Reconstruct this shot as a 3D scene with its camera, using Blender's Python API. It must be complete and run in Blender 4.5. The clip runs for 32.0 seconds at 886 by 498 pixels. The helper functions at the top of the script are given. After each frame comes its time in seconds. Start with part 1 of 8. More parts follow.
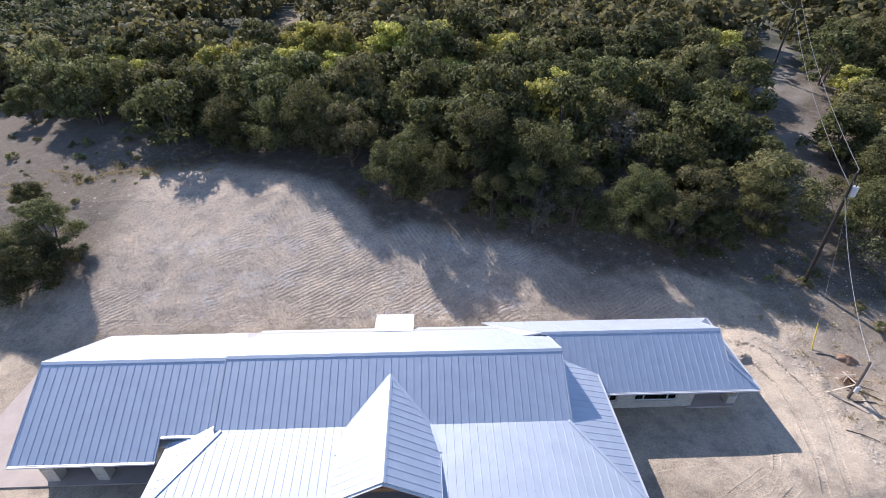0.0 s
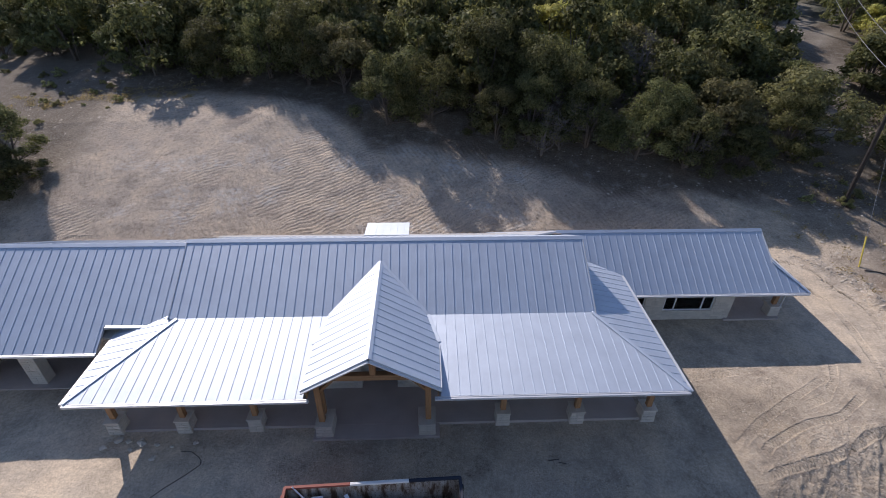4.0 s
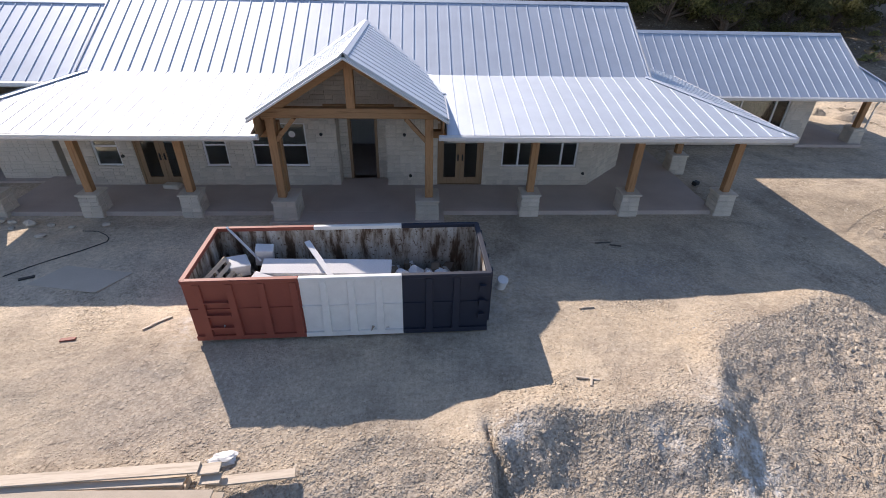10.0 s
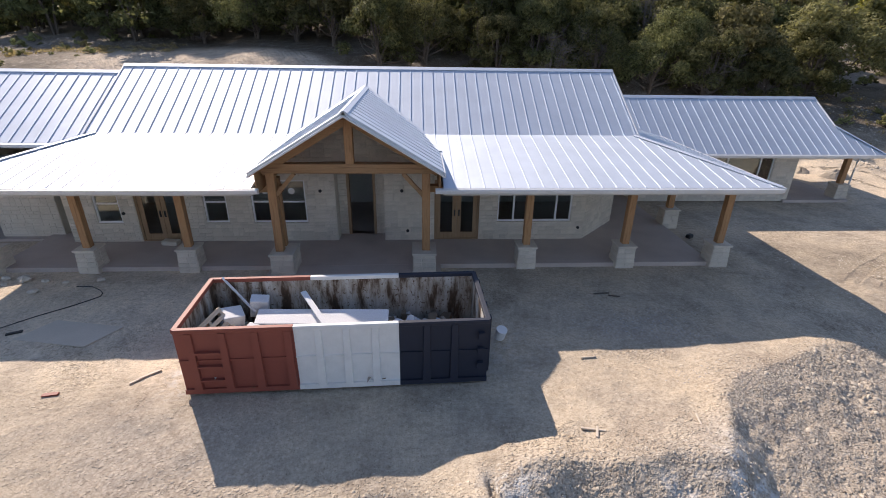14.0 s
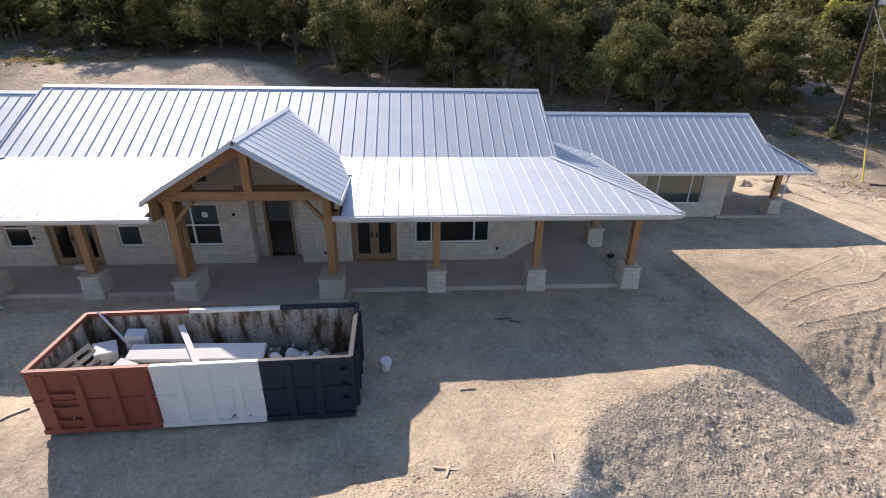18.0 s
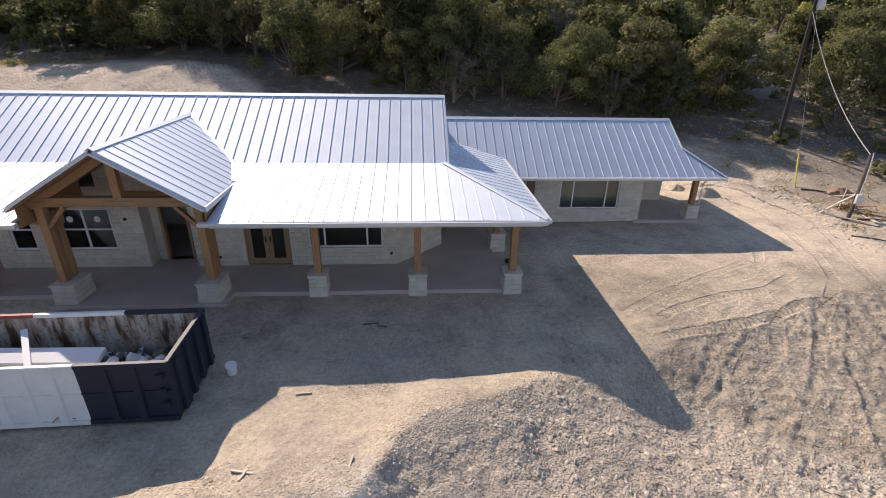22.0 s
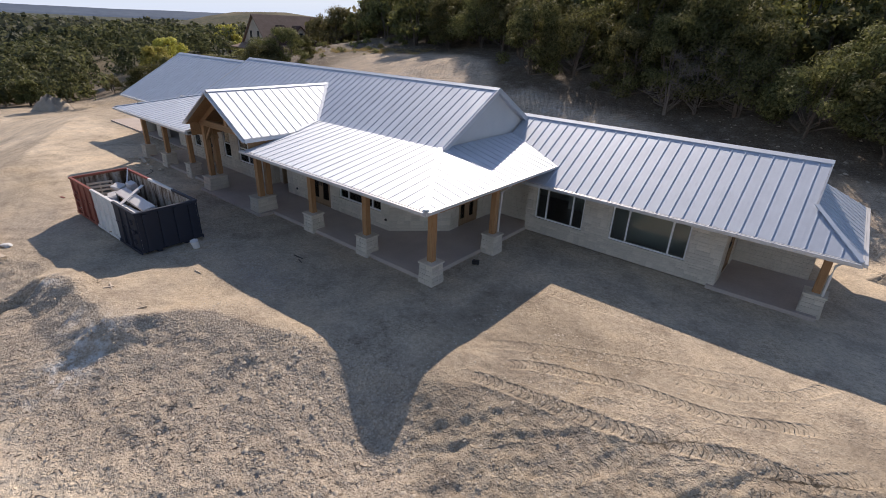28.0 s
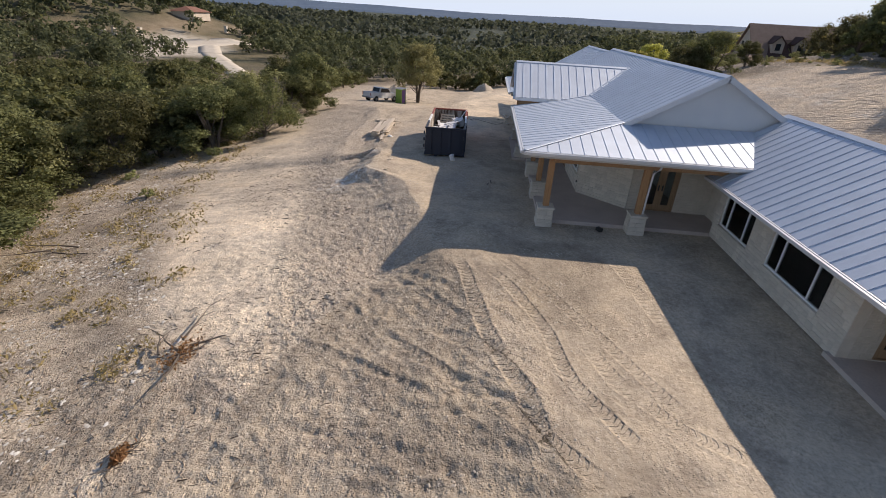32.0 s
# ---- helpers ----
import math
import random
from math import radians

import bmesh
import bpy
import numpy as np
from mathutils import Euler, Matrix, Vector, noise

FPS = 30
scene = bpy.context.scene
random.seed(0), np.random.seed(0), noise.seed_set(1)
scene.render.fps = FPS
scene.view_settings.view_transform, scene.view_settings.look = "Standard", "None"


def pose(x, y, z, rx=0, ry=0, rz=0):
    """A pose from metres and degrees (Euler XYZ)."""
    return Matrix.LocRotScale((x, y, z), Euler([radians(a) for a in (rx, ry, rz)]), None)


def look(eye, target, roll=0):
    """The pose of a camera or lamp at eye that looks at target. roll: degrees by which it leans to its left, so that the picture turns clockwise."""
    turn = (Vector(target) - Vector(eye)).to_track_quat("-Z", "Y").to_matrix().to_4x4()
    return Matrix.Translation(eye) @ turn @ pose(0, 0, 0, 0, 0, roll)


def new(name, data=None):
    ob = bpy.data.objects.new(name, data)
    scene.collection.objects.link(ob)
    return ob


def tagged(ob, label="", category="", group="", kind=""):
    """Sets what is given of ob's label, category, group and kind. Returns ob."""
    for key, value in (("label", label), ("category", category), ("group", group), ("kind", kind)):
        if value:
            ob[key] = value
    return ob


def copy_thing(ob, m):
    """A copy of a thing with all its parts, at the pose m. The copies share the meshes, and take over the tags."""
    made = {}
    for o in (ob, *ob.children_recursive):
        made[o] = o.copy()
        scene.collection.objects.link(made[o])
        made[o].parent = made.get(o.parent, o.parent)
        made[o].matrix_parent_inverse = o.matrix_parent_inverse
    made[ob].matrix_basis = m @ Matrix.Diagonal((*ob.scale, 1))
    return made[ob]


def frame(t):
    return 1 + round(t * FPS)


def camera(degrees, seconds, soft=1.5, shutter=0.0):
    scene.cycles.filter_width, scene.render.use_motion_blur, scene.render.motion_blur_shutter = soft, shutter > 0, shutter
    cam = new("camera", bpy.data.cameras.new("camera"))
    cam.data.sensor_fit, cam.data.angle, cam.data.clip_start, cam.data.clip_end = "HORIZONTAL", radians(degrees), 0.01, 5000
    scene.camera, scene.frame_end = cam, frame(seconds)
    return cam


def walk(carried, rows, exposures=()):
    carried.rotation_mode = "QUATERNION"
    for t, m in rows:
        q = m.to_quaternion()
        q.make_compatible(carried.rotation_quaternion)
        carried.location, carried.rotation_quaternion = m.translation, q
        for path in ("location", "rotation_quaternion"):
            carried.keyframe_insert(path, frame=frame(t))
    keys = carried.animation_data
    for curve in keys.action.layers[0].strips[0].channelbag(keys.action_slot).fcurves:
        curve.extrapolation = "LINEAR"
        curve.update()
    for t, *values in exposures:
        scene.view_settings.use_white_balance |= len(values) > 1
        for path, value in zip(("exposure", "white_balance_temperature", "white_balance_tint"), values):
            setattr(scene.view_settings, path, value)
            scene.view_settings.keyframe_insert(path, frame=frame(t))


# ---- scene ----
cam = camera(85.9, 32.0, 0.9)
METRES, EYE, TILT, LEAN, TURN = 55.6, 27.54, -33.17, -0.385, -2.23
ROWS = [
    (0.0, 0.0, 0.0, 0.0, 0.0, 0.0, -0.0),
    (0.5, -0.0021, 0.0077, -0.0148, -0.17, 0.04, 0.05),
    (1.0, -0.0039, 0.0155, -0.0306, -0.19, 0.16, -0.0),
    (1.5, -0.0035, 0.0231, -0.0475, -0.12, 0.22, -0.11),
    (2.0, -0.0032, 0.0311, -0.0655, -0.1, 0.25, -0.19),
    (2.5, -0.0018, 0.0417, -0.0825, -0.03, 0.28, -0.31),
    (3.0, -0.001, 0.0539, -0.0987, -0.05, 0.36, -0.31),
    (3.5, -0.0002, 0.0668, -0.114, -0.08, 0.45, -0.29),
    (5.5, -0.0047, 0.1121, -0.1742, -0.3, 0.65, -0.33),
    (6.0, -0.0061, 0.1218, -0.1906, -0.33, 0.7, -0.38),
    (6.5, -0.0063, 0.1314, -0.2066, -0.32, 0.73, -0.41),
    (7.0, -0.0062, 0.142, -0.2226, -0.37, 0.76, -0.43),
    (7.5, -0.0062, 0.1526, -0.2388, -0.47, 0.82, -0.45),
    (8.0, -0.006, 0.1634, -0.2548, -0.47, 0.84, -0.43),
    (8.5, -0.0063, 0.1743, -0.2696, -0.51, 0.89, -0.48),
    (9.0, -0.0062, 0.1834, -0.2817, -0.54, 0.91, -0.52),
    (9.5, -0.0052, 0.1871, -0.2924, -0.64, 0.97, -0.54),
    (10.0, -0.0058, 0.1868, -0.3014, -0.69, 0.99, -0.51),
    (10.5, -0.0067, 0.1861, -0.3073, -0.74, 0.99, -0.53),
    (11.0, -0.0069, 0.1859, -0.3113, -0.79, 0.99, -0.52),
    (11.5, -0.0073, 0.1869, -0.3123, -0.79, 1.35, -0.47),
    (12.0, -0.0076, 0.1885, -0.3116, -0.78, 3.76, -0.32),
    (12.5, -0.0075, 0.1897, -0.3107, -0.81, 6.68, -0.15),
    (13.0, -0.0068, 0.1897, -0.3102, -0.86, 8.65, -0.05),
    (13.5, -0.0058, 0.1888, -0.3098, -0.9, 8.79, -0.01),
    (15.5, -0.0058, 0.1859, -0.3039, -1.32, 8.87, 0.22),
    (16.0, -0.0017, 0.1861, -0.3021, -1.39, 8.93, 0.28),
    (16.5, 0.0068, 0.186, -0.3002, -1.46, 8.97, 0.33),
    (17.0, 0.0187, 0.186, -0.2983, -1.55, 9.01, 0.35),
    (17.5, 0.0325, 0.1856, -0.2965, -1.6, 8.99, 0.42),
    (18.0, 0.0467, 0.1847, -0.2952, -1.65, 9.01, 0.46),
    (18.5, 0.0607, 0.1836, -0.2944, -1.74, 9.01, 0.49),
    (19.0, 0.0735, 0.1825, -0.2937, -1.84, 8.99, 0.54),
    (19.5, 0.0838, 0.1817, -0.2932, -1.93, 8.97, 0.6),
    (20.0, 0.0919, 0.1808, -0.2931, -2.0, 8.95, 0.63),
    (20.5, 0.099, 0.1798, -0.2928, -2.07, 8.94, 0.68),
    (21.0, 0.1059, 0.1791, -0.2924, -2.12, 8.93, 0.71),
    (21.5, 0.1142, 0.1785, -0.2923, -2.1, 8.92, 0.71),
    (22.0, 0.1236, 0.1779, -0.2925, -1.36, 8.94, 0.18),
    (22.5, 0.1331, 0.1773, -0.293, 1.82, 8.92, -2.18),
    (23.0, 0.1428, 0.177, -0.2938, 6.78, 8.67, -5.79),
    (23.5, 0.1535, 0.1777, -0.2938, 10.86, 8.23, -8.67),
    (24.0, 0.1667, 0.1794, -0.2929, 13.37, 7.87, -10.32),
    (24.5, 0.1823, 0.1823, -0.2914, 15.28, 7.53, -11.55),
    (25.0, 0.2004, 0.1863, -0.2889, 17.21, 7.2, -12.73),
    (25.5, 0.2215, 0.1916, -0.2855, 18.87, 6.9, -13.7),
    (26.0, 0.2454, 0.1982, -0.2812, 20.83, 6.48, -14.89),
    (26.5, 0.2726, 0.2063, -0.2765, 23.55, 5.83, -16.49),
    (28.5, 0.3925, 0.2594, -0.2486, 42.83, -0.8, -26.34),
    (29.0, 0.4177, 0.274, -0.2407, 50.06, -4.04, -29.19),
    (29.5, 0.4409, 0.2894, -0.2323, 55.92, -6.85, -31.06),
    (30.0, 0.4618, 0.3056, -0.2232, 63.96, -10.96, -33.23),
    (30.5, 0.4805, 0.3232, -0.2139, 74.7, -16.83, -35.27),
    (31.0, 0.4968, 0.3429, -0.204, 87.75, -24.23, -36.45),
    (31.5, 0.5096, 0.3652, -0.1925, 98.21, -30.22, -36.3),
    (32.0, 0.5193, 0.3892, -0.1785, 99.43, -30.78, -36.11),
]
walk(cam, [(t, pose(0, 0, EYE, TILT, LEAN, TURN) @ pose(METRES * x, METRES * y, METRES * z, 90 + pitch, roll, yaw)) for t, x, y, z, yaw, pitch, roll in ROWS],
     [(0.0, 0.58, 5800, 18), (1.0, 0.50, 5830, 18), (2.0, 0.26, 5880, 18), (3.0, -0.02, 5950, 18), (5.5, 0.0, 6100, 19), (6.5, 0.16, 6200, 18), (7.5, 0.38, 6350, 18), (9.0, 0.5, 6450, 17), (12.0, 0.53, 6600, 17), (15.0, 0.57, 6650, 17), (20.0, 0.56, 6750, 17), (22.5, 0.42, 6750, 18), (24.0, 0.25, 6750, 18), (28.0, 0.13, 6800, 17), (32.0, 0.15, 6800, 16)])

# ---- sky and sun ----
SUN_X, SUN_Y = -0.75, 1.18          # towards the sun, for one metre of height
world = bpy.data.worlds.new("sky")
scene.world = world
world.use_nodes = True
wn = world.node_tree.nodes
sky = wn.new("ShaderNodeTexSky")
sky.sky_type = "NISHITA"
sky.sun_disc = False
sky.sun_elevation = math.atan(1 / math.hypot(SUN_X, SUN_Y))
sky.sun_rotation = math.atan2(SUN_X, SUN_Y)
sky.altitude = 300
sky.dust_density = 0.4
sky.ozone_density = 1.2
sky.air_density = 1.0
# a pale veil low over the skyline, the same all round
wtc = wn.new("ShaderNodeTexCoord")
wsep = wn.new("ShaderNodeSeparateXYZ")
wlow = wn.new("ShaderNodeMapRange")
wlow.inputs[1].default_value, wlow.inputs[2].default_value = 0.02, 0.34
wlow.inputs[3].default_value, wlow.inputs[4].default_value = 1.0, 0.0
veil = wn.new("ShaderNodeMix")
veil.data_type, veil.blend_type = "RGBA", "MIX"
veil.inputs[7].default_value = (5.7, 6.7, 8.0, 1)
wl = world.node_tree.links
wl.new(wtc.outputs["Generated"], wsep.inputs[0])
wl.new(wsep.outputs[2], wlow.inputs[0])
wl.new(wlow.outputs[0], veil.inputs[0])
wl.new(sky.outputs[0], veil.inputs[6])
wl.new(veil.outputs[2], wn["Background"].inputs[0])
wn["Background"].inputs[1].default_value = 0.11
sun = new("sun", bpy.data.lights.new("sun", "SUN"))
sun.data.energy = 4.4
sun.data.angle = radians(0.55)
sun.data.color = (1.0, 0.90, 0.77)
sun.matrix_world = look((SUN_X * 60, SUN_Y * 60, 60), (0, 0, 0))


# ---- materials ----
def mat_new(name, base, rough=0.8, metal=0.0):
    m = bpy.data.materials.new(name)
    m.use_nodes = True
    nt = m.node_tree
    b = nt.nodes["Principled BSDF"]
    b.inputs["Base Color"].default_value = (*base, 1)
    b.inputs["Roughness"].default_value = rough
    b.inputs["Metallic"].default_value = metal
    return m, nt, b


def node(nt, kind, **kw):
    n = nt.nodes.new(kind)
    for k, v in kw.items():
        if k in n.inputs:
            n.inputs[k].default_value = v
    return n


def coords(nt, scale=1.0):
    tc = nt.nodes.new("ShaderNodeTexCoord")
    return tc.outputs["Object"]


def noise_tex(nt, vec, scale, detail=4.0, rough=0.6):
    n = node(nt, "ShaderNodeTexNoise", Scale=scale, Detail=detail, Roughness=rough)
    nt.links.new(vec, n.inputs["Vector"])
    return n.outputs["Fac"]


def ramp(nt, fac, stops):
    r = nt.nodes.new("ShaderNodeValToRGB")
    el = r.color_ramp.elements
    while len(el) < len(stops):
        el.new(0.5)
    for e, (p, c) in zip(el, stops):
        e.position = p
        e.color = (*c, 1) if len(c) == 3 else c
    nt.links.new(fac, r.inputs[0])
    return r.outputs[0]


def mix(nt, fac, a, b, mode="MIX"):
    m = nt.nodes.new("ShaderNodeMix")
    m.data_type = "RGBA"
    m.blend_type = mode
    ins = [m.inputs[0], m.inputs[6], m.inputs[7]]
    for sock, v in zip(ins, (fac, a, b)):
        if isinstance(v, (int, float)):
            sock.default_value = v
        elif isinstance(v, tuple):
            sock.default_value = (*v, 1)
        else:
            nt.links.new(v, sock)
    return m.outputs[2]


def bump(nt, b, height, strength=0.3, dist=0.02):
    n = node(nt, "ShaderNodeBump", Strength=strength, Distance=dist)
    nt.links.new(height, n.inputs["Height"])
    nt.links.new(n.outputs[0], b.inputs["Normal"])


def mottled(name, c1, c2, scale, rough=0.8, metal=0.0, fine=40.0, bump_s=0.2, bump_d=0.01, c3=None, rand=0.0, ramp_lo=0.35, ramp_hi=0.65):
    """Two-scale mottling with fine relief; rand varies the value from piece to piece."""
    m, nt, b = mat_new(name, c1, rough, metal)
    v = coords(nt)
    big = noise_tex(nt, v, scale, 5)
    col = ramp(nt, big, [(ramp_lo, c1), (ramp_hi, c2)])
    fi = noise_tex(nt, v, fine, 3, 0.7)
    col = mix(nt, 0.35, col, ramp(nt, fi, [(0.3, tuple(x * 0.7 for x in c1)), (0.7, c3 or tuple(min(1, x * 1.15) for x in c2))]))
    if rand:
        oi = nt.nodes.new("ShaderNodeObjectInfo")
        val = nt.nodes.new("ShaderNodeMapRange")
        nt.links.new(oi.outputs["Random"], val.inputs[0])
        val.inputs[3].default_value, val.inputs[4].default_value = 1 - rand, 1 + rand * 0.6
        hs = nt.nodes.new("ShaderNodeHueSaturation")
        nt.links.new(col, hs.inputs["Color"])
        nt.links.new(val.outputs[0], hs.inputs["Value"])
        col = hs.outputs[0]
    nt.links.new(col, b.inputs["Base Color"])
    if bump_s:
        bump(nt, b, fi, bump_s, bump_d)
    return m


def roof_metal():
    m, nt, b = mat_new("galvanised_roof_sheet", (0.84, 0.855, 0.875), 0.45, 0.95)
    v = coords(nt)
    n1 = noise_tex(nt, v, 1.3, 3)
    n2 = noise_tex(nt, v, 22, 4)
    nt.links.new(ramp(nt, n1, [(0.3, (0.61, 0.662, 0.73)), (0.7, (0.665, 0.72, 0.79))]), b.inputs["Base Color"])
    nt.links.new(ramp(nt, n2, [(0.3, (0.64,) * 3), (0.7, (0.71,) * 3)]), b.inputs["Roughness"])
    bump(nt, b, n1, 0.04, 0.02)
    return m


M_ROOF = roof_metal()
M_TRIM = mottled("painted_metal_trim", (0.72, 0.73, 0.74), (0.66, 0.67, 0.68), 2, 0.4, 0.3, 30, 0.05)
M_STONE = mottled("pale_limestone", (0.58, 0.52, 0.425), (0.69, 0.625, 0.53), 2.5, 0.9, 0, 28, 0.6, 0.03, rand=0.12)
M_MORTAR = mottled("mortar", (0.56, 0.51, 0.43), (0.66, 0.60, 0.51), 4, 0.95, 0, 60, 0.4, 0.01)
M_SIDING = mottled("grey_white_siding", (0.60, 0.61, 0.61), (0.66, 0.66, 0.65), 1.5, 0.7, 0, 30, 0.05)
M_CONC = mottled("concrete_slab", (0.43, 0.36, 0.315), (0.53, 0.455, 0.40), 0.9, 0.85, 0, 25, 0.15)
M_FRAME = mottled("white_vinyl_frame", (0.78, 0.78, 0.77), (0.72, 0.72, 0.71), 3, 0.45, 0, 50, 0.03)
M_CEIL = mottled("pale_soffit_board", (0.55, 0.53, 0.49), (0.62, 0.6, 0.56), 1.2, 0.8, 0, 20, 0.05)
M_BLACK = mottled("black_metal", (0.02, 0.02, 0.02), (0.035, 0.035, 0.035), 5, 0.5, 0.3, 60, 0.05)


def wood(name, c1, c2, axis=2):
    m, nt, b = mat_new(name, c1, 0.65)
    v = coords(nt)
    mp = nt.nodes.new("ShaderNodeMapping")
    s = [9.0, 9.0, 9.0]
    s[axis] = 0.7
    mp.inputs["Scale"].default_value = s
    nt.links.new(v, mp.inputs["Vector"])
    g = noise_tex(nt, mp.outputs[0], 1.5, 6, 0.65)
    nt.links.new(ramp(nt, g, [(0.3, c1), (0.5, c2), (0.62, c1), (0.75, tuple(x * 0.6 for x in c1))]), b.inputs["Base Color"])
    bump(nt, b, g, 0.25, 0.01)
    return m


M_WOOD = wood("stained_cedar_post", (0.30, 0.155, 0.066), (0.42, 0.23, 0.105), 2)
M_WOODX = wood("stained_cedar_beam", (0.27, 0.145, 0.064), (0.38, 0.215, 0.10), 0)
M_DOOR = wood("knotty_alder_door", (0.27, 0.17, 0.09), (0.34, 0.22, 0.125), 2)
M_BOARD = wood("weathered_lumber", (0.50, 0.41, 0.31), (0.62, 0.53, 0.42), 0)


def glass():
    m, nt, b = mat_new("window_glass", (0.03, 0.035, 0.035), 0.03)
    b.inputs["Transmission Weight"].default_value = 0.0
    b.inputs["IOR"].default_value = 1.5
    gl = nt.nodes.new("ShaderNodeBsdfGlossy")
    gl.inputs["Roughness"].default_value = 0.02
    tr = nt.nodes.new("ShaderNodeBsdfTransparent")
    tr.inputs[0].default_value = (0.80, 0.84, 0.82, 1)
    fr = nt.nodes.new("ShaderNodeFresnel")
    fr.inputs[0].default_value = 1.6
    mx = nt.nodes.new("ShaderNodeMixShader")
    nt.links.new(fr.outputs[0], mx.inputs[0])
    nt.links.new(tr.outputs[0], mx.inputs[1])
    nt.links.new(gl.outputs[0], mx.inputs[2])
    nt.links.new(mx.outputs[0], nt.nodes["Material Output"].inputs[0])
    return m


M_GLASS = glass()


def leaf(name, dark, light, hue=0.0):
    m, nt, b = mat_new(name, dark, 0.75)
    g = nt.nodes.new("ShaderNodeNewGeometry")
    oi = nt.nodes.new("ShaderNodeObjectInfo")
    col = ramp(nt, g.outputs["Random Per Island"], [(0.0, dark), (0.6, light), (1.0, tuple(x * 1.35 for x in light))])
    mr = nt.nodes.new("ShaderNodeMapRange")
    nt.links.new(oi.outputs["Random"], mr.inputs[0])
    mr.inputs[3].default_value, mr.inputs[4].default_value = 0.7, 1.3
    hs = nt.nodes.new("ShaderNodeHueSaturation")
    nt.links.new(col, hs.inputs["Color"])
    nt.links.new(mr.outputs[0], hs.inputs["Value"])
    mh = nt.nodes.new("ShaderNodeMapRange")
    nt.links.new(oi.outputs["Random"], mh.inputs[0])
    mh.inputs[3].default_value, mh.inputs[4].default_value = 0.485, 0.515
    nt.links.new(mh.outputs[0], hs.inputs["Hue"])
    nt.links.new(hs.outputs[0], b.inputs["Base Color"])
    b.inputs["Specular IOR Level"].default_value = 0.15
    tl = nt.nodes.new("ShaderNodeBsdfTranslucent")
    glow = mix(nt, 1.0, hs.outputs[0], (1.9, 1.85, 1.5), "MULTIPLY")
    nt.links.new(glow, tl.inputs[0])
    mx = nt.nodes.new("ShaderNodeMixShader")
    mx.inputs[0].default_value = 0.32
    nt.links.new(b.outputs[0], mx.inputs[1])
    nt.links.new(tl.outputs[0], mx.inputs[2])
    nt.links.new(mx.outputs[0], nt.nodes["Material Output"].inputs[0])
    return m


M_JUNIPER = leaf("juniper_foliage", (0.050, 0.057, 0.026), (0.132, 0.136, 0.060))
M_OAK = leaf("live_oak_foliage", (0.11, 0.11, 0.052), (0.19, 0.183, 0.088))
# haze is put into these colours: slightly bluer far off, greyer in the valley
M_FAROAK = leaf("hazy_far_foliage", (0.052, 0.062, 0.034), (0.100, 0.110, 0.060))
M_VALLEY = leaf("hazy_valley_foliage", (0.062, 0.076, 0.058), (0.102, 0.116, 0.086))
M_YELLOW = leaf("yellowing_foliage", (0.22, 0.21, 0.05), (0.40, 0.38, 0.12))
M_MESQUITE = leaf("olive_drab_foliage", (0.15, 0.145, 0.065), (0.25, 0.24, 0.12))
M_SCRUB = leaf("pale_scrub_foliage", (0.13, 0.14, 0.06), (0.27, 0.27, 0.13))
M_GREYTWIG = mottled("grey_bare_twigs", (0.12, 0.105, 0.09), (0.19, 0.17, 0.15), 3, 0.9, 0, 20, 0.2)
M_BARK = mottled("grey_brown_bark", (0.085, 0.068, 0.055), (0.15, 0.125, 0.102), 6, 0.95, 0, 30, 0.5)
M_GRASS = leaf("dry_grass_blades", (0.22, 0.18, 0.08), (0.36, 0.30, 0.15))


def attr(nt, name):
    a = nt.nodes.new("ShaderNodeAttribute")
    a.attribute_name = name
    return a.outputs["Fac"]


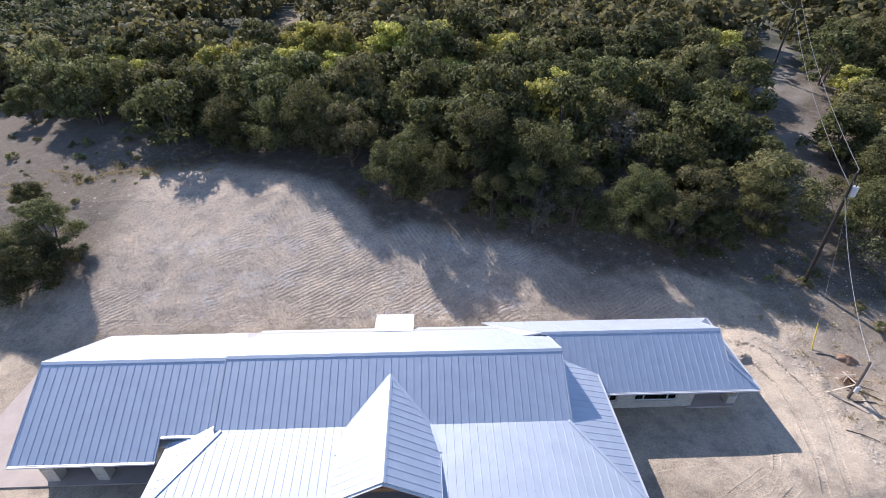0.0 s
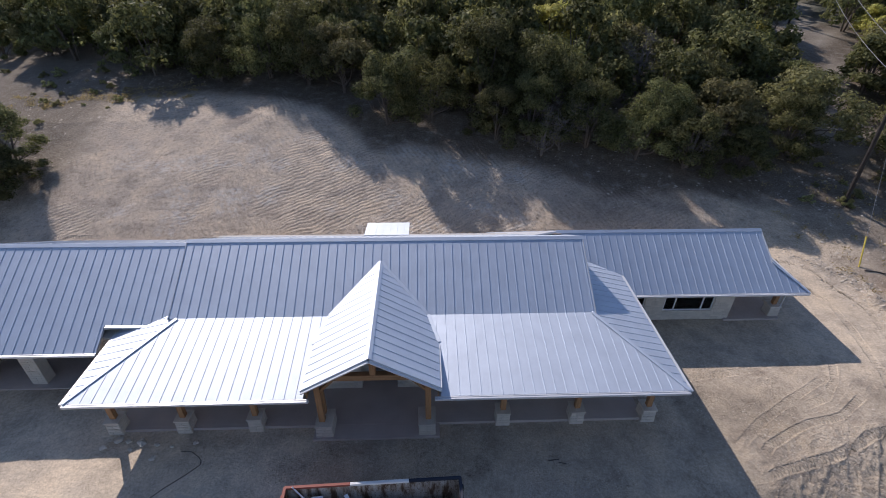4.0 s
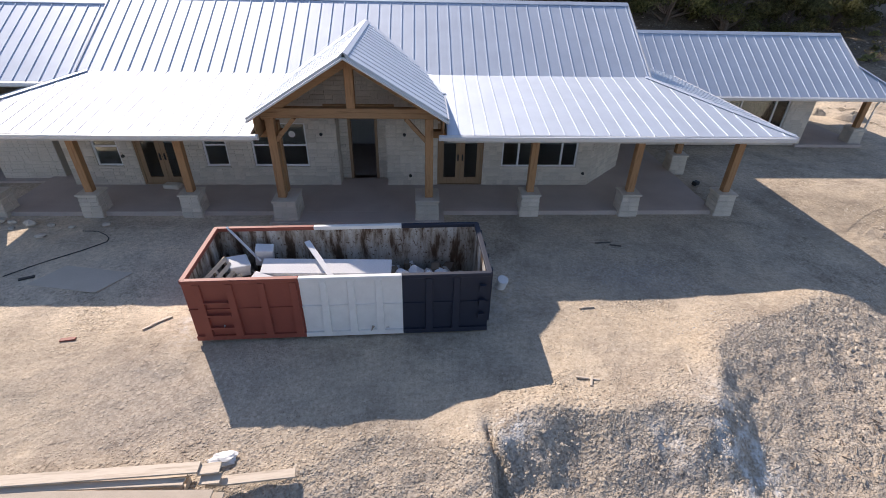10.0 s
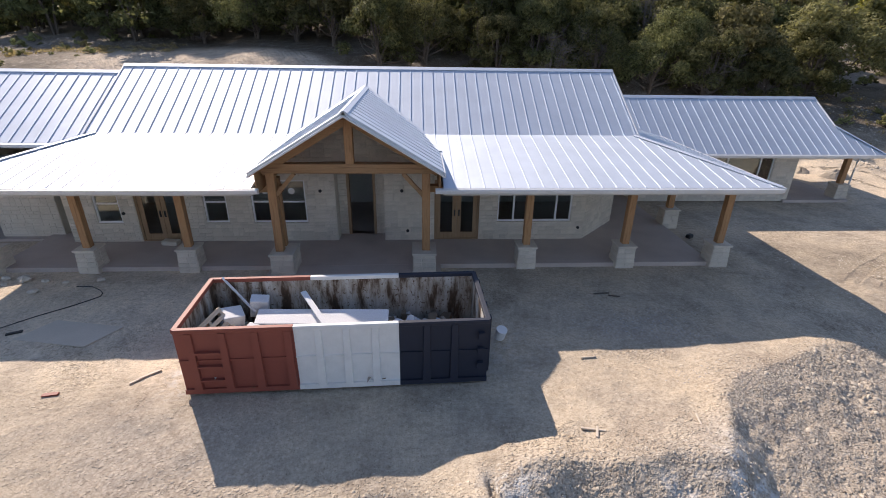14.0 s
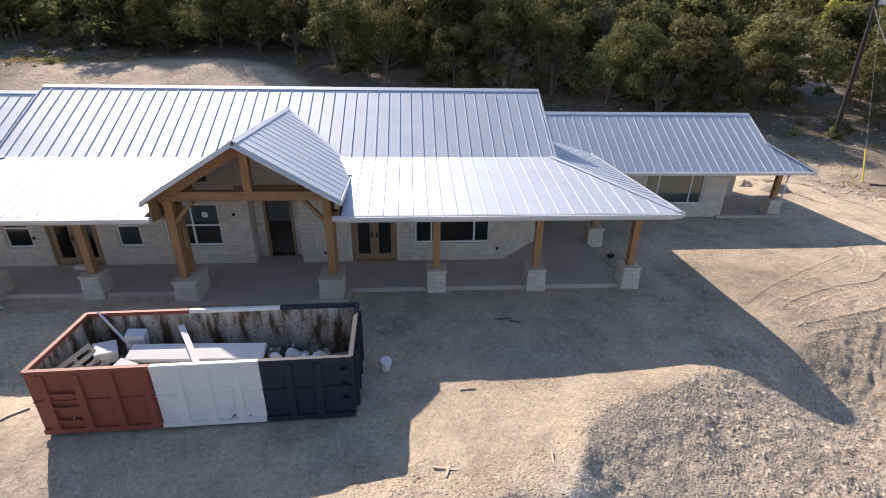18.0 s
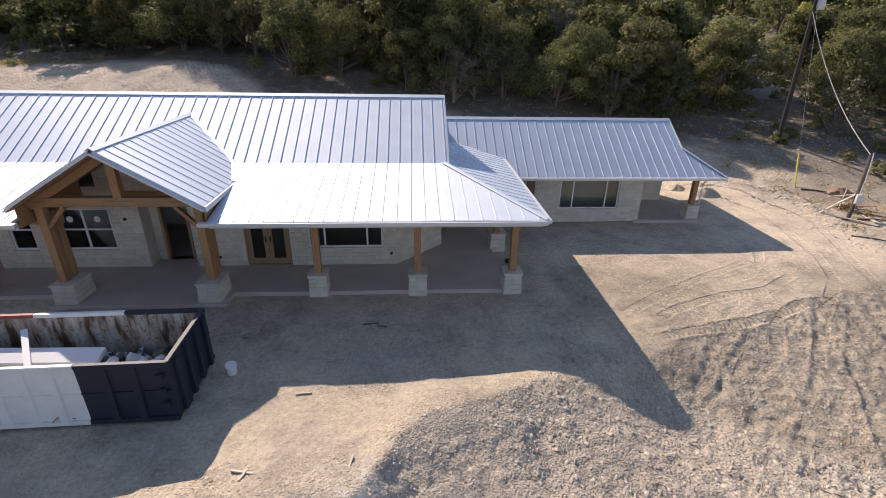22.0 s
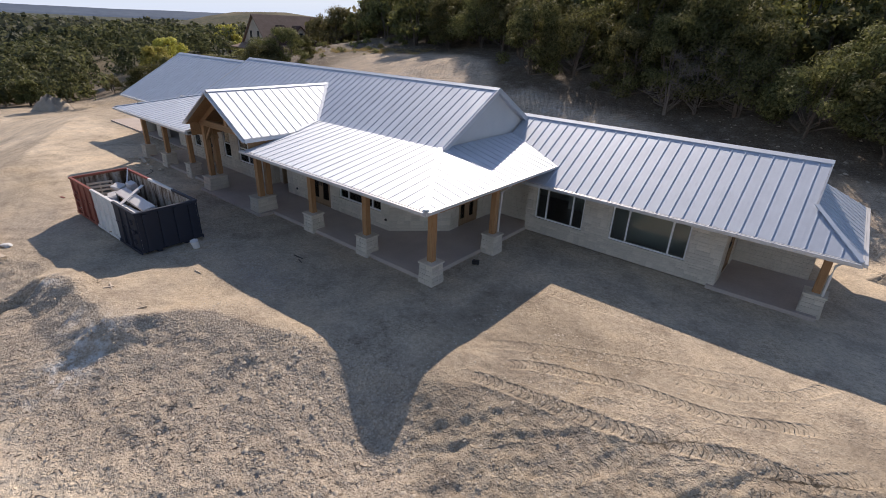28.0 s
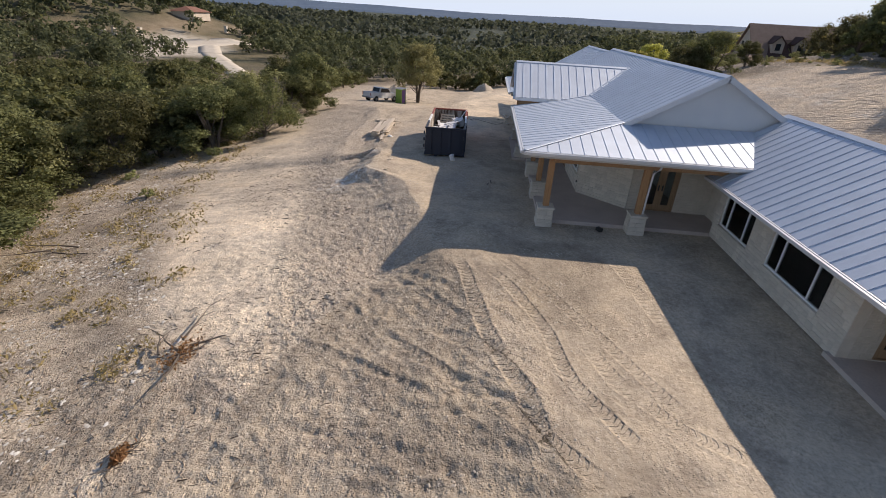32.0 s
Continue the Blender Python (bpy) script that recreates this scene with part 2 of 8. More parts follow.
def ground_mat():
    m, nt, b = mat_new("caliche_ground", (0.5, 0.43, 0.33), 0.95)
    v = coords(nt)
    n_big = noise_tex(nt, v, 0.16, 5, 0.6)
    n_mid = noise_tex(nt, v, 1.1, 6, 0.65)
    n_fin = noise_tex(nt, v, 9, 5, 0.7)
    vor = node(nt, "ShaderNodeTexVoronoi", Scale=17.0, Randomness=1.0)
    nt.links.new(v, vor.inputs["Vector"])
    vor2 = node(nt, "ShaderNodeTexVoronoi", Scale=3.2, Randomness=1.0)
    nt.links.new(v, vor2.inputs["Vector"])
    dirt = ramp(nt, n_big, [(0.3, (0.41, 0.362, 0.285)), (0.7, (0.555, 0.50, 0.405))])
    dirt = mix(nt, 0.4, dirt, ramp(nt, n_mid, [(0.32, (0.36, 0.302, 0.215)), (0.68, (0.60, 0.55, 0.44))]))
    dirt = mix(nt, 0.42, dirt, ramp(nt, n_fin, [(0.32, (0.30, 0.245, 0.18)), (0.5, (0.52, 0.45, 0.35)), (0.68, (0.68, 0.61, 0.50))]))
    n_clod = noise_tex(nt, v, 7.0, 3, 0.6)
    n_peb = noise_tex(nt, v, 17.0, 2, 0.6)
    rough = attr(nt, "rough")

    def rubble(scale, share):
        """Stones of one size among the dirt: which cells hold one, how high each stands, and its tint."""
        vo = node(nt, "ShaderNodeTexVoronoi", Scale=scale, Randomness=1.0)
        warp = node(nt, "ShaderNodeTexNoise", Scale=scale * 1.7, Detail=2.0)
        nt.links.new(v, warp.inputs["Vector"])
        ad = nt.nodes.new("ShaderNodeVectorMath")
        ad.operation = "MULTIPLY_ADD"
        ad.inputs[1].default_value = (0.5 / scale,) * 3
        nt.links.new(warp.outputs["Color"], ad.inputs[0])
        nt.links.new(v, ad.inputs[2])
        nt.links.new(ad.outputs[0], vo.inputs["Vector"])
        sp = nt.nodes.new("ShaderNodeSeparateColor")
        nt.links.new(vo.outputs["Color"], sp.inputs[0])
        has = ramp(nt, sp.outputs[0], [(1 - share, (0, 0, 0)), (min(0.99, 1.25 - share), (1, 1, 1))])
        dome = ramp(nt, vo.outputs["Distance"], [(0.22, (1, 1, 1)), (0.50, (0, 0, 0))])
        return mix(nt, 1.0, has, dome, "MULTIPLY"), ramp(nt, sp.outputs[1], [(0.1, (0.72, 0.69, 0.66)), (0.6, (1.12, 1.11, 1.09)), (0.95, (1.25, 1.25, 1.25))])

    big_h, big_c = rubble(9.5, 0.40)
    sml_h, sml_c = rubble(22.0, 0.55)
    gaps = ramp(nt, n_peb, [(0.36, (0.50, 0.47, 0.44)), (0.47, (1.0, 1.0, 1.0))])
    stony = mix(nt, 0.9, dirt, gaps, "MULTIPLY")
    stony = mix(nt, sml_h, stony, mix(nt, 1.0, dirt, sml_c, "MULTIPLY"))
    stony = mix(nt, big_h, stony, mix(nt, 1.0, dirt, big_c, "MULTIPLY"))
    dirt = mix(nt, 0.25, dirt, ramp(nt, n_clod, [(0.36, (0.62, 0.59, 0.56)), (0.5, (1.03, 1.03, 1.03)), (0.64, (1.3, 1.3, 1.3))]), "MULTIPLY")
    dirt = mix(nt, rough, dirt, stony)
    dirt = mix(nt, attr(nt, "bank"), dirt, mix(nt, 0.48, dirt, (0.70, 0.62, 0.52)))
    grit = ramp(nt, noise_tex(nt, v, 38, 2, 0.6), [(0.33, (0.45, 0.43, 0.41)), (0.41, (1, 1, 1)), (0.62, (1, 1, 1)), (0.70, (1.4, 1.4, 1.4))])
    dirt = mix(nt, 0.7, dirt, grit, "MULTIPLY")
    patches = ramp(nt, noise_tex(nt, v, 0.55, 5, 0.65), [(0.36, (0.76, 0.76, 0.78)), (0.5, (1, 1, 1)), (0.64, (1.13, 1.10, 1.05))])
    dirt = mix(nt, 0.8, dirt, patches, "MULTIPLY")
    clumps = ramp(nt, noise_tex(nt, v, 3.4, 5, 0.72), [(0.38, (0.70, 0.68, 0.66)), (0.47, (1, 1, 1)), (0.56, (1, 1, 1)), (0.66, (1.20, 1.19, 1.17))])
    dirt = mix(nt, rough, dirt, mix(nt, 0.85, dirt, clumps, "MULTIPLY"))
    # crushed stone
    stones = ramp(nt, vor.outputs["Color"], [(0.15, (0.34, 0.305, 0.26)), (0.85, (0.60, 0.55, 0.475))])
    gaps = ramp(nt, vor.outputs["Distance"], [(0.35, (1, 1, 1)), (0.8, (0.55, 0.51, 0.47))])
    gravel = mix(nt, 0.55, stones, gaps, "MULTIPLY")
    gravel = mix(nt, 0.45, gravel, dirt)
    col = mix(nt, attr(nt, "gravel"), dirt, gravel)
    # paler scraped caliche and damper soil; bounce light painted in by the west porch
    tone = nt.nodes.new("ShaderNodeVectorMath")
    tone.operation = "SCALE"
    nt.links.new(col, tone.inputs[0])
    nt.links.new(attr(nt, "tone"), tone.inputs["Scale"])
    col = mix(nt, 1.0, tone.outputs[0], (1.045, 1.0, 0.972), "MULTIPLY")
    chalk = nt.nodes.new("ShaderNodeMath")
    chalk.operation = "MULTIPLY"
    nt.links.new(attr(nt, "chalk"), chalk.inputs[0])
    nt.links.new(ramp(nt, noise_tex(nt, v, 2.6, 5, 0.7), [(0.46, (0, 0, 0)), (0.60, (1, 1, 1))]), chalk.inputs[1])
    col = mix(nt, chalk.outputs[0], col, (0.74, 0.73, 0.70))
    ruddy = ramp(nt, n_fin, [(0.35, (0.17, 0.10, 0.065)), (0.65, (0.36, 0.24, 0.16))])
    col = mix(nt, attr(nt, "ruddy"), col, ruddy)
    # leaf litter and dark soil under the woods; painted tree shade on the bank
    soil = ramp(nt, n_mid, [(0.3, (0.07, 0.052, 0.036)), (0.55, (0.16, 0.13, 0.098)), (0.72, (0.40, 0.37, 0.32))])
    soil = mix(nt, 0.5, soil, ramp(nt, n_fin, [(0.4, (0.10, 0.075, 0.055)), (0.6, (0.27, 0.23, 0.18)), (0.72, (0.55, 0.52, 0.47))]))
    col = mix(nt, attr(nt, "litter_shade"), col, soil)
    rock = ramp(nt, n_fin, [(0.40, (0.15, 0.12, 0.085)), (0.54, (0.34, 0.30, 0.24)), (0.68, (0.62, 0.59, 0.54))])
    col = mix(nt, attr(nt, "rock"), col, rock)
    n_far = noise_tex(nt, v, 0.035, 6, 0.7)
    n_fields = noise_tex(nt, v, 0.004, 4, 0.6)
    woods = ramp(nt, n_far, [(0.33, (0.060, 0.066, 0.042)), (0.50, (0.13, 0.115, 0.07)), (0.68, (0.24, 0.195, 0.125))])
    woods = mix(nt, ramp(nt, n_fields, [(0.56, (0, 0, 0)), (0.64, (1, 1, 1))]), woods, (0.25, 0.20, 0.13))
    col = mix(nt, attr(nt, "far"), col, woods)
    # far woodland floor, its green shifted towards blue to carry the haze
    carpet = ramp(nt, noise_tex(nt, v, 0.05, 6, 0.75), [(0.38, (0.030, 0.040, 0.034)), (0.5, (0.065, 0.078, 0.060)), (0.60, (0.11, 0.115, 0.080)), (0.68, (0.24, 0.20, 0.13))])
    col = mix(nt, attr(nt, "wooded"), col, carpet)
    meadow = ramp(nt, noise_tex(nt, v, 0.22, 5, 0.65), [(0.35, (0.21, 0.165, 0.11)), (0.65, (0.31, 0.25, 0.17))])
    col = mix(nt, attr(nt, "meadow"), col, meadow)
    scraped = ramp(nt, noise_tex(nt, v, 0.30, 5, 0.65), [(0.35, (0.40, 0.35, 0.28)), (0.62, (0.60, 0.55, 0.46))])
    col = mix(nt, attr(nt, "scraped"), col, scraped)
    nt.links.new(col, b.inputs["Base Color"])
    b.inputs["Specular IOR Level"].default_value = 0.15
    hm = mix(nt, 0.5, big_h, sml_h)
    hm = mix(nt, 0.40, hm, n_peb)
    hm = mix(nt, 0.20, hm, n_clod)
    # scrape marks of the blade on the cut bank
    mp = nt.nodes.new("ShaderNodeMapping")
    mp.inputs["Rotation"].default_value = (0, 0, radians(24))
    mp.inputs["Scale"].default_value = (1.7, 3.4, 1)
    nt.links.new(v, mp.inputs["Vector"])
    scrape = noise_tex(nt, mp.outputs[0], 1.1, 4, 0.6)
    rows = []
    for turn, scale in ((62, 0.95), (-28, 0.8)):
        # crossing passes of cleated tracks
        mr = nt.nodes.new("ShaderNodeMapping")
        mr.inputs["Rotation"].default_value = (0, 0, radians(turn))
        nt.links.new(v, mr.inputs["Vector"])
        wv = node(nt, "ShaderNodeTexWave", Scale=scale, Distortion=11.0, Detail=4.0)
        wv.inputs["Detail Scale"].default_value = 0.35
        nt.links.new(mr.outputs[0], wv.inputs["Vector"])
        rows.append(wv.outputs["Fac"])
    passes = mix(nt, ramp(nt, noise_tex(nt, v, 0.13, 2, 0.5), [(0.44, (0, 0, 0)), (0.56, (1, 1, 1))]), rows[0], rows[1])
    scrape = mix(nt, 0.34, scrape, passes)
    wv = node(nt, "ShaderNodeTexWave", Scale=1.5, Distortion=9.0, Detail=4.0)
    wv.inputs["Detail Scale"].default_value = 0.8
    mc = nt.nodes.new("ShaderNodeMapping")
    mc.inputs["Rotation"].default_value = (0, 0, radians(38))
    nt.links.new(v, mc.inputs["Vector"])
    nt.links.new(mc.outputs[0], wv.inputs["Vector"])
    hm = mix(nt, attr(nt, "cleat"), hm, mix(nt, ramp(nt, noise_tex(nt, v, 1.6, 3, 0.6), [(0.42, (0.0, 0.0, 0.0)), (0.62, (0.22, 0.22, 0.22))]), hm, wv.outputs["Fac"]))
    hm = mix(nt, attr(nt, "bank"), hm, mix(nt, 0.6, scrape, hm))
    bp = node(nt, "ShaderNodeBump", Strength=1.0, Distance=0.1)
    md = node(nt, "ShaderNodeMath")
    md.operation = "MULTIPLY"
    md.inputs[1].default_value = 0.13
    nt.links.new(rough, md.inputs[0])
    nt.links.new(md.outputs[0], bp.inputs["Distance"])
    nt.links.new(hm, bp.inputs["Height"])
    # lug prints and pushed-up edges of the tyre tracks
    across, along, keep = attr(nt, "track_across"), attr(nt, "track_along"), attr(nt, "track_keep")

    def calc(op, a, c):
        n = node(nt, "ShaderNodeMath")
        n.operation = op
        for sock, val in zip(n.inputs, (a, c)):
            if isinstance(val, (int, float)):
                sock.default_value = val
            else:
                nt.links.new(val, sock)
        return n.outputs[0]

    wob = calc("MULTIPLY", noise_tex(nt, v, 3.0, 3, 0.6), 1.6)
    wave = calc("SINE", calc("ADD", calc("ADD", calc("MULTIPLY", along, 2 * math.pi / 0.21), calc("MULTIPLY", across, 15.0)), wob), 0)
    lug = ramp(nt, calc("MULTIPLY_ADD", wave, 0.5), [(0.30, (0, 0, 0)), (0.62, (1, 1, 1))])
    lug.node.inputs[0].links[0].from_node.inputs[2].default_value = 0.5
    inside = ramp(nt, across, [(0.0, (1, 1, 1)), (0.16, (1, 1, 1)), (0.205, (0, 0, 0))])
    edge = ramp(nt, across, [(0.185, (0, 0, 0)), (0.235, (1, 1, 1)), (0.30, (0.25, 0.25, 0.25)), (0.36, (0, 0, 0))])
    press = mix(nt, 1.0, inside, lug, "MULTIPLY")
    relief = calc("SUBTRACT", calc("MULTIPLY_ADD", press, 0.9), inside)
    relief = calc("ADD", relief, calc("MULTIPLY", edge, 0.35))
    relief = calc("MULTIPLY", relief, calc("MULTIPLY", keep, ramp(nt, noise_tex(nt, v, 1.3, 5, 0.65), [(0.38, (0.12, 0.12, 0.12)), (0.56, (1, 1, 1))])))
    bp2 = node(nt, "ShaderNodeBump", Strength=1.0, Distance=0.04)
    nt.links.new(relief, bp2.inputs["Height"])
    nt.links.new(bp.outputs[0], bp2.inputs["Normal"])
    nt.links.new(bp2.outputs[0], b.inputs["Normal"])
    return m


M_GROUND = ground_mat()


# ---- building helpers ----
def part(name, bm, material, parent, label="", smooth=False):
    me = bpy.data.meshes.new(name)
    bm.to_mesh(me)
    bm.free()
    me.materials.append(material)
    if smooth:
        me.polygons.foreach_set("use_smooth", [True] * len(me.polygons))
    ob = new(name, me)
    if parent:
        ob.parent = parent
    if label:
        ob["label"] = label
    return ob


def empty(name, x=0, y=0, z=0, label="", category="", group="", kind=""):
    ob = new(name)
    ob.location = (x, y, z)
    ob.empty_display_size = 0.2
    return tagged(ob, label, category, group, kind)


def hexa(bm, pts):
    """A box from eight corners: four below, four above, each going round."""
    vs = [bm.verts.new(p) for p in pts]
    for f in ((3, 2, 1, 0), (4, 5, 6, 7), (0, 1, 5, 4), (1, 2, 6, 5), (2, 3, 7, 6), (3, 0, 4, 7)):
        bm.faces.new([vs[i] for i in f])
    return vs


def box(bm, x0, x1, y0, y1, z0, z1):
    return hexa(bm, [(x0, y0, z0), (x1, y0, z0), (x1, y1, z0), (x0, y1, z0), (x0, y0, z1), (x1, y0, z1), (x1, y1, z1), (x0, y1, z1)])


def beam(bm, a, b, w, h, up=(0, 0, 1)):
    """A bar of w by h from a to b."""
    a, b, up = Vector(a), Vector(b), Vector(up)
    d = (b - a).normalized()
    s = d.cross(up).normalized() * (w / 2)
    t = s.cross(d).normalized() * (h / 2)
    hexa(bm, [a - s - t, a + s - t, b + s - t, b - s - t, a - s + t, a + s + t, b + s + t, b - s + t])


def prism(bm, pts, up, thick):
    """A flat plate: a polygon given a thickness along up (downwards from the points)."""
    up = Vector(up)
    top = [bm.verts.new(Vector(p)) for p in pts]
    low = [bm.verts.new(Vector(p) - up * thick) for p in pts]
    bm.faces.new(top)
    bm.faces.new(low[::-1])
    n = len(pts)
    for i in range(n):
        bm.faces.new((top[i], low[i], low[(i + 1) % n], top[(i + 1) % n]))


def tube(bm, pts, radii, sides=7):
    rings = []
    for i, p in enumerate(pts):
        p = Vector(p)
        d = (Vector(pts[min(i + 1, len(pts) - 1)]) - Vector(pts[max(i - 1, 0)])).normalized()
        s = d.cross(Vector((0.3, 0.2, 1))).normalized() if abs(d.z) < 0.95 else d.cross(Vector((1, 0.1, 0))).normalized()
        t = d.cross(s)
        rings.append([bm.verts.new(p + (s * math.cos(k * 2 * math.pi / sides) + t * math.sin(k * 2 * math.pi / sides)) * radii[i]) for k in range(sides)])
    for a, b in zip(rings, rings[1:]):
        for k in range(sides):
            bm.faces.new((a[k], a[(k + 1) % sides], b[(k + 1) % sides], b[k]))
    bm.faces.new(rings[0][::-1])
    bm.faces.new(rings[-1])


def soften(bm, width):
    bmesh.ops.bevel(bm, geom=bm.edges[:], offset=width, segments=1, affect="EDGES")


# ---- ground: one sheet to the horizon ----
def sstep(a, b, x):
    t = np.clip((x - a) / (b - a), 0, 1)
    return t * t * (3 - 2 * t)


_perm = np.random.RandomState(7).rand(256, 256)


def vnoise(x, y):
    xi, yi = np.floor(x).astype(int), np.floor(y).astype(int)
    fx, fy = x - xi, y - yi
    fx, fy = fx * fx * (3 - 2 * fx), fy * fy * (3 - 2 * fy)
    a, b = _perm[xi % 256, yi % 256], _perm[(xi + 1) % 256, yi % 256]
    c, d = _perm[xi % 256, (yi + 1) % 256], _perm[(xi + 1) % 256, (yi + 1) % 256]
    return (a + (b - a) * fx) * (1 - fy) + (c + (d - c) * fx) * fy - 0.5


def fbm(x, y, octaves=4):
    s, amp = 0.0, 1.0
    for k in range(octaves):
        s = s + amp * vnoise(x * 2 ** k + 17.3 * k, y * 2 ** k - 9.1 * k)
        amp *= 0.5
    return s


def pad_edge(x):
    """Where the levelled pad ends towards the south."""
    return np.interp(x, [-90, -45, -20, -8, -1, 1.0, 1.5, 2.6, 3.4, 4.9, 5.7, 6.2, 6.6, 7.4, 8.8, 10.0, 12, 17, 30, 60], [-14, -6, 0.5, 3.4, 5.3, 5.0, 5.55, 5.65, 5.45, 5.65, 5.75, 6.3, 6.95, 7.75, 8.15, 8.95, 9.3, 12.0, 16, 26])


def land(x, y):
    """The height of the ground without its small relief."""
    x, y = np.asarray(x, float), np.asarray(y, float)
    spoil = sstep(0.2, 1.6, x) * (1 - 0.75 * sstep(5.8, 7.2, x)) * (1 - sstep(9.5, 11.5, x))
    d = pad_edge(x) + 0.45 * fbm(x * 0.25, y * 0.25, 2) * (1 - 0.7 * spoil) + 0.30 * fbm(x * 0.9, y * 0.9, 2) * sstep(40, 20, np.abs(x)) - y
    steep = 0.22 * spoil + 0.24
    south = -np.where(d > 0, steep * np.minimum(d, 1.4) + 0.175 * np.clip(d - 1.4, 0, 20) + 0.035 * np.clip(d - 21.4, 0, 70), 0)
    xw = -14 - 20 * sstep(4, 18, y)
    west = (-0.15 * np.clip(xw - x, 0, 30) - 0.075 * np.clip(xw - 30 - x, 0, 60)) * (1 - 0.9 * sstep(24, 60, y))
    flat = np.maximum(np.minimum(south, west) + 0.3 * np.maximum(south, west), -9 + 0 * x)
    n0 = 29.0 + 1.0 * vnoise(x * 0.1, 0 * y + 3)
    up = 0.34 * np.clip(y - n0, 0, 16) + 0.15 * np.clip(y - n0 - 16, 0, 60)
    up = up - 0.06 * np.clip(y - 130, 0, 400)
    east = sstep(20, 34, x)
    up_e = 0.20 * np.clip(y - 24, 0, 48) + 0.1 * np.clip(y - 72, 0, 40) - 0.05 * np.clip(y - 150, 0, 400)
    up = up * (1 - east) + up_e * east
    up = up * sstep(-100, -36, x + 0.12 * (y - 45)) * (1 - 0.15 * sstep(-12, -27, x) * sstep(36, 42, y))
    z = flat + np.where(y > 20, up, 0)
    z = z - 0.24 * sstep(7.6, 5.0, y) * sstep(2.0, 3.5, y) * (1 - sstep(-0.4, 1.2, x)) * sstep(-14, -9, x)
    # low spoil ridge along the south edge of the pad
    crest = 0.40 * sstep(-0.5, 2.0, x) * (1 - sstep(10.2, 12.2, x)) * (0.75 + 0.9 * vnoise(x * 0.7, 0 * y + 8.5))
    z = z + crest * np.where(d > 0, np.exp(-(d / 2.2) ** 2), np.exp(-(np.abs(d) / 1.25) ** 1.3))
    # spurs and runnels down the loose face of the spoil
    z = z + spoil * (0.24 * vnoise(x * 1.25 + 0.3 * y, y * 0.22 + 4.0) + 0.10 * vnoise(x * 3.1, y * 0.8)) * np.exp(-((d - 1.0) / 1.0) ** 2)
    # hollow where the spoil runs out
    z = z - 0.45 * np.exp(-((x - 14.2) / 1.7) ** 2 - ((y - 8.3) / 1.5) ** 2)
    r = np.hypot(x, y)
    north = sstep(40, 110, y)
    away = sstep(0, 1, (r - 90 - 70 * north) / (210 + 260 * north))
    hills = -12 + 9 * fbm(x * 0.0016 + 5, y * 0.0016, 3) + sstep(700, 1300, r) * 4 + sstep(1400, 2600, r) * 12
    hills = hills + 24 * np.exp(-(((x + 245) / 80) ** 2 + ((y + 205) / 75) ** 2))
    hills = hills + 34 * np.exp(-(((x + 520) / 160) ** 2 + ((y - 330) / 120) ** 2))
    return z * (1 - away) + hills * away


def zones(x, y):
    """How the ground was worked: the smooth graded band, the stony strip above it, flaky ground below it, the ploughed yard, the drive round the wing."""
    x, y = np.asarray(x, float), np.asarray(y, float)
    w = 0.9 * fbm(x * 0.45 + 2, y * 0.45, 3)
    lo = np.interp(x, [-14, 0, 8, 12.7, 16, 18, 19.4], [-11, -7.5, -3.9, -1.5, 0.3, 1.6, 3.2])
    hi = np.interp(x, [-14, 0, 5, 9.5, 12.9, 16, 18, 19.4], [-4, -0.5, 2.4, 3.4, 4.2, 4.9, 5.1, 4.2])
    yard = sstep(-0.25, 0.35, x - np.interp(y, [4.0, 5.1, 6.0, 6.7, 7.3, 8.1, 8.8, 9.5, 12], [23, 21.8, 20.8, 18.8, 17.0, 15.4, 14.7, 14.2, 12.5]) + 0.5 * w) * (1 - sstep(28, 30, x)) * sstep(3.6, 4.6, y + w)
    band = sstep(-0.9, 0.9, y - lo + w) * sstep(0.6, -0.5, y - hi + 0.8 * w) * (1 - sstep(18.6, 19.8, x + w)) * (1 - yard)
    stony = sstep(-0.5, 0.5, y - hi + 0.8 * w) * sstep(7.0, 10.0, x + w) * (1 - yard) * sstep(-0.2, 0.5, pad_edge(x) + 0.4 - y) * (1 - sstep(20, 22, x))
    flaky = sstep(0.9, -0.9, y - lo + w) * (1 - yard) * sstep(-1, 3, x)
    drive = sstep(0.4, -0.4, x - np.interp(y, [12, 16, 18, 20, 22, 24.4, 26.4, 28.4, 30], [28.6, 28.3, 27.8, 28.1, 28.4, 28.8, 27.3, 26, 24]) + 0.5 * w) * sstep(20.5, 22, x) * sstep(13, 15, y) * (1 - sstep(28.6, 30.2, y))
    return band, stony, flaky, yard, drive


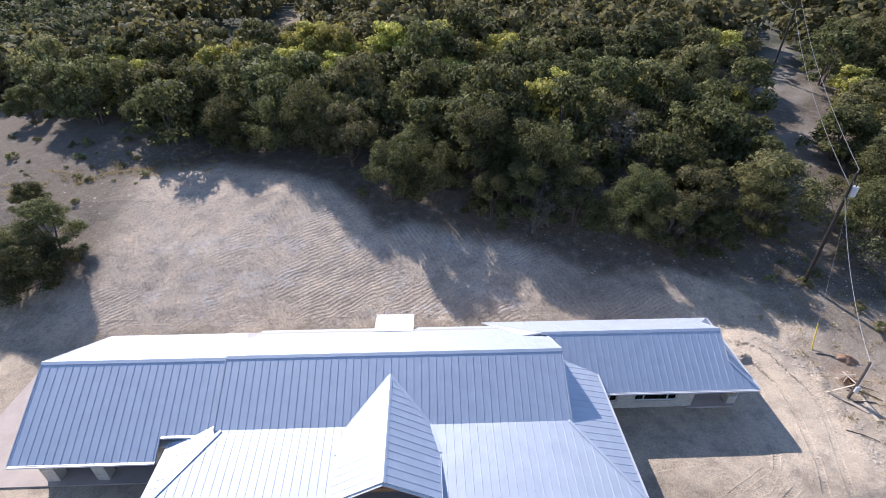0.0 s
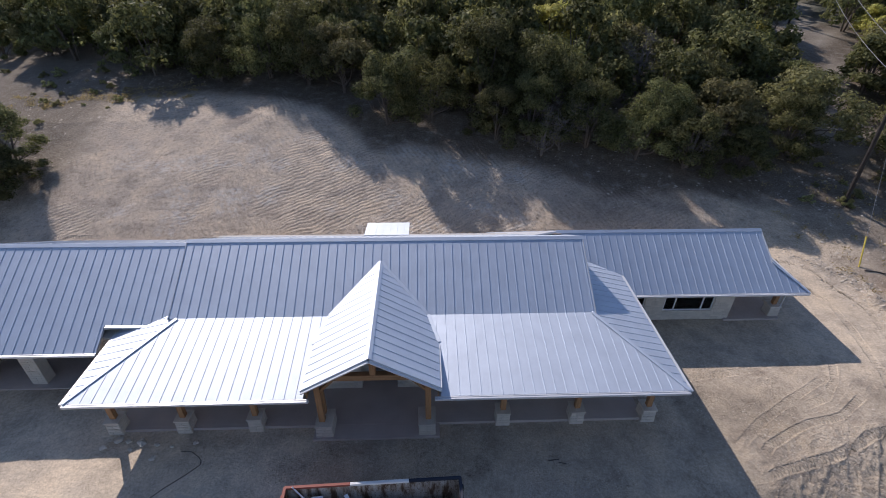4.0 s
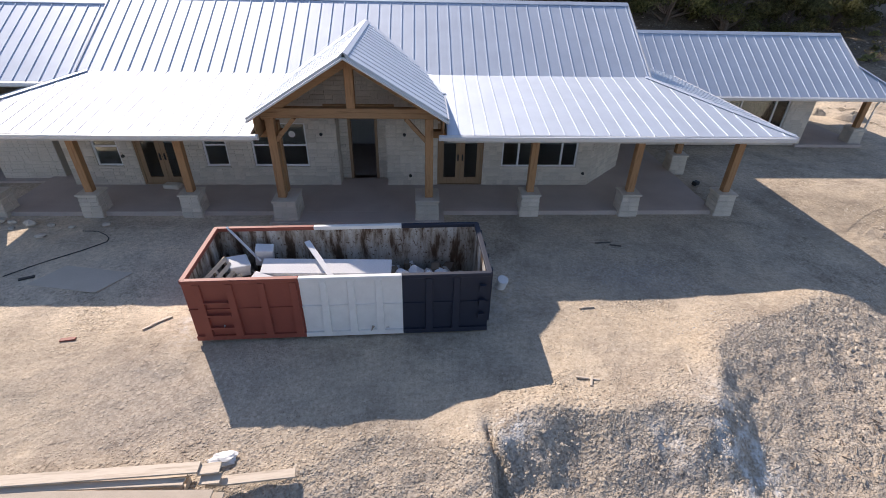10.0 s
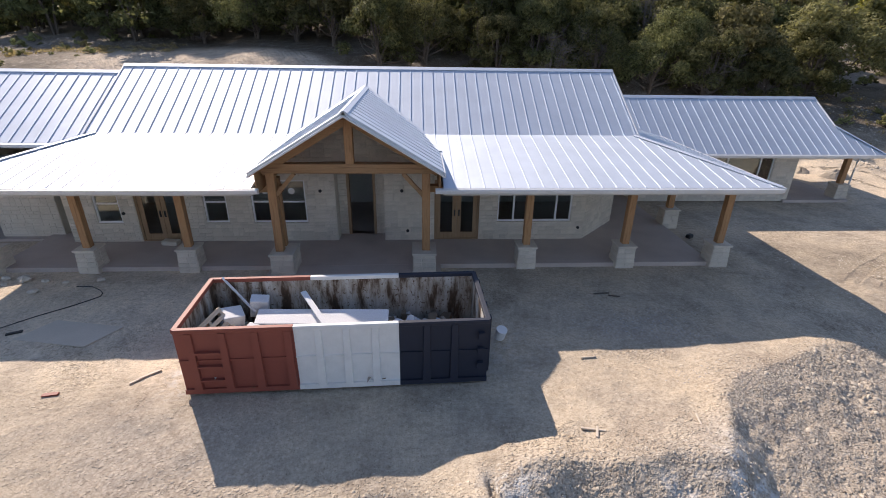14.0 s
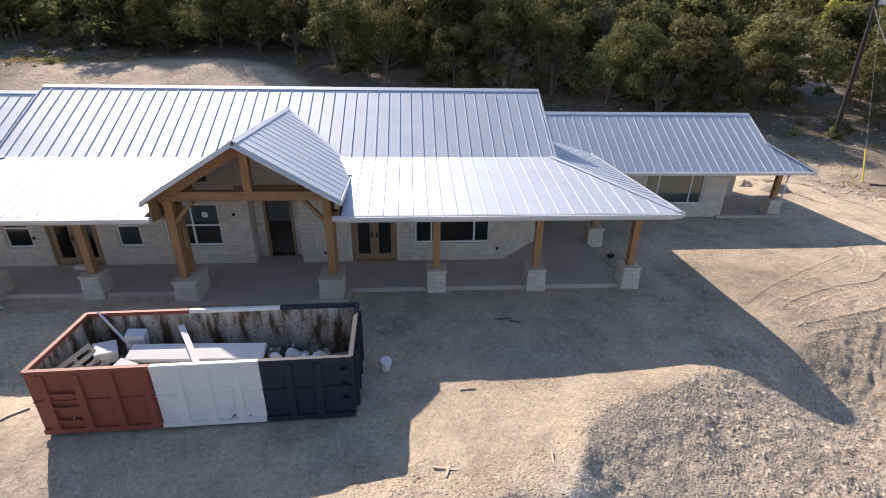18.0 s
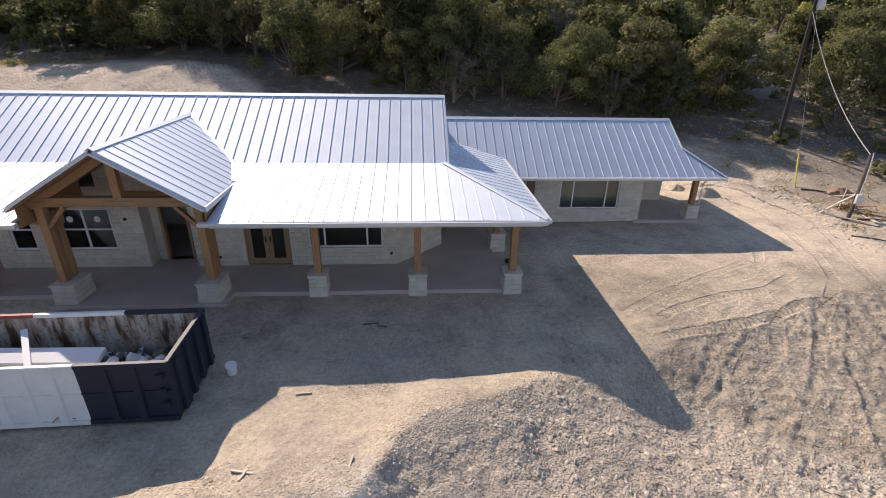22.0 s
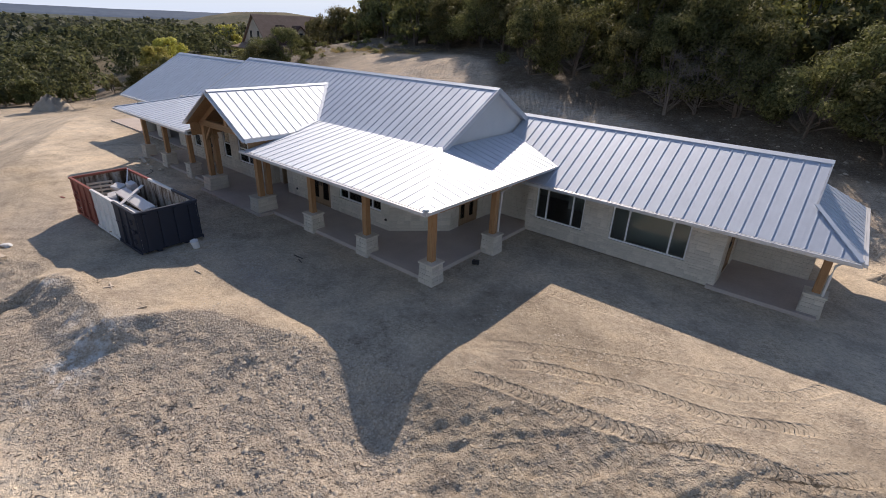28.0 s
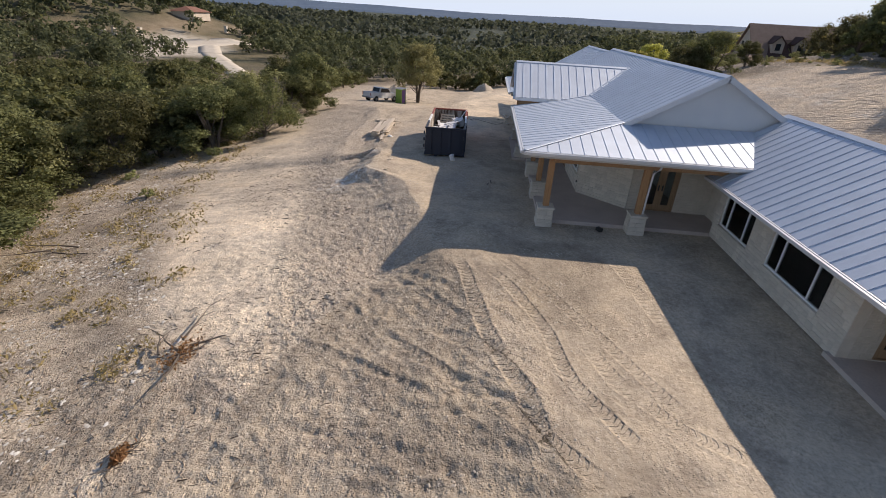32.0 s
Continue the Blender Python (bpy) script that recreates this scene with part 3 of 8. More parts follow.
TRACKS = [  # marks left by a loader: depth, whether its lugs printed (1) or it ploughed a rut (0), centre line
    (1.4, 1, [(14.5, 11.05), (15.53, 11.43), (16.33, 11.58), (17.2, 11.82), (18.4, 12.07), (19.19, 12.36), (20.09, 12.7), (20.81, 13.05), (23.0, 13.6)]),
    (1.3, 1, [(15.0, 12.0), (15.7, 12.65), (16.5, 13.0), (17.47, 13.48), (18.51, 13.84), (19.68, 14.02), (20.39, 14.22), (20.82, 14.47), (22.4, 15.4)]),
    (1.5, 0, [(18.6, 6.6), (19.11, 7.58), (19.58, 8.46), (20.06, 9.34), (20.37, 10.07), (21.0, 11.3)]),
    (1.3, 0, [(16.4, 7.2), (17.26, 8.06), (18.35, 9.18), (19.42, 10.38), (20.12, 11.29), (20.69, 12.09), (21.8, 13.5)]),
    (1.5, 0, [(15.1, 8.9), (15.64, 9.3), (16.62, 10.36), (17.53, 11.13), (18.46, 12.03)]),
    (1.2, 0, [(15.3, 9.9), (15.8, 10.2), (16.2, 10.9), (16.9, 11.5)]),
    (1.0, 1, [(18.0, 9.9), (18.34, 10.68), (19.02, 11.73), (19.5, 12.5), (20.6, 13.9)]),
    (1.1, 1, [(18.9, 9.6), (19.83, 10.85), (20.66, 11.71), (21.21, 12.46), (21.92, 13.12), (23.4, 14.6)]),
    (1.2, 0, [(20.2, 9.9), (21.05, 10.99), (21.61, 11.59), (22.1, 12.21), (22.49, 12.77), (23.4, 14.0)]),
    (1.2, 0, [(21.6, 6.6), (21.75, 7.55), (21.86, 8.55), (22.04, 9.52), (22.21, 10.09), (22.8, 11.6)]),
    (1.0, 0, [(22.6, 8.0), (22.81, 9.03), (22.96, 9.75), (23.18, 10.61), (23.34, 11.56), (24.4, 13.2)]),
    (0.9, 1, [(18.6, 14.7), (20.3, 15.3), (21.6, 16.4), (22.6, 18.0)]),
    (0.7, 0, [(19.7, 14.46), (20.1, 14.75), (20.83, 15.29), (21.46, 15.9), (22.0, 16.4), (22.8, 17.3)]),
    (0.7, 1, [(13.0, 16.6), (15.0, 16.9), (17.4, 17.2), (19.6, 17.9)]),
    (0.8, 1, [(14.2, 12.6), (16.0, 13.9), (18.4, 15.2), (21.2, 16.6)]),
    (0.9, 0, [(23.6, 6.4), (24.3, 9.4), (25.6, 11.5)]),
    (1.2, 1, [(24.8, 27.6), (26.28, 27.05), (27.29, 25.45), (27.87, 23.39), (27.88, 21.63), (27.17, 19.53), (26.24, 17.47), (25.76, 16.27), (24.6, 13.6)]),
    (1.1, 1, [(24.85, 27.32), (25.51, 25.05), (26.0, 22.85), (25.58, 20.41), (25.01, 18.43), (24.5, 16.66), (23.4, 14.4)]),
    (1.3, 0, [(18.9, 7.4), (19.6, 8.6), (20.3, 9.9)]),
    (1.2, 0, [(21.8, 7.6), (22.0, 8.6), (22.1, 9.6)]),
    (1.2, 0, [(15.2, 9.1), (16.3, 9.8), (17.4, 10.5)]),
    (1.0, 1, [(-30, 30.9), (-15, 30.5), (0, 30.7), (14, 30.9), (22, 29.4), (26.8, 26.0), (27.8, 22.0)]),
    (1.0, 1, [(-24, 28.9), (-10, 28.8), (6, 29.0), (18, 28.9), (24.0, 27.2), (25.8, 23.0)]),
]


def track_relief(x, y):
    """Low relief of the wheel marks, and for the finest prints: the way across and along the nearest mark, and how well it is kept."""
    z = np.zeros_like(x)
    near, run_at, kept = np.full_like(x, 9.0), np.zeros_like(x), np.zeros_like(x)
    for deep, lugs, tr in TRACKS:
        best, side = np.full_like(x, 1e9), np.zeros_like(x)
        along = np.zeros_like(x)
        run = 0.0
        for (ax, ay), (bx, by) in zip(tr, tr[1:]):
            L = math.hypot(bx - ax, by - ay)
            t = np.clip(((x - ax) * (bx - ax) + (y - ay) * (by - ay)) / L ** 2, 0, 1)
            dd = np.hypot(x - ax - t * (bx - ax), y - ay - t * (by - ay))
            closer = dd < best
            along = np.where(closer, run + t * L, along)
            side = np.where(closer, np.sign((bx - ax) * (y - ay) - (by - ay) * (x - ax)), side)
            best = np.minimum(best, dd)
            run += L
        wander = 0.08 * vnoise(along * 0.6, along * 0 + run)
        best = np.abs(best + wander)
        hold = np.clip(vnoise(along * 0.45 + run, along * 0 + 5.5) + 0.30, 0, 1)
        keep = deep * (0.40 + 1.0 * hold) * sstep(0, 0.8, along) * sstep(0, 0.8, run - along)
        if lugs:
            z += keep * (-0.011 * np.exp(-(best / 0.19) ** 4) + 0.005 * np.exp(-((best - 0.27) / 0.06) ** 2))
            closer = best < near
            near, run_at, kept = np.where(closer, best, near), np.where(closer, along, run_at), np.where(closer, keep, kept)
        else:
            crumble = 0.95 + 0.5 * vnoise(x * 4.3, y * 4.3) + 0.5 * vnoise(x * 9.1, y * 9.1)
            z += 0.62 * (0.35 + 0.65 * keep) * (-0.020 * np.exp(-(best / 0.12) ** 4) + crumble * (0.014 + 0.016 * side) * np.exp(-((best - 0.19) / 0.065) ** 2))
    return z, near, run_at, kept


def strip(x, y, ax, ay, bx, by):
    """Distance from a stretch of line."""
    t = np.clip(((x - ax) * (bx - ax) + (y - ay) * (by - ay)) / ((bx - ax) ** 2 + (by - ay) ** 2), 0, 1)
    return np.hypot(x - ax - t * (bx - ax), y - ay - t * (by - ay))


SCRAPED = [(-146, -104, -200, -117, 13.0), (-166, -128, -200, -126, 7.0)]       # bared caliche down in the valley
MEADOWS = [(-192, -148, -256, -135, 10.0), (-86, -42, -93, -38, 4.0), (-30, 88, -27, 125, 4.0), (-27, 125, -27, 175, 5.0), (-130, -168, -180, -158, 8.0)]


def graded(steps, far, ratio):
    """Grid lines: even steps in the middle stretches, widening away from them."""
    mid = [steps[0][0]]
    for (lo, step), (hi, _) in zip(steps, steps[1:]):
        mid += list(np.linspace(lo, hi, int(round((hi - lo) / step)) + 1)[1:])
    left, right, s = [], [], 0.12
    a, b = mid[0], mid[-1]
    while b < far:
        s *= ratio
        b += s
        right.append(b)
        a -= s
        left.append(a)
    return np.array(left[::-1] + mid + right)


def make_ground():
    xs, ys = graded([(-30, 0.35), (-9, 0.14), (0.5, 0.08), (14, 0.06), (25, 0.15), (28, 0.15)], 4200, 1.12), graded([(1.5, 0.10), (4.0, 0.065), (14.5, 0.09), (17, 0.3), (29, 0.25), (47, 0.3)], 4200, 1.12)
    X, Y = np.meshgrid(xs, ys)
    Z = land(X, Y)
    near = (1 - sstep(60, 120, np.hypot(X, Y)))
    housebox = sstep(-30, -28, X) * (1 - sstep(21, 23, X)) * sstep(13.2, 14.0, Y) * (1 - sstep(27, 28.2, Y))
    slope_s = sstep(-0.3, 0.8, pad_edge(X) - Y)
    rel = 0.09 * fbm(X * 0.35, Y * 0.35, 3) + 0.045 * fbm(X * 1.6, Y * 1.6, 3)
    rel += slope_s * (0.06 * (0.35 - np.abs(fbm(X * 0.9, Y * 0.9, 3))) + 0.040 * fbm(X * 4.1, Y * 4.1, 2))
    rel += 0.022 * fbm(X * 4.7 + 9, Y * 4.7, 2)
    churned = sstep(11, 15, X + 1.5 * vnoise(X * 0.4, Y * 0.4)) * (1 - sstep(17, 20, Y)) * (1 - sstep(28, 31, X))
    rel += churned * (0.030 * (0.25 - np.abs(fbm(X * 2.1 + 3, Y * 2.1, 3))) + 0.022 * fbm(X * 5.3, Y * 5.3, 3))
    band, strewn, flaky, yard_e, drive = zones(X, Y)
    rel = rel * (1 - 0.45 * band - 0.35 * drive)
    rel += strewn * (0.035 * fbm(X * 2.4 + 1, Y * 2.4, 3) + 0.045 * np.clip(fbm(X * 5.6, Y * 5.6, 2), 0, 1))
    # loose berm along the outside of the drive
    berm = np.interp(Y, [16, 18, 20, 22, 24.4, 26.4, 28.4], [28.3, 27.8, 28.1, 28.4, 28.8, 27.3, 26])
    rel += (0.16 + 0.3 * vnoise(X * 1.3, Y * 1.3)) * np.exp(-((X - berm - 0.6) / 0.5) ** 2) * sstep(15, 19, Y) * (1 - sstep(27.5, 29, Y))
    ploughed = sstep(14, 16.5, X + 2 * vnoise(X * 0.3, Y * 0.3)) * sstep(4.0, 6.0, Y) * (1 - sstep(13, 16, Y)) * (1 - sstep(26, 29, X))
    # passes of the blade, swinging from north-east to north
    swing = sstep(17.5, 21, X + 1.5 * vnoise(X * 0.3, Y * 0.3))
    for turn, share in ((38, 1 - swing), (76, swing)):
        c, sn = math.cos(radians(turn)), math.sin(radians(turn))
        run, side = X * c + Y * sn, X * sn - Y * c + 0.35 * vnoise(X * 0.6, Y * 0.6)
        rel += ploughed * share * (0.026 * vnoise(side * 2.2, run * 0.22) + 0.027 * vnoise(side * 5.5 + 3, run * 0.45 + 7) + 0.020 * vnoise(side * 9.5, run * 1.1))
    rel += ploughed * 0.03 * np.clip(fbm(X * 6.5 + 5, Y * 6.5, 2) - 0.1, 0, 1)
    rel += slope_s * (1 - sstep(10, 16, pad_edge(X) - Y)) * 0.045 * fbm(X * 6.1 + 7, Y * 6.1, 3)
    rel = rel * (1 - housebox) - 0.04 * housebox
    yard = sstep(7.5, 8.5, Y) * (1 - sstep(13.5, 14.5, Y)) * sstep(-16, -13, X) * (1 - sstep(9, 12, X))
    marks, t_across, t_along, t_keep = track_relief(X, Y)
    Z = Z + near * (rel * (1 - 0.45 * yard) + 1.25 * marks * (1 - housebox))
    # side ruts where spoil was pushed over the edge
    Z = Z - 0.36 * np.exp(-((X - 1.15 + 0.12 * (Y - 5) + 0.25 * vnoise(Y * 1.7, 0 * X + 2.5)) / 0.085) ** 2) * sstep(2.8, 3.8, Y) * (1 - sstep(5.2, 5.7, Y))
    # dragged furrows on the cut bank behind the house
    bank = sstep(29, 31, Y) * (1 - sstep(44, 47, Y)) * near * sstep(-26, -22, X) * (1 - sstep(8, 16, X))
    Z = Z + bank * (0.10 * vnoise(1.5 * X + 0.5 * Y + 0.8 * vnoise(X * 0.3, Y * 0.3), 0.12 * Y) * (1 - sstep(36, 40, Y + 3 * vnoise(X * 0.2, Y * 0.2))) + 0.09 * vnoise(0.9 * X - 0.45 * Y, 0.2 * Y + 0.1 * X + 9) + 0.10 * fbm(X * 0.5, Y * 0.5, 4) + 0.05 * fbm(X * 1.9, Y * 1.9, 2))
    Z = Z - near * 0.25 * np.exp(-((Y - 28.6 - 0.3 * vnoise(X * 0.4, 0 * Y)) / 0.45) ** 2) * sstep(-34, -30, X) * (1 - sstep(14, 18, X))
    ny, nx = X.shape
    me = bpy.data.meshes.new("ground")
    co = np.stack([X, Y, Z], -1).reshape(-1, 3).astype(np.float32)
    idx = np.arange(nx * ny).reshape(ny, nx)
    quads = np.stack([idx[:-1, :-1], idx[:-1, 1:], idx[1:, 1:], idx[1:, :-1]], -1).reshape(-1, 4)
    me.vertices.add(len(co))
    me.vertices.foreach_set("co", co.ravel())
    me.loops.add(quads.size)
    me.loops.foreach_set("vertex_index", quads.ravel().astype(np.int32))
    me.polygons.add(len(quads))
    me.polygons.foreach_set("loop_start", np.arange(0, quads.size, 4, dtype=np.int32))
    me.polygons.foreach_set("use_smooth", np.ones(len(quads), bool))
    me.update()
    nz = fbm(X * 0.2 + 3, Y * 0.2, 4)
    d = pad_edge(X) - Y
    gravel = np.clip(0.95 * sstep(-1.0, 0.6, d + 1.2 * nz) * (1 - sstep(3.5, 7.5, d + 2 * nz)) + 0.25 * sstep(0.05, 0.3, nz) * sstep(-5, -1, d) * (1 - sstep(26, 28, Y)), 0, 1)
    gravel = np.maximum(gravel, 0.95 * np.exp(-((X - 6.0) / 2.3) ** 4 - ((Y - 10.4 + 0.25 * (X - 6)) / 0.9) ** 2))
    gravel = np.maximum(gravel, (0.35 + 1.3 * nz) * np.exp(-((X + 4.5) / 4.2) ** 4 - ((Y - 6.2) / 1.5) ** 4))
    gravel = np.clip(gravel, 0, 1)
    chalk = sum(a * np.exp(-((X - cx) / rx) ** 2 - ((Y - cy) / ry) ** 2) for cx, cy, rx, ry, a in ((5.9, 5.0, 0.5, 0.9, 0.9), (6.3, 4.2, 0.5, 1.2, 0.8), (1.5, 5.3, 0.5, 0.35, 0.9), (4.6, 5.0, 0.7, 0.5, 0.55), (1.0, 9.6, 1.6, 1.2, 0.35), (-5.7, 8.6, 0.3, 0.7, 0.9)))
    chalk = chalk + 0.45 * sstep(0.02, 0.30, fbm(X * 0.42 + 6, Y * 0.6, 4)) * sstep(29, 31, Y) * (1 - sstep(38, 47, Y)) * (1 - sstep(10, 14, X)) * sstep(-28, -24, X)
    edge_n = np.interp(X, [-90, -35, -23, -10, -5, 4, 10, 17, 24, 28, 40, 90], [44, 50, 53, 47.5, 41.5, 40.5, 38, 35.5, 34.5, 34.5, 31, 40])
    litter_shade = sstep(-2.5, 0.5, Y - edge_n + 2 * nz)
    litter_shade = np.maximum(litter_shade, 0.4 * sstep(18, 24, d + 5 * nz))
    litter_shade = np.maximum(litter_shade, 0.9 * sstep(29, 33, -X + 3 * nz) * sstep(33, 38, Y + 3 * nz))
    # tree shade over the pale east bank, painted in as a darker tone
    litter_shade = np.maximum(litter_shade, 0.35 * sstep(7, 14, X + 3 * nz) * sstep(31.0, 33.5, Y + 2 * nz))
    litter_shade = np.maximum(litter_shade, 0.55 * sstep(28, 31, X + 4 * nz) * sstep(24, 29, Y + 5 * nz))
    litter_shade = np.maximum(litter_shade, 0.5 * sstep(0.02, 0.40, fbm(X * 0.45, Y * 0.45, 4)) * sstep(6, 12, d))
    litter_shade = np.maximum(litter_shade, 0.7 * sstep(80, 88, -X + 4 * nz))
    caliche = sstep(0.8, -0.4, Y - np.interp(X, [18, 23.7, 26.4, 28.3, 29.9, 31.8, 33.5], [35.2, 35.0, 33.6, 32.1, 30.4, 28.9, 27.5]) + 1.5 * nz) * sstep(20, 23, X) * (1 - sstep(31, 33, X)) * sstep(25, 27, Y)
    litter_shade = litter_shade * (1 - 0.9 * caliche) * (1 - drive)
    brown = np.exp(-(strip(X, Y, 20.9, 4.6, 23.4, 0.4) / (0.9 + 0.8 * nz)) ** 2) + 0.7 * np.exp(-(strip(X, Y, 23.6, 0.5, 26, 3.5) / 1.2) ** 2)
    litter_shade = np.maximum(litter_shade, 0.55 * np.clip(brown * (0.9 + 1.2 * nz), 0, 1))
    litter_shade = np.maximum(litter_shade * (1 - 0.6 * band), 0.32 * flaky * sstep(-0.3, 0.15, fbm(X * 0.9, Y * 0.9, 3)))
    litter_shade = np.clip(litter_shade, 0, 1)
    gravel = gravel * (1 - 0.85 * yard_e) * (1 - 0.6 * band) * (1 - drive)
    ruddy = np.exp(-((X - 31.8) / 1.7) ** 2 - ((Y - 23.4) / 1.9) ** 2) + 0.6 * np.exp(-((X - 28.7) / 0.8) ** 2 - ((Y - 19.6) / 1.3) ** 2)
    rock = sstep(26, 31, X + 2 * nz) * sstep(14, 22, Y) * 0.18 + 0.1 * sstep(4.5, 8, d + 2.5 * nz) * (1 - sstep(11, 16, d)) + 0.35 * sstep(27, 32, -X + 3 * nz) * sstep(34, 40, Y)
    rock = rock * (1 - drive) * (1 - 0.7 * caliche)
    R = np.hypot(X, Y)
    far = sstep(90, 150, R)
    bankness = sstep(28.5, 30.5, Y + nz) * sstep(2.5, -1.5, Y - edge_n) * (1 - sstep(20, 27, X)) * sstep(-33, -29, X)
    packed = sstep(0.5, -1.5, d + 1.5 * nz) * (1 - sstep(27.5, 29, Y))
    rough = 1 - packed * (0.74 - 0.14 * sstep(10, 15, X) - 0.5 * sstep(0.1, 0.4, fbm(X * 0.5 + 8, Y * 0.5, 3)))
    # the west porch term paints bounced light into the shaded ground
    tone = 1 - 0.06 * packed * (1 - sstep(10, 14, X)) + (0.46 + 0.6 * nz) * sstep(3.2, 6.8, d) * (1 - sstep(19, 24, d)) * sstep(-14, -4, X) * (1 - 0.62 * flaky) * (1 - yard_e) + 0.20 * band * sstep(2, 8, X) + (0.26 + 0.4 * nz) * sstep(-3.5, -6.5, X + nz) * sstep(8.2, 9.6, Y + nz) * (1 - sstep(15, 17, Y)) - (0.12 - 0.5 * nz) * yard_e * (1 - sstep(14, 18, Y)) + 0.12 * drive + 0.10 * caliche
    rough = rough * (1 - 0.50 * band) * (1 - 0.25 * yard_e) * (1 - 0.4 * drive) + 0.12 * strewn
    scraped, meadow = 0 * X, 0 * X
    for ax, ay, bx, by, w in SCRAPED:
        scraped = np.maximum(scraped, 1 - sstep(w - 2, w + 2, strip(X, Y, ax, ay, bx, by) + 5 * fbm(X * 0.05, Y * 0.05, 3)))
    for ax, ay, bx, by, w in MEADOWS:
        meadow = np.maximum(meadow, 1 - sstep(w - 2, w + 1, strip(X, Y, ax, ay, bx, by) + 4 * fbm(X * 0.06, Y * 0.06, 3)))
    cleared = np.abs(X - (34.8 + (Y - 32) * 0.47) + 3 * nz) < 3.4
    scraped = np.maximum(scraped, 0.5 * cleared * sstep(34, 44, Y) * (1 - sstep(150, 200, Y)) * sstep(-0.25, 0.15, fbm(X * 0.3, Y * 0.3, 3)))
    hill = sstep(70, 84, Y) * (1 - sstep(200, 300, np.abs(X)))
    for name, a in (("scraped", scraped), ("meadow", meadow), ("gravel", gravel), ("litter_shade", litter_shade), ("rock", np.clip(rock, 0, 1)), ("far", far), ("wooded", np.maximum(0.85 * hill, sstep(230, 420, R)) * (1 - 0.7 * np.exp(-(((X + 520) / 190) ** 2 + ((Y - 330) / 150) ** 2)))), ("rough", rough + 1.3 * bankness), ("bank", bankness), ("chalk", np.clip(chalk, 0, 1)), ("ruddy", np.clip(ruddy * (0.75 + 1.5 * nz), 0, 1)), ("cleat", sstep(0.8, 2.2, d + nz) * (1 - sstep(6.5, 9.0, d + 2 * nz)) * (1 - sstep(4, 9, X)) * sstep(-16, -12, X)), ("tone", tone), ("track_across", t_across), ("track_along", t_along), ("track_keep", np.clip(t_keep, 0, 2))):
        at = me.attributes.new(name, "FLOAT", "POINT")
        at.data.foreach_set("value", np.ascontiguousarray(a, dtype=np.float32).ravel())
    me.materials.append(M_GROUND)
    ob = new("ground", me)
    tagged(ob, "pale caliche ground with gravel, tyre tracks and rocky slopes", "ground", kind="structure")
    return xs, ys, Z


GRID_X, GRID_Y, GRID_Z = make_ground()


def heights(x, y):
    """The height of the built ground, its small relief included."""
    i = np.clip(np.searchsorted(GRID_X, x) - 1, 0, len(GRID_X) - 2)
    j = np.clip(np.searchsorted(GRID_Y, y) - 1, 0, len(GRID_Y) - 2)
    u = (x - GRID_X[i]) / (GRID_X[i + 1] - GRID_X[i])
    w = (y - GRID_Y[j]) / (GRID_Y[j + 1] - GRID_Y[j])
    return (GRID_Z[j, i] * (1 - u) + GRID_Z[j, i + 1] * u) * (1 - w) + (GRID_Z[j + 1, i] * (1 - u) + GRID_Z[j + 1, i + 1] * u) * w


def gz(x, y):
    return float(heights(np.array([x]), np.array([y]))[0])


# ---- the house ----
house = empty("house", 0, 14, 0, "new single-storey limestone ranch house with standing-seam metal roofs", "house")
HOUSE_INV = Matrix.Translation((0, -14, 0))


def hpart(name, bm, material, label="", parent=None):
    """A part of the house, from world coordinates."""
    bmesh.ops.transform(bm, matrix=HOUSE_INV, verts=bm.verts)
    return part(name, bm, material, parent or house, label)


SEAM = 0.457


def clip_half(poly, a, keep_greater):
    """Clips a polygon of (u, v) at u = a."""
    out = []
    for i, p in enumerate(poly):
        q = poly[(i + 1) % len(poly)]
        pin = (p[0] >= a) if keep_greater else (p[0] <= a)
        qin = (q[0] >= a) if keep_greater else (q[0] <= a)
        if pin:
            out.append(p)
        if pin != qin:
            t = (a - p[0]) / (q[0] - p[0])
            out.append((a, p[1] + t * (q[1] - p[1])))
    return out


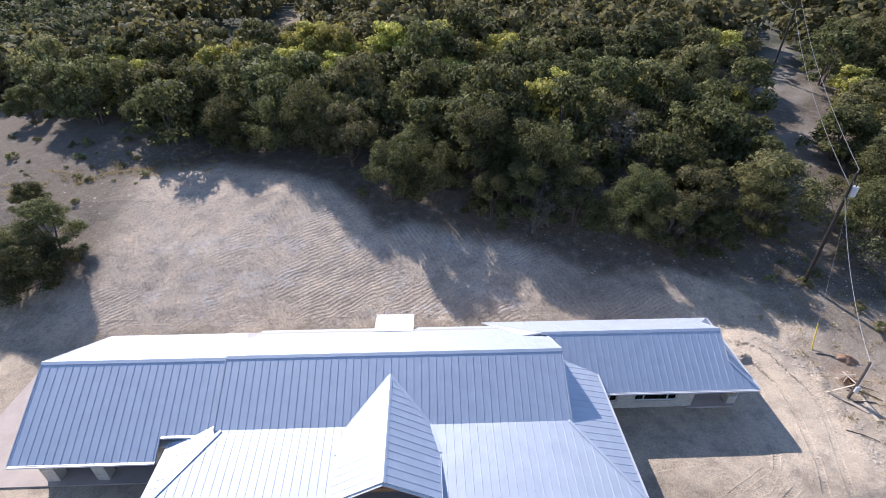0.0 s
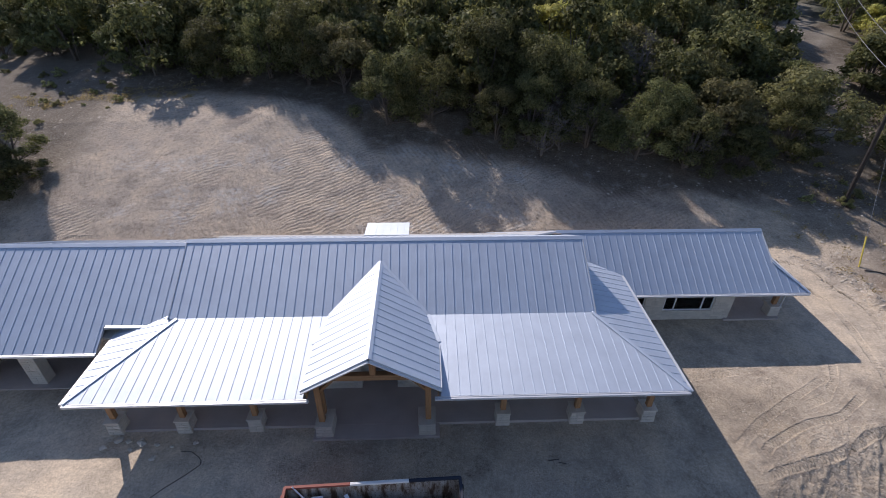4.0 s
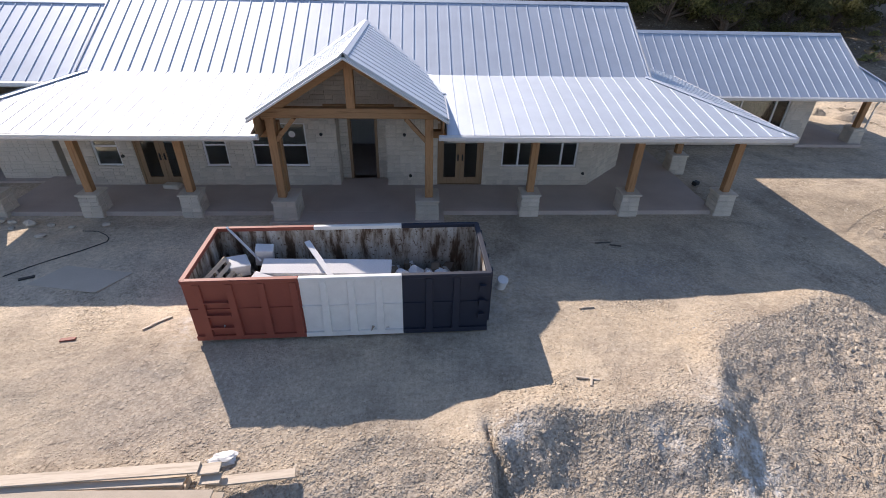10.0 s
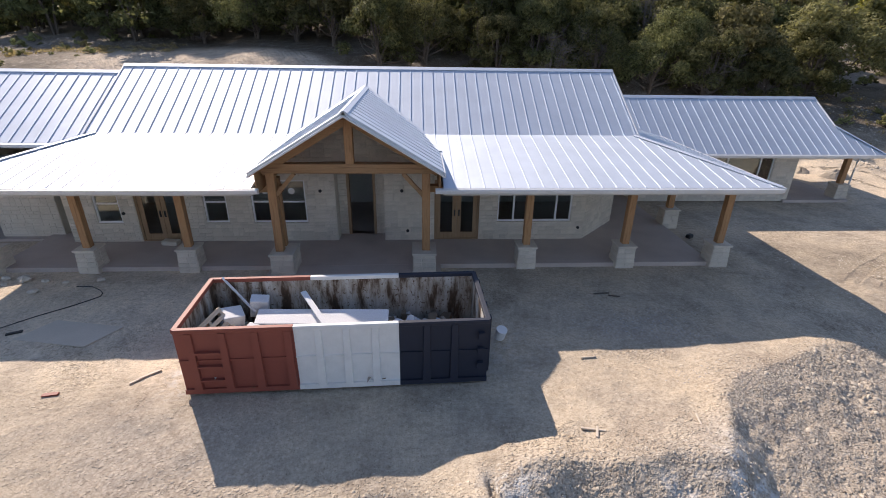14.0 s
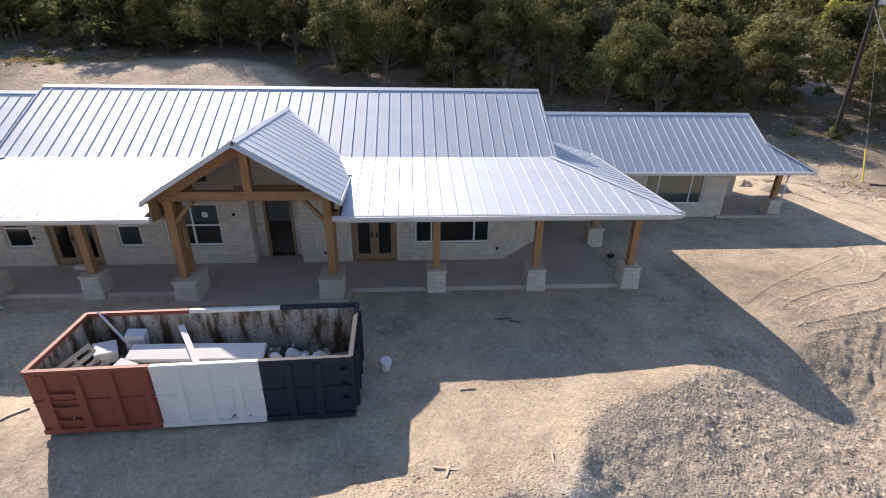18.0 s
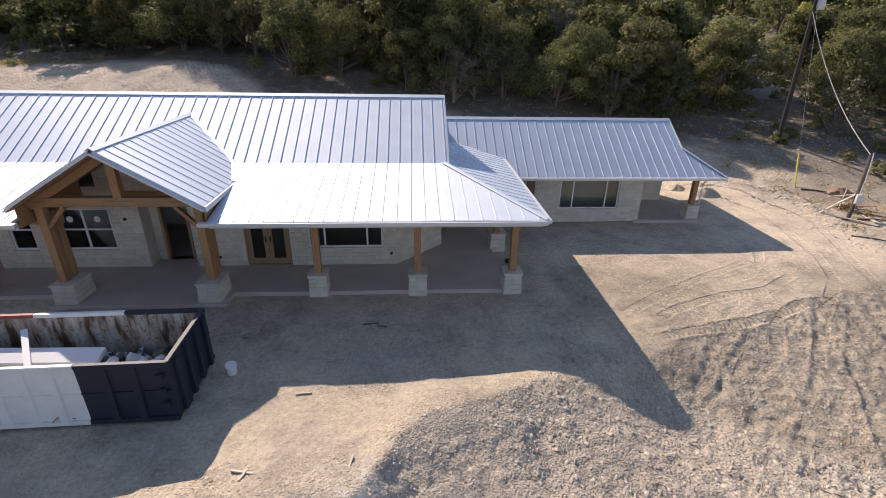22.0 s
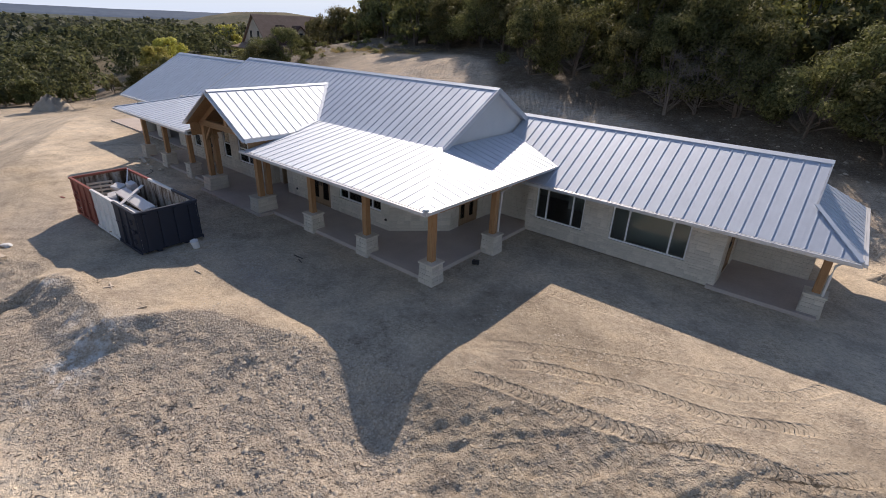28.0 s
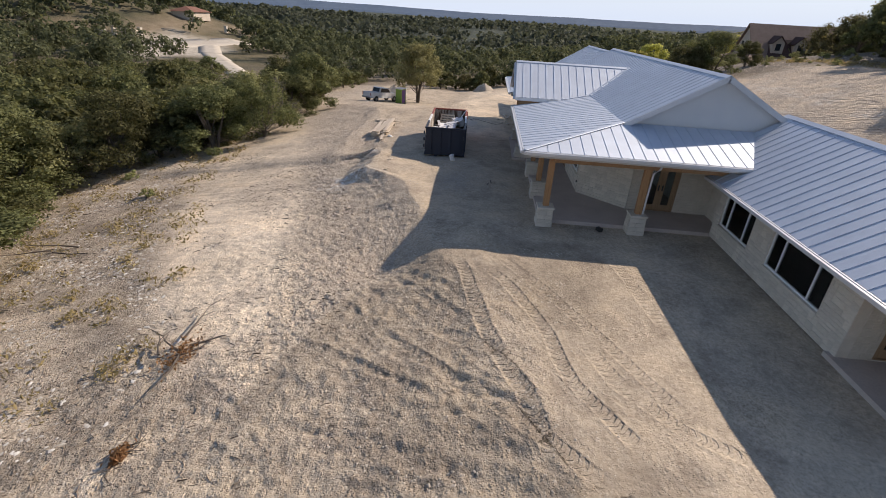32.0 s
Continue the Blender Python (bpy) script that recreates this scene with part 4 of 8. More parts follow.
def slope(pts, along, label=""):
    """One roof slope, as standing-seam panels that run up it; along: the direction of its eave."""
    P = [Vector(p) for p in pts]
    u = Vector(along).normalized()
    n = Vector((0, 0, 0))
    for i in range(len(P)):
        n += (P[i] - P[0]).cross(P[(i + 1) % len(P)] - P[0])
    n.normalize()
    if n.z < 0:
        n = -n
    v = n.cross(u)
    o = P[0]
    uv = [((p - o).dot(u), (p - o).dot(v)) for p in P]
    deck = bmesh.new()
    prism(deck, [p - n * 0.02 for p in P] if Vector(n).dot((P[1] - P[0]).cross(P[2] - P[1])) > 0 else [p - n * 0.02 for p in P][::-1], n, 0.10)
    plane = hpart("roof_slope", deck, M_TRIM, label)
    lo, hi = min(a for a, b in uv), max(a for a, b in uv)
    first = (Vector((0.05, PE_Y, 0)) - o).dot(u) % SEAM      # seams run through from slope to slope
    k = math.floor((lo - first) / SEAM)
    while first + k * SEAM < hi - 0.01:
        a, b = max(lo, first + k * SEAM), min(hi, first + (k + 1) * SEAM)
        strip = clip_half(clip_half(uv, a, True), b, False)
        k += 1
        if len(strip) < 3 or b - a < 0.02:
            continue
        bm = bmesh.new()
        area = sum(p[0] * q[1] - q[0] * p[1] for p, q in zip(strip, strip[1:] + strip[:1]))
        if area < 0:
            strip = strip[::-1]
        clean = [strip[0]]
        for p in strip[1:]:
            if abs(p[0] - clean[-1][0]) + abs(p[1] - clean[-1][1]) > 1e-4:
                clean.append(p)
        if len(clean) < 3:
            bm.free()
            continue
        W = lambda p, h: o + u * p[0] + v * p[1] + n * h
        prism(bm, [W(p, 0.0) for p in clean], n, 0.018)
        at_a = [p[1] for p in clean if abs(p[0] - a) < 1e-3]
        if len(at_a) >= 2 and max(at_a) - min(at_a) > 0.05 and a > lo + 1e-6:
            y0, y1 = min(at_a), max(at_a)
            w = 0.009
            q = [(a - w, y0), (a + w, y0), (a + w, y1), (a - w, y1)]
            vs = hexa(bm, [W(p, -0.004) for p in q] + [W(p, 0.018) for p in q])
        for k2 in (1 / 3, 2 / 3):
            c = a + SEAM * k2
            if c > b - 0.05:
                continue
            line = clip_half(clip_half(clean, c - 0.001, True), c + 0.001, False)
            if len(line) < 3:
                continue
            y0, y1 = min(p[1] for p in line) + 0.02, max(p[1] for p in line) - 0.02
            if y1 - y0 > 0.1:
                vs = [bm.verts.new(W(p, hh)) for p, hh in (((c - 0.026, y0), 0.0005), ((c + 0.026, y0), 0.0005), ((c + 0.026, y1), 0.0005), ((c - 0.026, y1), 0.0005), ((c, y0), 0.0010), ((c, y1), 0.0010))]
                bm.faces.new((vs[0], vs[4], vs[5], vs[3]))
                bm.faces.new((vs[4], vs[1], vs[2], vs[5]))
                bm.faces.new((vs[0], vs[1], vs[4]))
                bm.faces.new((vs[3], vs[5], vs[2]))
        bmesh.ops.recalc_face_normals(bm, faces=bm.faces)
        bmesh.ops.transform(bm, matrix=HOUSE_INV, verts=bm.verts)
        part("panel", bm, M_ROOF, plane)
    return plane


def cap(a, b, w=0.17, h=0.05, name="ridge_cap", material=None):
    bm = bmesh.new()
    beam(bm, a, b, w * 2, h)
    soften(bm, 0.015)
    hpart(name, bm, material or M_ROOF)


def ridge(a, b, pitch, w=0.17):
    """A bent sheet-metal cap that lies on both slopes of a level ridge."""
    a, b = Vector(a), Vector(b)
    side = (b - a).normalized().cross(Vector((0, 0, 1)))
    bm = bmesh.new()
    for sgn in (-1, 1):
        out = side * (sgn * w) - Vector((0, 0, pitch * w))
        lip = out * 0.02 - Vector((0, 0, 0.022))
        hexa(bm, [a - Vector((0, 0, 0.03)), b - Vector((0, 0, 0.03)), b + out + lip, a + out + lip, a, b, b + out, a + out])
    bmesh.ops.recalc_face_normals(bm, faces=bm.faces)
    hpart("ridge_cap", bm, M_ROOF)


def gutter(a, b, out):
    """Fascia board with a box gutter in front of it."""
    a, b, out = Vector(a), Vector(b), Vector(out)
    bm = bmesh.new()
    beam(bm, a + out * 0.03 - Vector((0, 0, 0.09)), b + out * 0.03 - Vector((0, 0, 0.09)), 0.05, 0.17)
    hpart("fascia", bm, M_TRIM)
    bm = bmesh.new()
    off = out * 0.105 - Vector((0, 0, 0.075))
    beam(bm, a + off, b + off, 0.10, 0.11)
    soften(bm, 0.012)
    hpart("gutter", bm, M_TRIM)


ZR, YR, S_MAIN = 6.10, 21.20, 0.576
YB, ZB = 17.5, 3.97                 # where the low porch slope meets the main slope
PE_Y, PE_Z = 13.2, 3.20             # porch eave
PX0, PX1 = -14.8, 11.3
GX, GY, GZ = -2.25, 13.25, 5.42     # entry gable
GE = 2.87
GEZ = 3.68
# main roof
slope([(-12.2, YB, ZB), (8.37, YB, ZB), (8.37, YR, ZR), (-12.2, YR, ZR)], (1, 0, 0), "steep standing-seam slope over the main body")
REAR_Y, REAR_Z = 27.0, 2.80
slope([(8.37, REAR_Y, REAR_Z), (-12.2, REAR_Y, REAR_Z), (-12.2, YR, ZR), (8.37, YR, ZR)], (-1, 0, 0), "rear slope in full sun")
ridge((-12.25, YR, ZR + 0.035), (8.42, YR, ZR + 0.035), S_MAIN)
# porch
yv = PE_Y + (GEZ - PE_Z) / ((ZB - PE_Z) / (YB - PE_Y))
dxv = (GZ - ZB) / ((GZ - GEZ) / GE)
slope([(PX0, PE_Y, PE_Z), (GX - GE, PE_Y, PE_Z), (GX - GE, yv, GEZ), (GX - dxv, YB, ZB), (-11.8, YB, ZB)], (1, 0, 0), "low porch slope")
slope([(GX + GE, PE_Y, PE_Z), (PX1, PE_Y, PE_Z), (8.2, YB, ZB), (GX + dxv, YB, ZB), (GX + GE, yv, GEZ)], (1, 0, 0), "low porch slope")
slope([(PX0, 17.75, PE_Z), (PX0, PE_Y, PE_Z), (-11.8, YB, ZB), (-11.8, 18.3, ZB)], (0, 1, 0), "hip end of the porch roof")
slope([(PX1, PE_Y, PE_Z), (PX1, 21.65, PE_Z), (8.2, 22.9, ZB), (8.2, YB, ZB)], (0, 1, 0), "side porch slope")
cap((PX1, PE_Y, PE_Z + 0.02), (8.2, YB, ZB + 0.03), 0.10, 0.035, "hip_cap")
cap((PX0, PE_Y, PE_Z + 0.02), (-11.8, YB, ZB + 0.03), 0.10, 0.035, "hip_cap")
gutter((PX0, PE_Y, PE_Z), (GX - GE + 0.25, PE_Y, PE_Z), (0, -1, 0))
gutter((GX + GE - 0.25, PE_Y, PE_Z), (PX1, PE_Y, PE_Z), (0, -1, 0))
gutter((PX1, PE_Y, PE_Z), (PX1, 21.6, PE_Z), (1, 0, 0))
gutter((PX0, PE_Y, PE_Z), (PX0, 17.5, PE_Z), (-1, 0, 0))
# entry gable
yb = YB + (GZ - ZB) / S_MAIN
for sgn in (-1, 1):
    slope([(GX, GY, GZ), (GX + sgn * GE, GY, GEZ), (GX + sgn * GE, yv, GEZ), (GX + sgn * dxv, YB, ZB), (GX, yb, GZ)], (0, 1, 0), "gable slope over the entry")
    bm = bmesh.new()
    beam(bm, (GX, GY - 0.02, GZ - 0.12), (GX + sgn * (GE + 0.02), GY - 0.02, GEZ - 0.12), 0.05, 0.22, (0, 1, 0.0001))
    hpart("rake_board", bm, M_TRIM)
    bm = bmesh.new()
    beam(bm, (GX + sgn * (GE + 0.03), GY, GEZ - 0.1), (GX + sgn * (GE + 0.03), yv, GEZ - 0.1), 0.05, 0.17)
    hpart("fascia", bm, M_TRIM)
    cap((GX + sgn * GE, yv, GEZ + 0.03), (GX + sgn * dxv, YB, ZB + 0.03), 0.09, 0.02, "valley_flashing")
    cap((GX + sgn * dxv, YB, ZB + 0.03), (GX, yb, GZ + 0.03), 0.09, 0.02, "valley_flashing")
ridge((GX, GY - 0.03, GZ + 0.035), (GX, yb, GZ + 0.035), (GZ - GEZ) / GE, 0.13)
# wing
WY, WZ, WE_Y, WE_Z = 24.15, 4.72, 20.6, 2.54
WS = (WZ - WE_Z) / (WY - WE_Y)
slope([(10.35, WE_Y, WE_Z), (22.05, WE_Y, WE_Z), (20.5, 22.24, 3.56), (20.5, WY, WZ), (8.2, WY, WZ), (8.2, 22.85, 3.92), (10.35, 21.9, 3.34)], (1, 0, 0), "front slope of the bedroom wing")
slope([(22.05, 27.7, WE_Z), (4.2, 27.7, WE_Z), (8.0, WY, WZ), (20.5, WY, WZ), (20.5, 26.06, 3.56)], (-1, 0, 0), "rear slope of the bedroom wing")
slope([(22.05, WE_Y, WE_Z), (22.05, 27.7, WE_Z), (20.5, 26.06, 3.56), (20.5, 22.24, 3.56)], (0, 1, 0), "skirt slope below the wing gable")
slope([(4.2, 27.7, WE_Z), (8.0, WY, WZ), (6.6, 24.2, 4.42)], (0.6, -0.8, 0.0), "small hip of the wing")
ridge((7.9, WY, WZ + 0.035), (20.55, WY, WZ + 0.035), WS)
cap((22.05, WE_Y, WE_Z + 0.02), (20.5, 22.24, 3.59), 0.09, 0.035, "hip_cap")
gutter((10.35, WE_Y, WE_Z), (22.05, WE_Y, WE_Z), (0, -1, 0))
gutter((22.05, WE_Y, WE_Z), (22.05, 27.7, WE_Z), (1, 0, 0))
# garage end
LY, LZ, LE_Y, LE_Z = 21.35, 5.82, 16.4, 2.90
slope([(-23.35, LE_Y, LE_Z), (-15.35, LE_Y, LE_Z), (-15.35, LY, LZ), (-23.35, LY, LZ)], (1, 0, 0), "front slope over the garage")
LS = (LZ - LE_Z) / (LY - LE_Y)
slope([(-15.35, 17.55, LE_Z + LS * 1.15), (-12.15, 17.55, LE_Z + LS * 1.15), (-12.15, LY, LZ), (-15.35, LY, LZ)], (1, 0, 0), "front slope over the garage")
slope([(-12.2, 27.0, 2.6), (-23.35, 27.0, 2.6), (-23.35, LY, LZ), (-12.2, LY, LZ)], (-1, 0, 0), "rear slope over the garage")
ridge((-23.4, LY, LZ + 0.035), (-12.2, LY, LZ + 0.035), LS)
gutter((-23.35, LE_Y, LE_Z), (-15.35, LE_Y, LE_Z), (0, -1, 0))
gutter((-15.3, 17.55, LE_Z + LS * 1.15), (-13.4, 17.55, LE_Z + LS * 1.15), (0, -1, 0))
slope([(-3.85, 28.3, 3.02), (-1.0, 28.3, 3.02), (-1.0, 26.0, 3.42), (-3.85, 26.0, 3.42)], (1, 0, 0), "small rear canopy slope")


# ---- walls ----
STONE_CELLS = []                    # laid at the end of the file


def wall(name, a, b, z0, z1, openings=(), thick=0.28, material=None, stones=True, label="", near=False):
    """A wall from a to b (plan), its outer face on that line, to the right of the way from a to b. openings: (u0, u1, z0, z1)."""
    a, b = Vector((*a, 0)), Vector((*b, 0))
    L = (b - a).length
    d = (b - a) / L
    n = Vector((d.y, -d.x, 0))
    us = sorted({0, L, *[o[i] for o in openings for i in (0, 1)]})
    zs = sorted({z0, z1, *[o[i] for o in openings for i in (2, 3)]})
    bm = bmesh.new()
    cell = lambda u, w: not any(o[0] < u < o[1] and o[2] < w < o[3] for o in openings)
    grid = {}

    def vert(u, w, dep):
        key = (round(u, 4), round(w, 4), dep)
        if key not in grid:
            grid[key] = bm.verts.new(a + d * u - n * (thick * dep) + Vector((0, 0, w)))
        return grid[key]
    zs = [w for w in zs if w >= z0]
    solid = {(i, k) for i in range(len(us) - 1) for k in range(len(zs) - 1) if cell((us[i] + us[i + 1]) / 2, (zs[k] + zs[k + 1]) / 2)}
    for i, k in solid:
        u0, u1, w0, w1 = us[i], us[i + 1], zs[k], zs[k + 1]
        bm.faces.new((vert(u0, w0, 0), vert(u1, w0, 0), vert(u1, w1, 0), vert(u0, w1, 0)))
        bm.faces.new((vert(u0, w1, 1), vert(u1, w1, 1), vert(u1, w0, 1), vert(u0, w0, 1)))
        for (di, dk, p, q) in ((-1, 0, (u0, w1), (u0, w0)), (1, 0, (u1, w0), (u1, w1)), (0, -1, (u0, w0), (u1, w0)), (0, 1, (u1, w1), (u0, w1))):
            if (i + di, k + dk) not in solid:
                bm.faces.new((vert(*q, 0), vert(*p, 0), vert(*p, 1), vert(*q, 1)))
    ob = hpart("wall", bm, material or M_MORTAR, label)
    if stones:
        STONE_CELLS.append((ob, a, d, n, L, z0, z1, tuple(openings), near, None))
    return ob, a, d, n


def window(w, u0, u1, z0, z1, mullions=(), rail=None, stickers=False, name="window"):
    """A white vinyl window set into a wall, as that wall function returned it."""
    ob, a, d, n = w
    P = lambda u, dep, z: (a + d * u - n * dep) + Vector((0, 0, z))
    fw = 0.06
    bm = bmesh.new()
    inner = []

    def bar(ua, ub, za, zb, d0=0.05, d1=0.13, into=None):
        hexa(into or bm, [P(ua, d0, za), P(ub, d0, za), P(ub, d1, za), P(ua, d1, za), P(ua, d0, zb), P(ub, d0, zb), P(ub, d1, zb), P(ua, d1, zb)])
    bar(u0, u1, z0, z0 + fw)
    bar(u0, u1, z1 - fw, z1)
    bar(u0, u0 + fw, z0 + fw, z1 - fw)
    bar(u1 - fw, u1, z0 + fw, z1 - fw)
    cuts = [u0 + fw]
    for m in mullions:
        inner.append(("mullion", bmesh.new()))
        bar(m - 0.035, m + 0.035, z0 + fw, z1 - fw, into=inner[-1][1])
        cuts += [m - 0.035, m + 0.035]
    cuts.append(u1 - fw)
    if rail:
        for ca, cb in zip(cuts[::2], cuts[1::2]):
            inner.append(("meeting_rail", bmesh.new()))
            bar(ca, cb, rail - 0.03, rail + 0.03, 0.06, 0.11, inner[-1][1])
    frame_ob = hpart(name, bm, M_FRAME, "white vinyl window")
    for kind, b2 in inner:
        hpart(kind, b2, M_FRAME, parent=frame_ob)
    bm = bmesh.new()
    bar2 = [P(u0 - 0.03, -0.05, z0 - 0.07), P(u1 + 0.03, -0.05, z0 - 0.07), P(u1 + 0.03, 0.12, z0 - 0.07), P(u0 - 0.03, 0.12, z0 - 0.07),
            P(u0 - 0.03, -0.05, z0 - 0.004), P(u1 + 0.03, -0.05, z0 - 0.004), P(u1 + 0.03, 0.12, z0 - 0.004), P(u0 - 0.03, 0.12, z0 - 0.004)]
    hexa(bm, bar2)
    hpart("sill", bm, M_STONE, parent=frame_ob)
    for ca, cb in zip(cuts[::2], cuts[1::2]):
        levels = [z0 + fw, z1 - fw] if not rail else [z0 + fw, rail - 0.03, rail + 0.03, z1 - fw]
        for za, zb in zip(levels[::2], levels[1::2]):
            bm = bmesh.new()
            hexa(bm, [P(ca, 0.08, za), P(cb, 0.08, za), P(cb, 0.09, za), P(ca, 0.09, za), P(ca, 0.08, zb), P(cb, 0.08, zb), P(cb, 0.09, zb), P(ca, 0.09, zb)])
            pane = hpart("pane", bm, M_GLASS, parent=frame_ob)
            pane.visible_shadow = False
            if stickers and rail and za > rail:
                bm = bmesh.new()
                c = P((ca + cb) / 2, 0.072, (za + zb) / 2)
                m = Matrix.Translation(c) @ Matrix.Rotation(math.atan2(d.y, d.x), 4, "Z") @ Matrix.Rotation(radians(90), 4, "X")
                bmesh.ops.create_cone(bm, cap_ends=True, segments=20, radius1=0.12, radius2=0.12, depth=0.004, matrix=m)
                hpart("sticker", bm, M_FRAME, "round white factory sticker", parent=frame_ob)
    return frame_ob


def glazed_door(w, u0, u1, z0, z1, leaves=2):
    """Timber doors with tall glass panels in a timber frame."""
    ob, a, d, n = w
    P = lambda u, dep, z: (a + d * u - n * dep) + Vector((0, 0, z))

    def bar(bm, ua, ub, za, zb, d0, d1):
        hexa(bm, [P(ua, d0, za), P(ub, d0, za), P(ub, d1, za), P(ua, d1, za), P(ua, d0, zb), P(ub, d0, zb), P(ub, d1, zb), P(ua, d1, zb)])
    bm = bmesh.new()
    bar(bm, u0, u0 + 0.07, z0, z1, 0.03, 0.20)
    bar(bm, u1 - 0.07, u1, z0, z1, 0.03, 0.20)
    bar(bm, u0 + 0.07, u1 - 0.07, z1 - 0.07, z1, 0.03, 0.20)
    bar(bm, u0 + 0.07, u1 - 0.07, z0, z0 + 0.03, 0.02, 0.22)
    fr = hpart("door_frame", bm, M_DOOR, "alder frame with a pair of glazed doors")
    step = (u1 - u0 - 0.14) / leaves
    for k in range(leaves):
        ua, ub = u0 + 0.075 + k * step, u0 + 0.065 + (k + 1) * step
        bm = bmesh.new()
        st = 0.16
        bar(bm, ua, ua + st, z0 + 0.035, z1 - 0.075, 0.08, 0.125)
        bar(bm, ub - st, ub, z0 + 0.035, z1 - 0.075, 0.08, 0.125)
        bar(bm, ua + st, ub - st, z0 + 0.035, z0 + 0.28, 0.08, 0.125)
        bar(bm, ua + st, ub - st, z1 - 0.24, z1 - 0.075, 0.08, 0.125)
        leaf_ob = hpart("door_leaf", bm, M_DOOR, parent=fr)
        bm = bmesh.new()
        bar(bm, ua + st, ub - st, z0 + 0.28, z1 - 0.24, 0.10, 0.108)
        pane = hpart("pane", bm, M_GLASS, parent=fr)
        pane.visible_shadow = False
        bm = bmesh.new()
        uh = ub - 0.08 if k == 0 else ua + 0.08
        beam(bm, P(uh, 0.055, z0 + 0.98), P(uh, 0.055, z0 + 1.16), 0.03, 0.05, n)
        bar(bm, uh - 0.03, uh + 0.03, z0 + 0.95, z0 + 1.2, 0.066, 0.08)
        hpart("door_handle", bm, M_BLACK, "black lever handle", parent=fr)
    return fr


FW = 16.45
SL = 0.12
X0F = -13.0
fx = lambda x: x - X0F
w_fw = wall("wall", (X0F, FW), (-3.2, FW), 0.0, 3.35, [(fx(-11.95), fx(-11.05), 0.86, 2.35), (fx(-10.5), fx(-8.72), SL, 2.52), (fx(-8.04), fx(-7.2), 0.86, 2.5), (fx(-6.3), fx(-4.3), 0.86, 2.5)], label="front wall of coursed pale limestone", near=True)
window(w_fw, fx(-11.95), fx(-11.05), 0.86, 2.35, rail=1.6)
glazed_door(w_fw, fx(-10.5), fx(-8.72), SL, 2.52)
window(w_fw, fx(-8.04), fx(-7.2), 0.86, 2.5, rail=1.66)
window(w_fw, fx(-6.3), fx(-4.3), 0.86, 2.5, mullions=[fx(-5.3)], rail=1.66, stickers=True)
w_e1 = wall("wall", (-1.43, FW), (6.3, FW), 0.0, 3.35, [(1.9, 3.62, SL, 2.52), (4.32, 7.2, 0.86, 2.3)], label="front wall of coursed pale limestone", near=True)
glazed_door(w_e1, 1.9, 3.62, SL, 2.52)
window(w_e1, 4.32, 7.2, 0.86, 2.3, mullions=[4.95, 6.6])
# entry recess
wall("wall", (-3.2, FW + 0.28), (-3.2, 17.1), 0.0, 3.35, stones=True, label="entry reveal")
wall("wall", (-1.43, 17.1), (-1.43, FW + 0.28), 0.0, 3.35, stones=True, label="entry reveal")
wall("wall", (-3.2, 17.1), (-1.43, 17.1), 0.0, 3.35, [(0.33, 1.42, SL, 2.75)], label="recessed entry wall", near=True)
bm = bmesh.new()
for x0, x1, z0, z1 in ((-2.87, -2.77, SL, 2.75), (-1.88, -1.78, SL, 2.75), (-2.77, -1.88, 2.65, 2.75)):
    box(bm, x0, x1, 17.06, 17.30, z0, z1)
hpart("entry_door_frame", bm, M_DOOR, "bare timber frame of the open entry")
# stone gable above the entry
bm = bmesh.new()
gw = 2.25
prism(bm, [(GX - gw, FW, 3.35), (GX + gw, FW, 3.35), (GX + gw, FW, 3.86), (GX, FW, 3.86 + gw * 0.606), (GX - gw, FW, 3.86)], (0, -1, 0), 0.25)
gable_wall = hpart("wall", bm, M_MORTAR, "stone gable above the entry")
STONE_CELLS.append((gable_wall, Vector((GX - gw, FW, 0)), Vector((1, 0, 0)), Vector((0, -1, 0)), 2 * gw, 3.35, 5.2, (), True, (gw, 3.86, 0.606)))
bm = bmesh.new()
box(bm, -3.2, -1.43, FW, FW + 0.25, 2.98, 3.349)
hpart("lintel", bm, M_STONE)
bm = bmesh.new()
box(bm, -3.57, -1.09, FW - 0.09, FW - 0.028, 2.90, 3.20)
soften(bm, 0.01)
hpart("lintel_beam", bm, M_WOODX, "dark stained timber lintel over the entry")
# angled bay and side door wall
wall("wall", (6.3, FW), (8.2, 18.4), 0.0, 3.45, label="angled wall of pale limestone", near=True)
w_sd = wall("wall", (8.15, 18.4), (8.15, 22.2), 0.0, 3.5, [(0.65, 2.1, SL, 2.5)], label="side porch wall")
glazed_door(w_sd, 0.65, 2.1, SL, 2.5)
wall("wall", (8.15, 22.0), (10.3, 22.0), 0.0, 3.2, label="side porch wall")
wall("wall", (10.3, 22.0), (10.3, 21.63), 0.0, 2.9, label="wing corner")
# wing
w_w = wall("wall", (10.3, 21.35), (18.45, 21.35), 0.0, 2.9, [(0.45, 2.74, 0.70, 2.38), (3.95, 6.96, 0.70, 2.38)], label="wing wall of pale limestone", near=True)
window(w_w, 0.45, 2.74, 0.70, 2.38, mullions=[0.98, 2.2])
window(w_w, 3.95, 6.96, 0.70, 2.38, mullions=[4.62, 6.3])
w_wd = wall("wall", (18.45, 21.63), (18.45, 24.5), 0.0, 2.9, [(0.62, 2.22, SL, 2.5)], label="side porch reveal")
glazed_door(w_wd, 0.62, 2.22, SL, 2.5)
wall("wall", (18.45, 24.5), (21.1, 24.5), 0.0, 3.0, label="porch back wall")
wall("wall", (21.1, 24.5), (21.1, 27.0), 0.0, 2.8, stones=False)
wall("wall", (21.1, 27.0), (-22.9, 26.4), 0.0, 2.75, stones=False, label="rear wall")
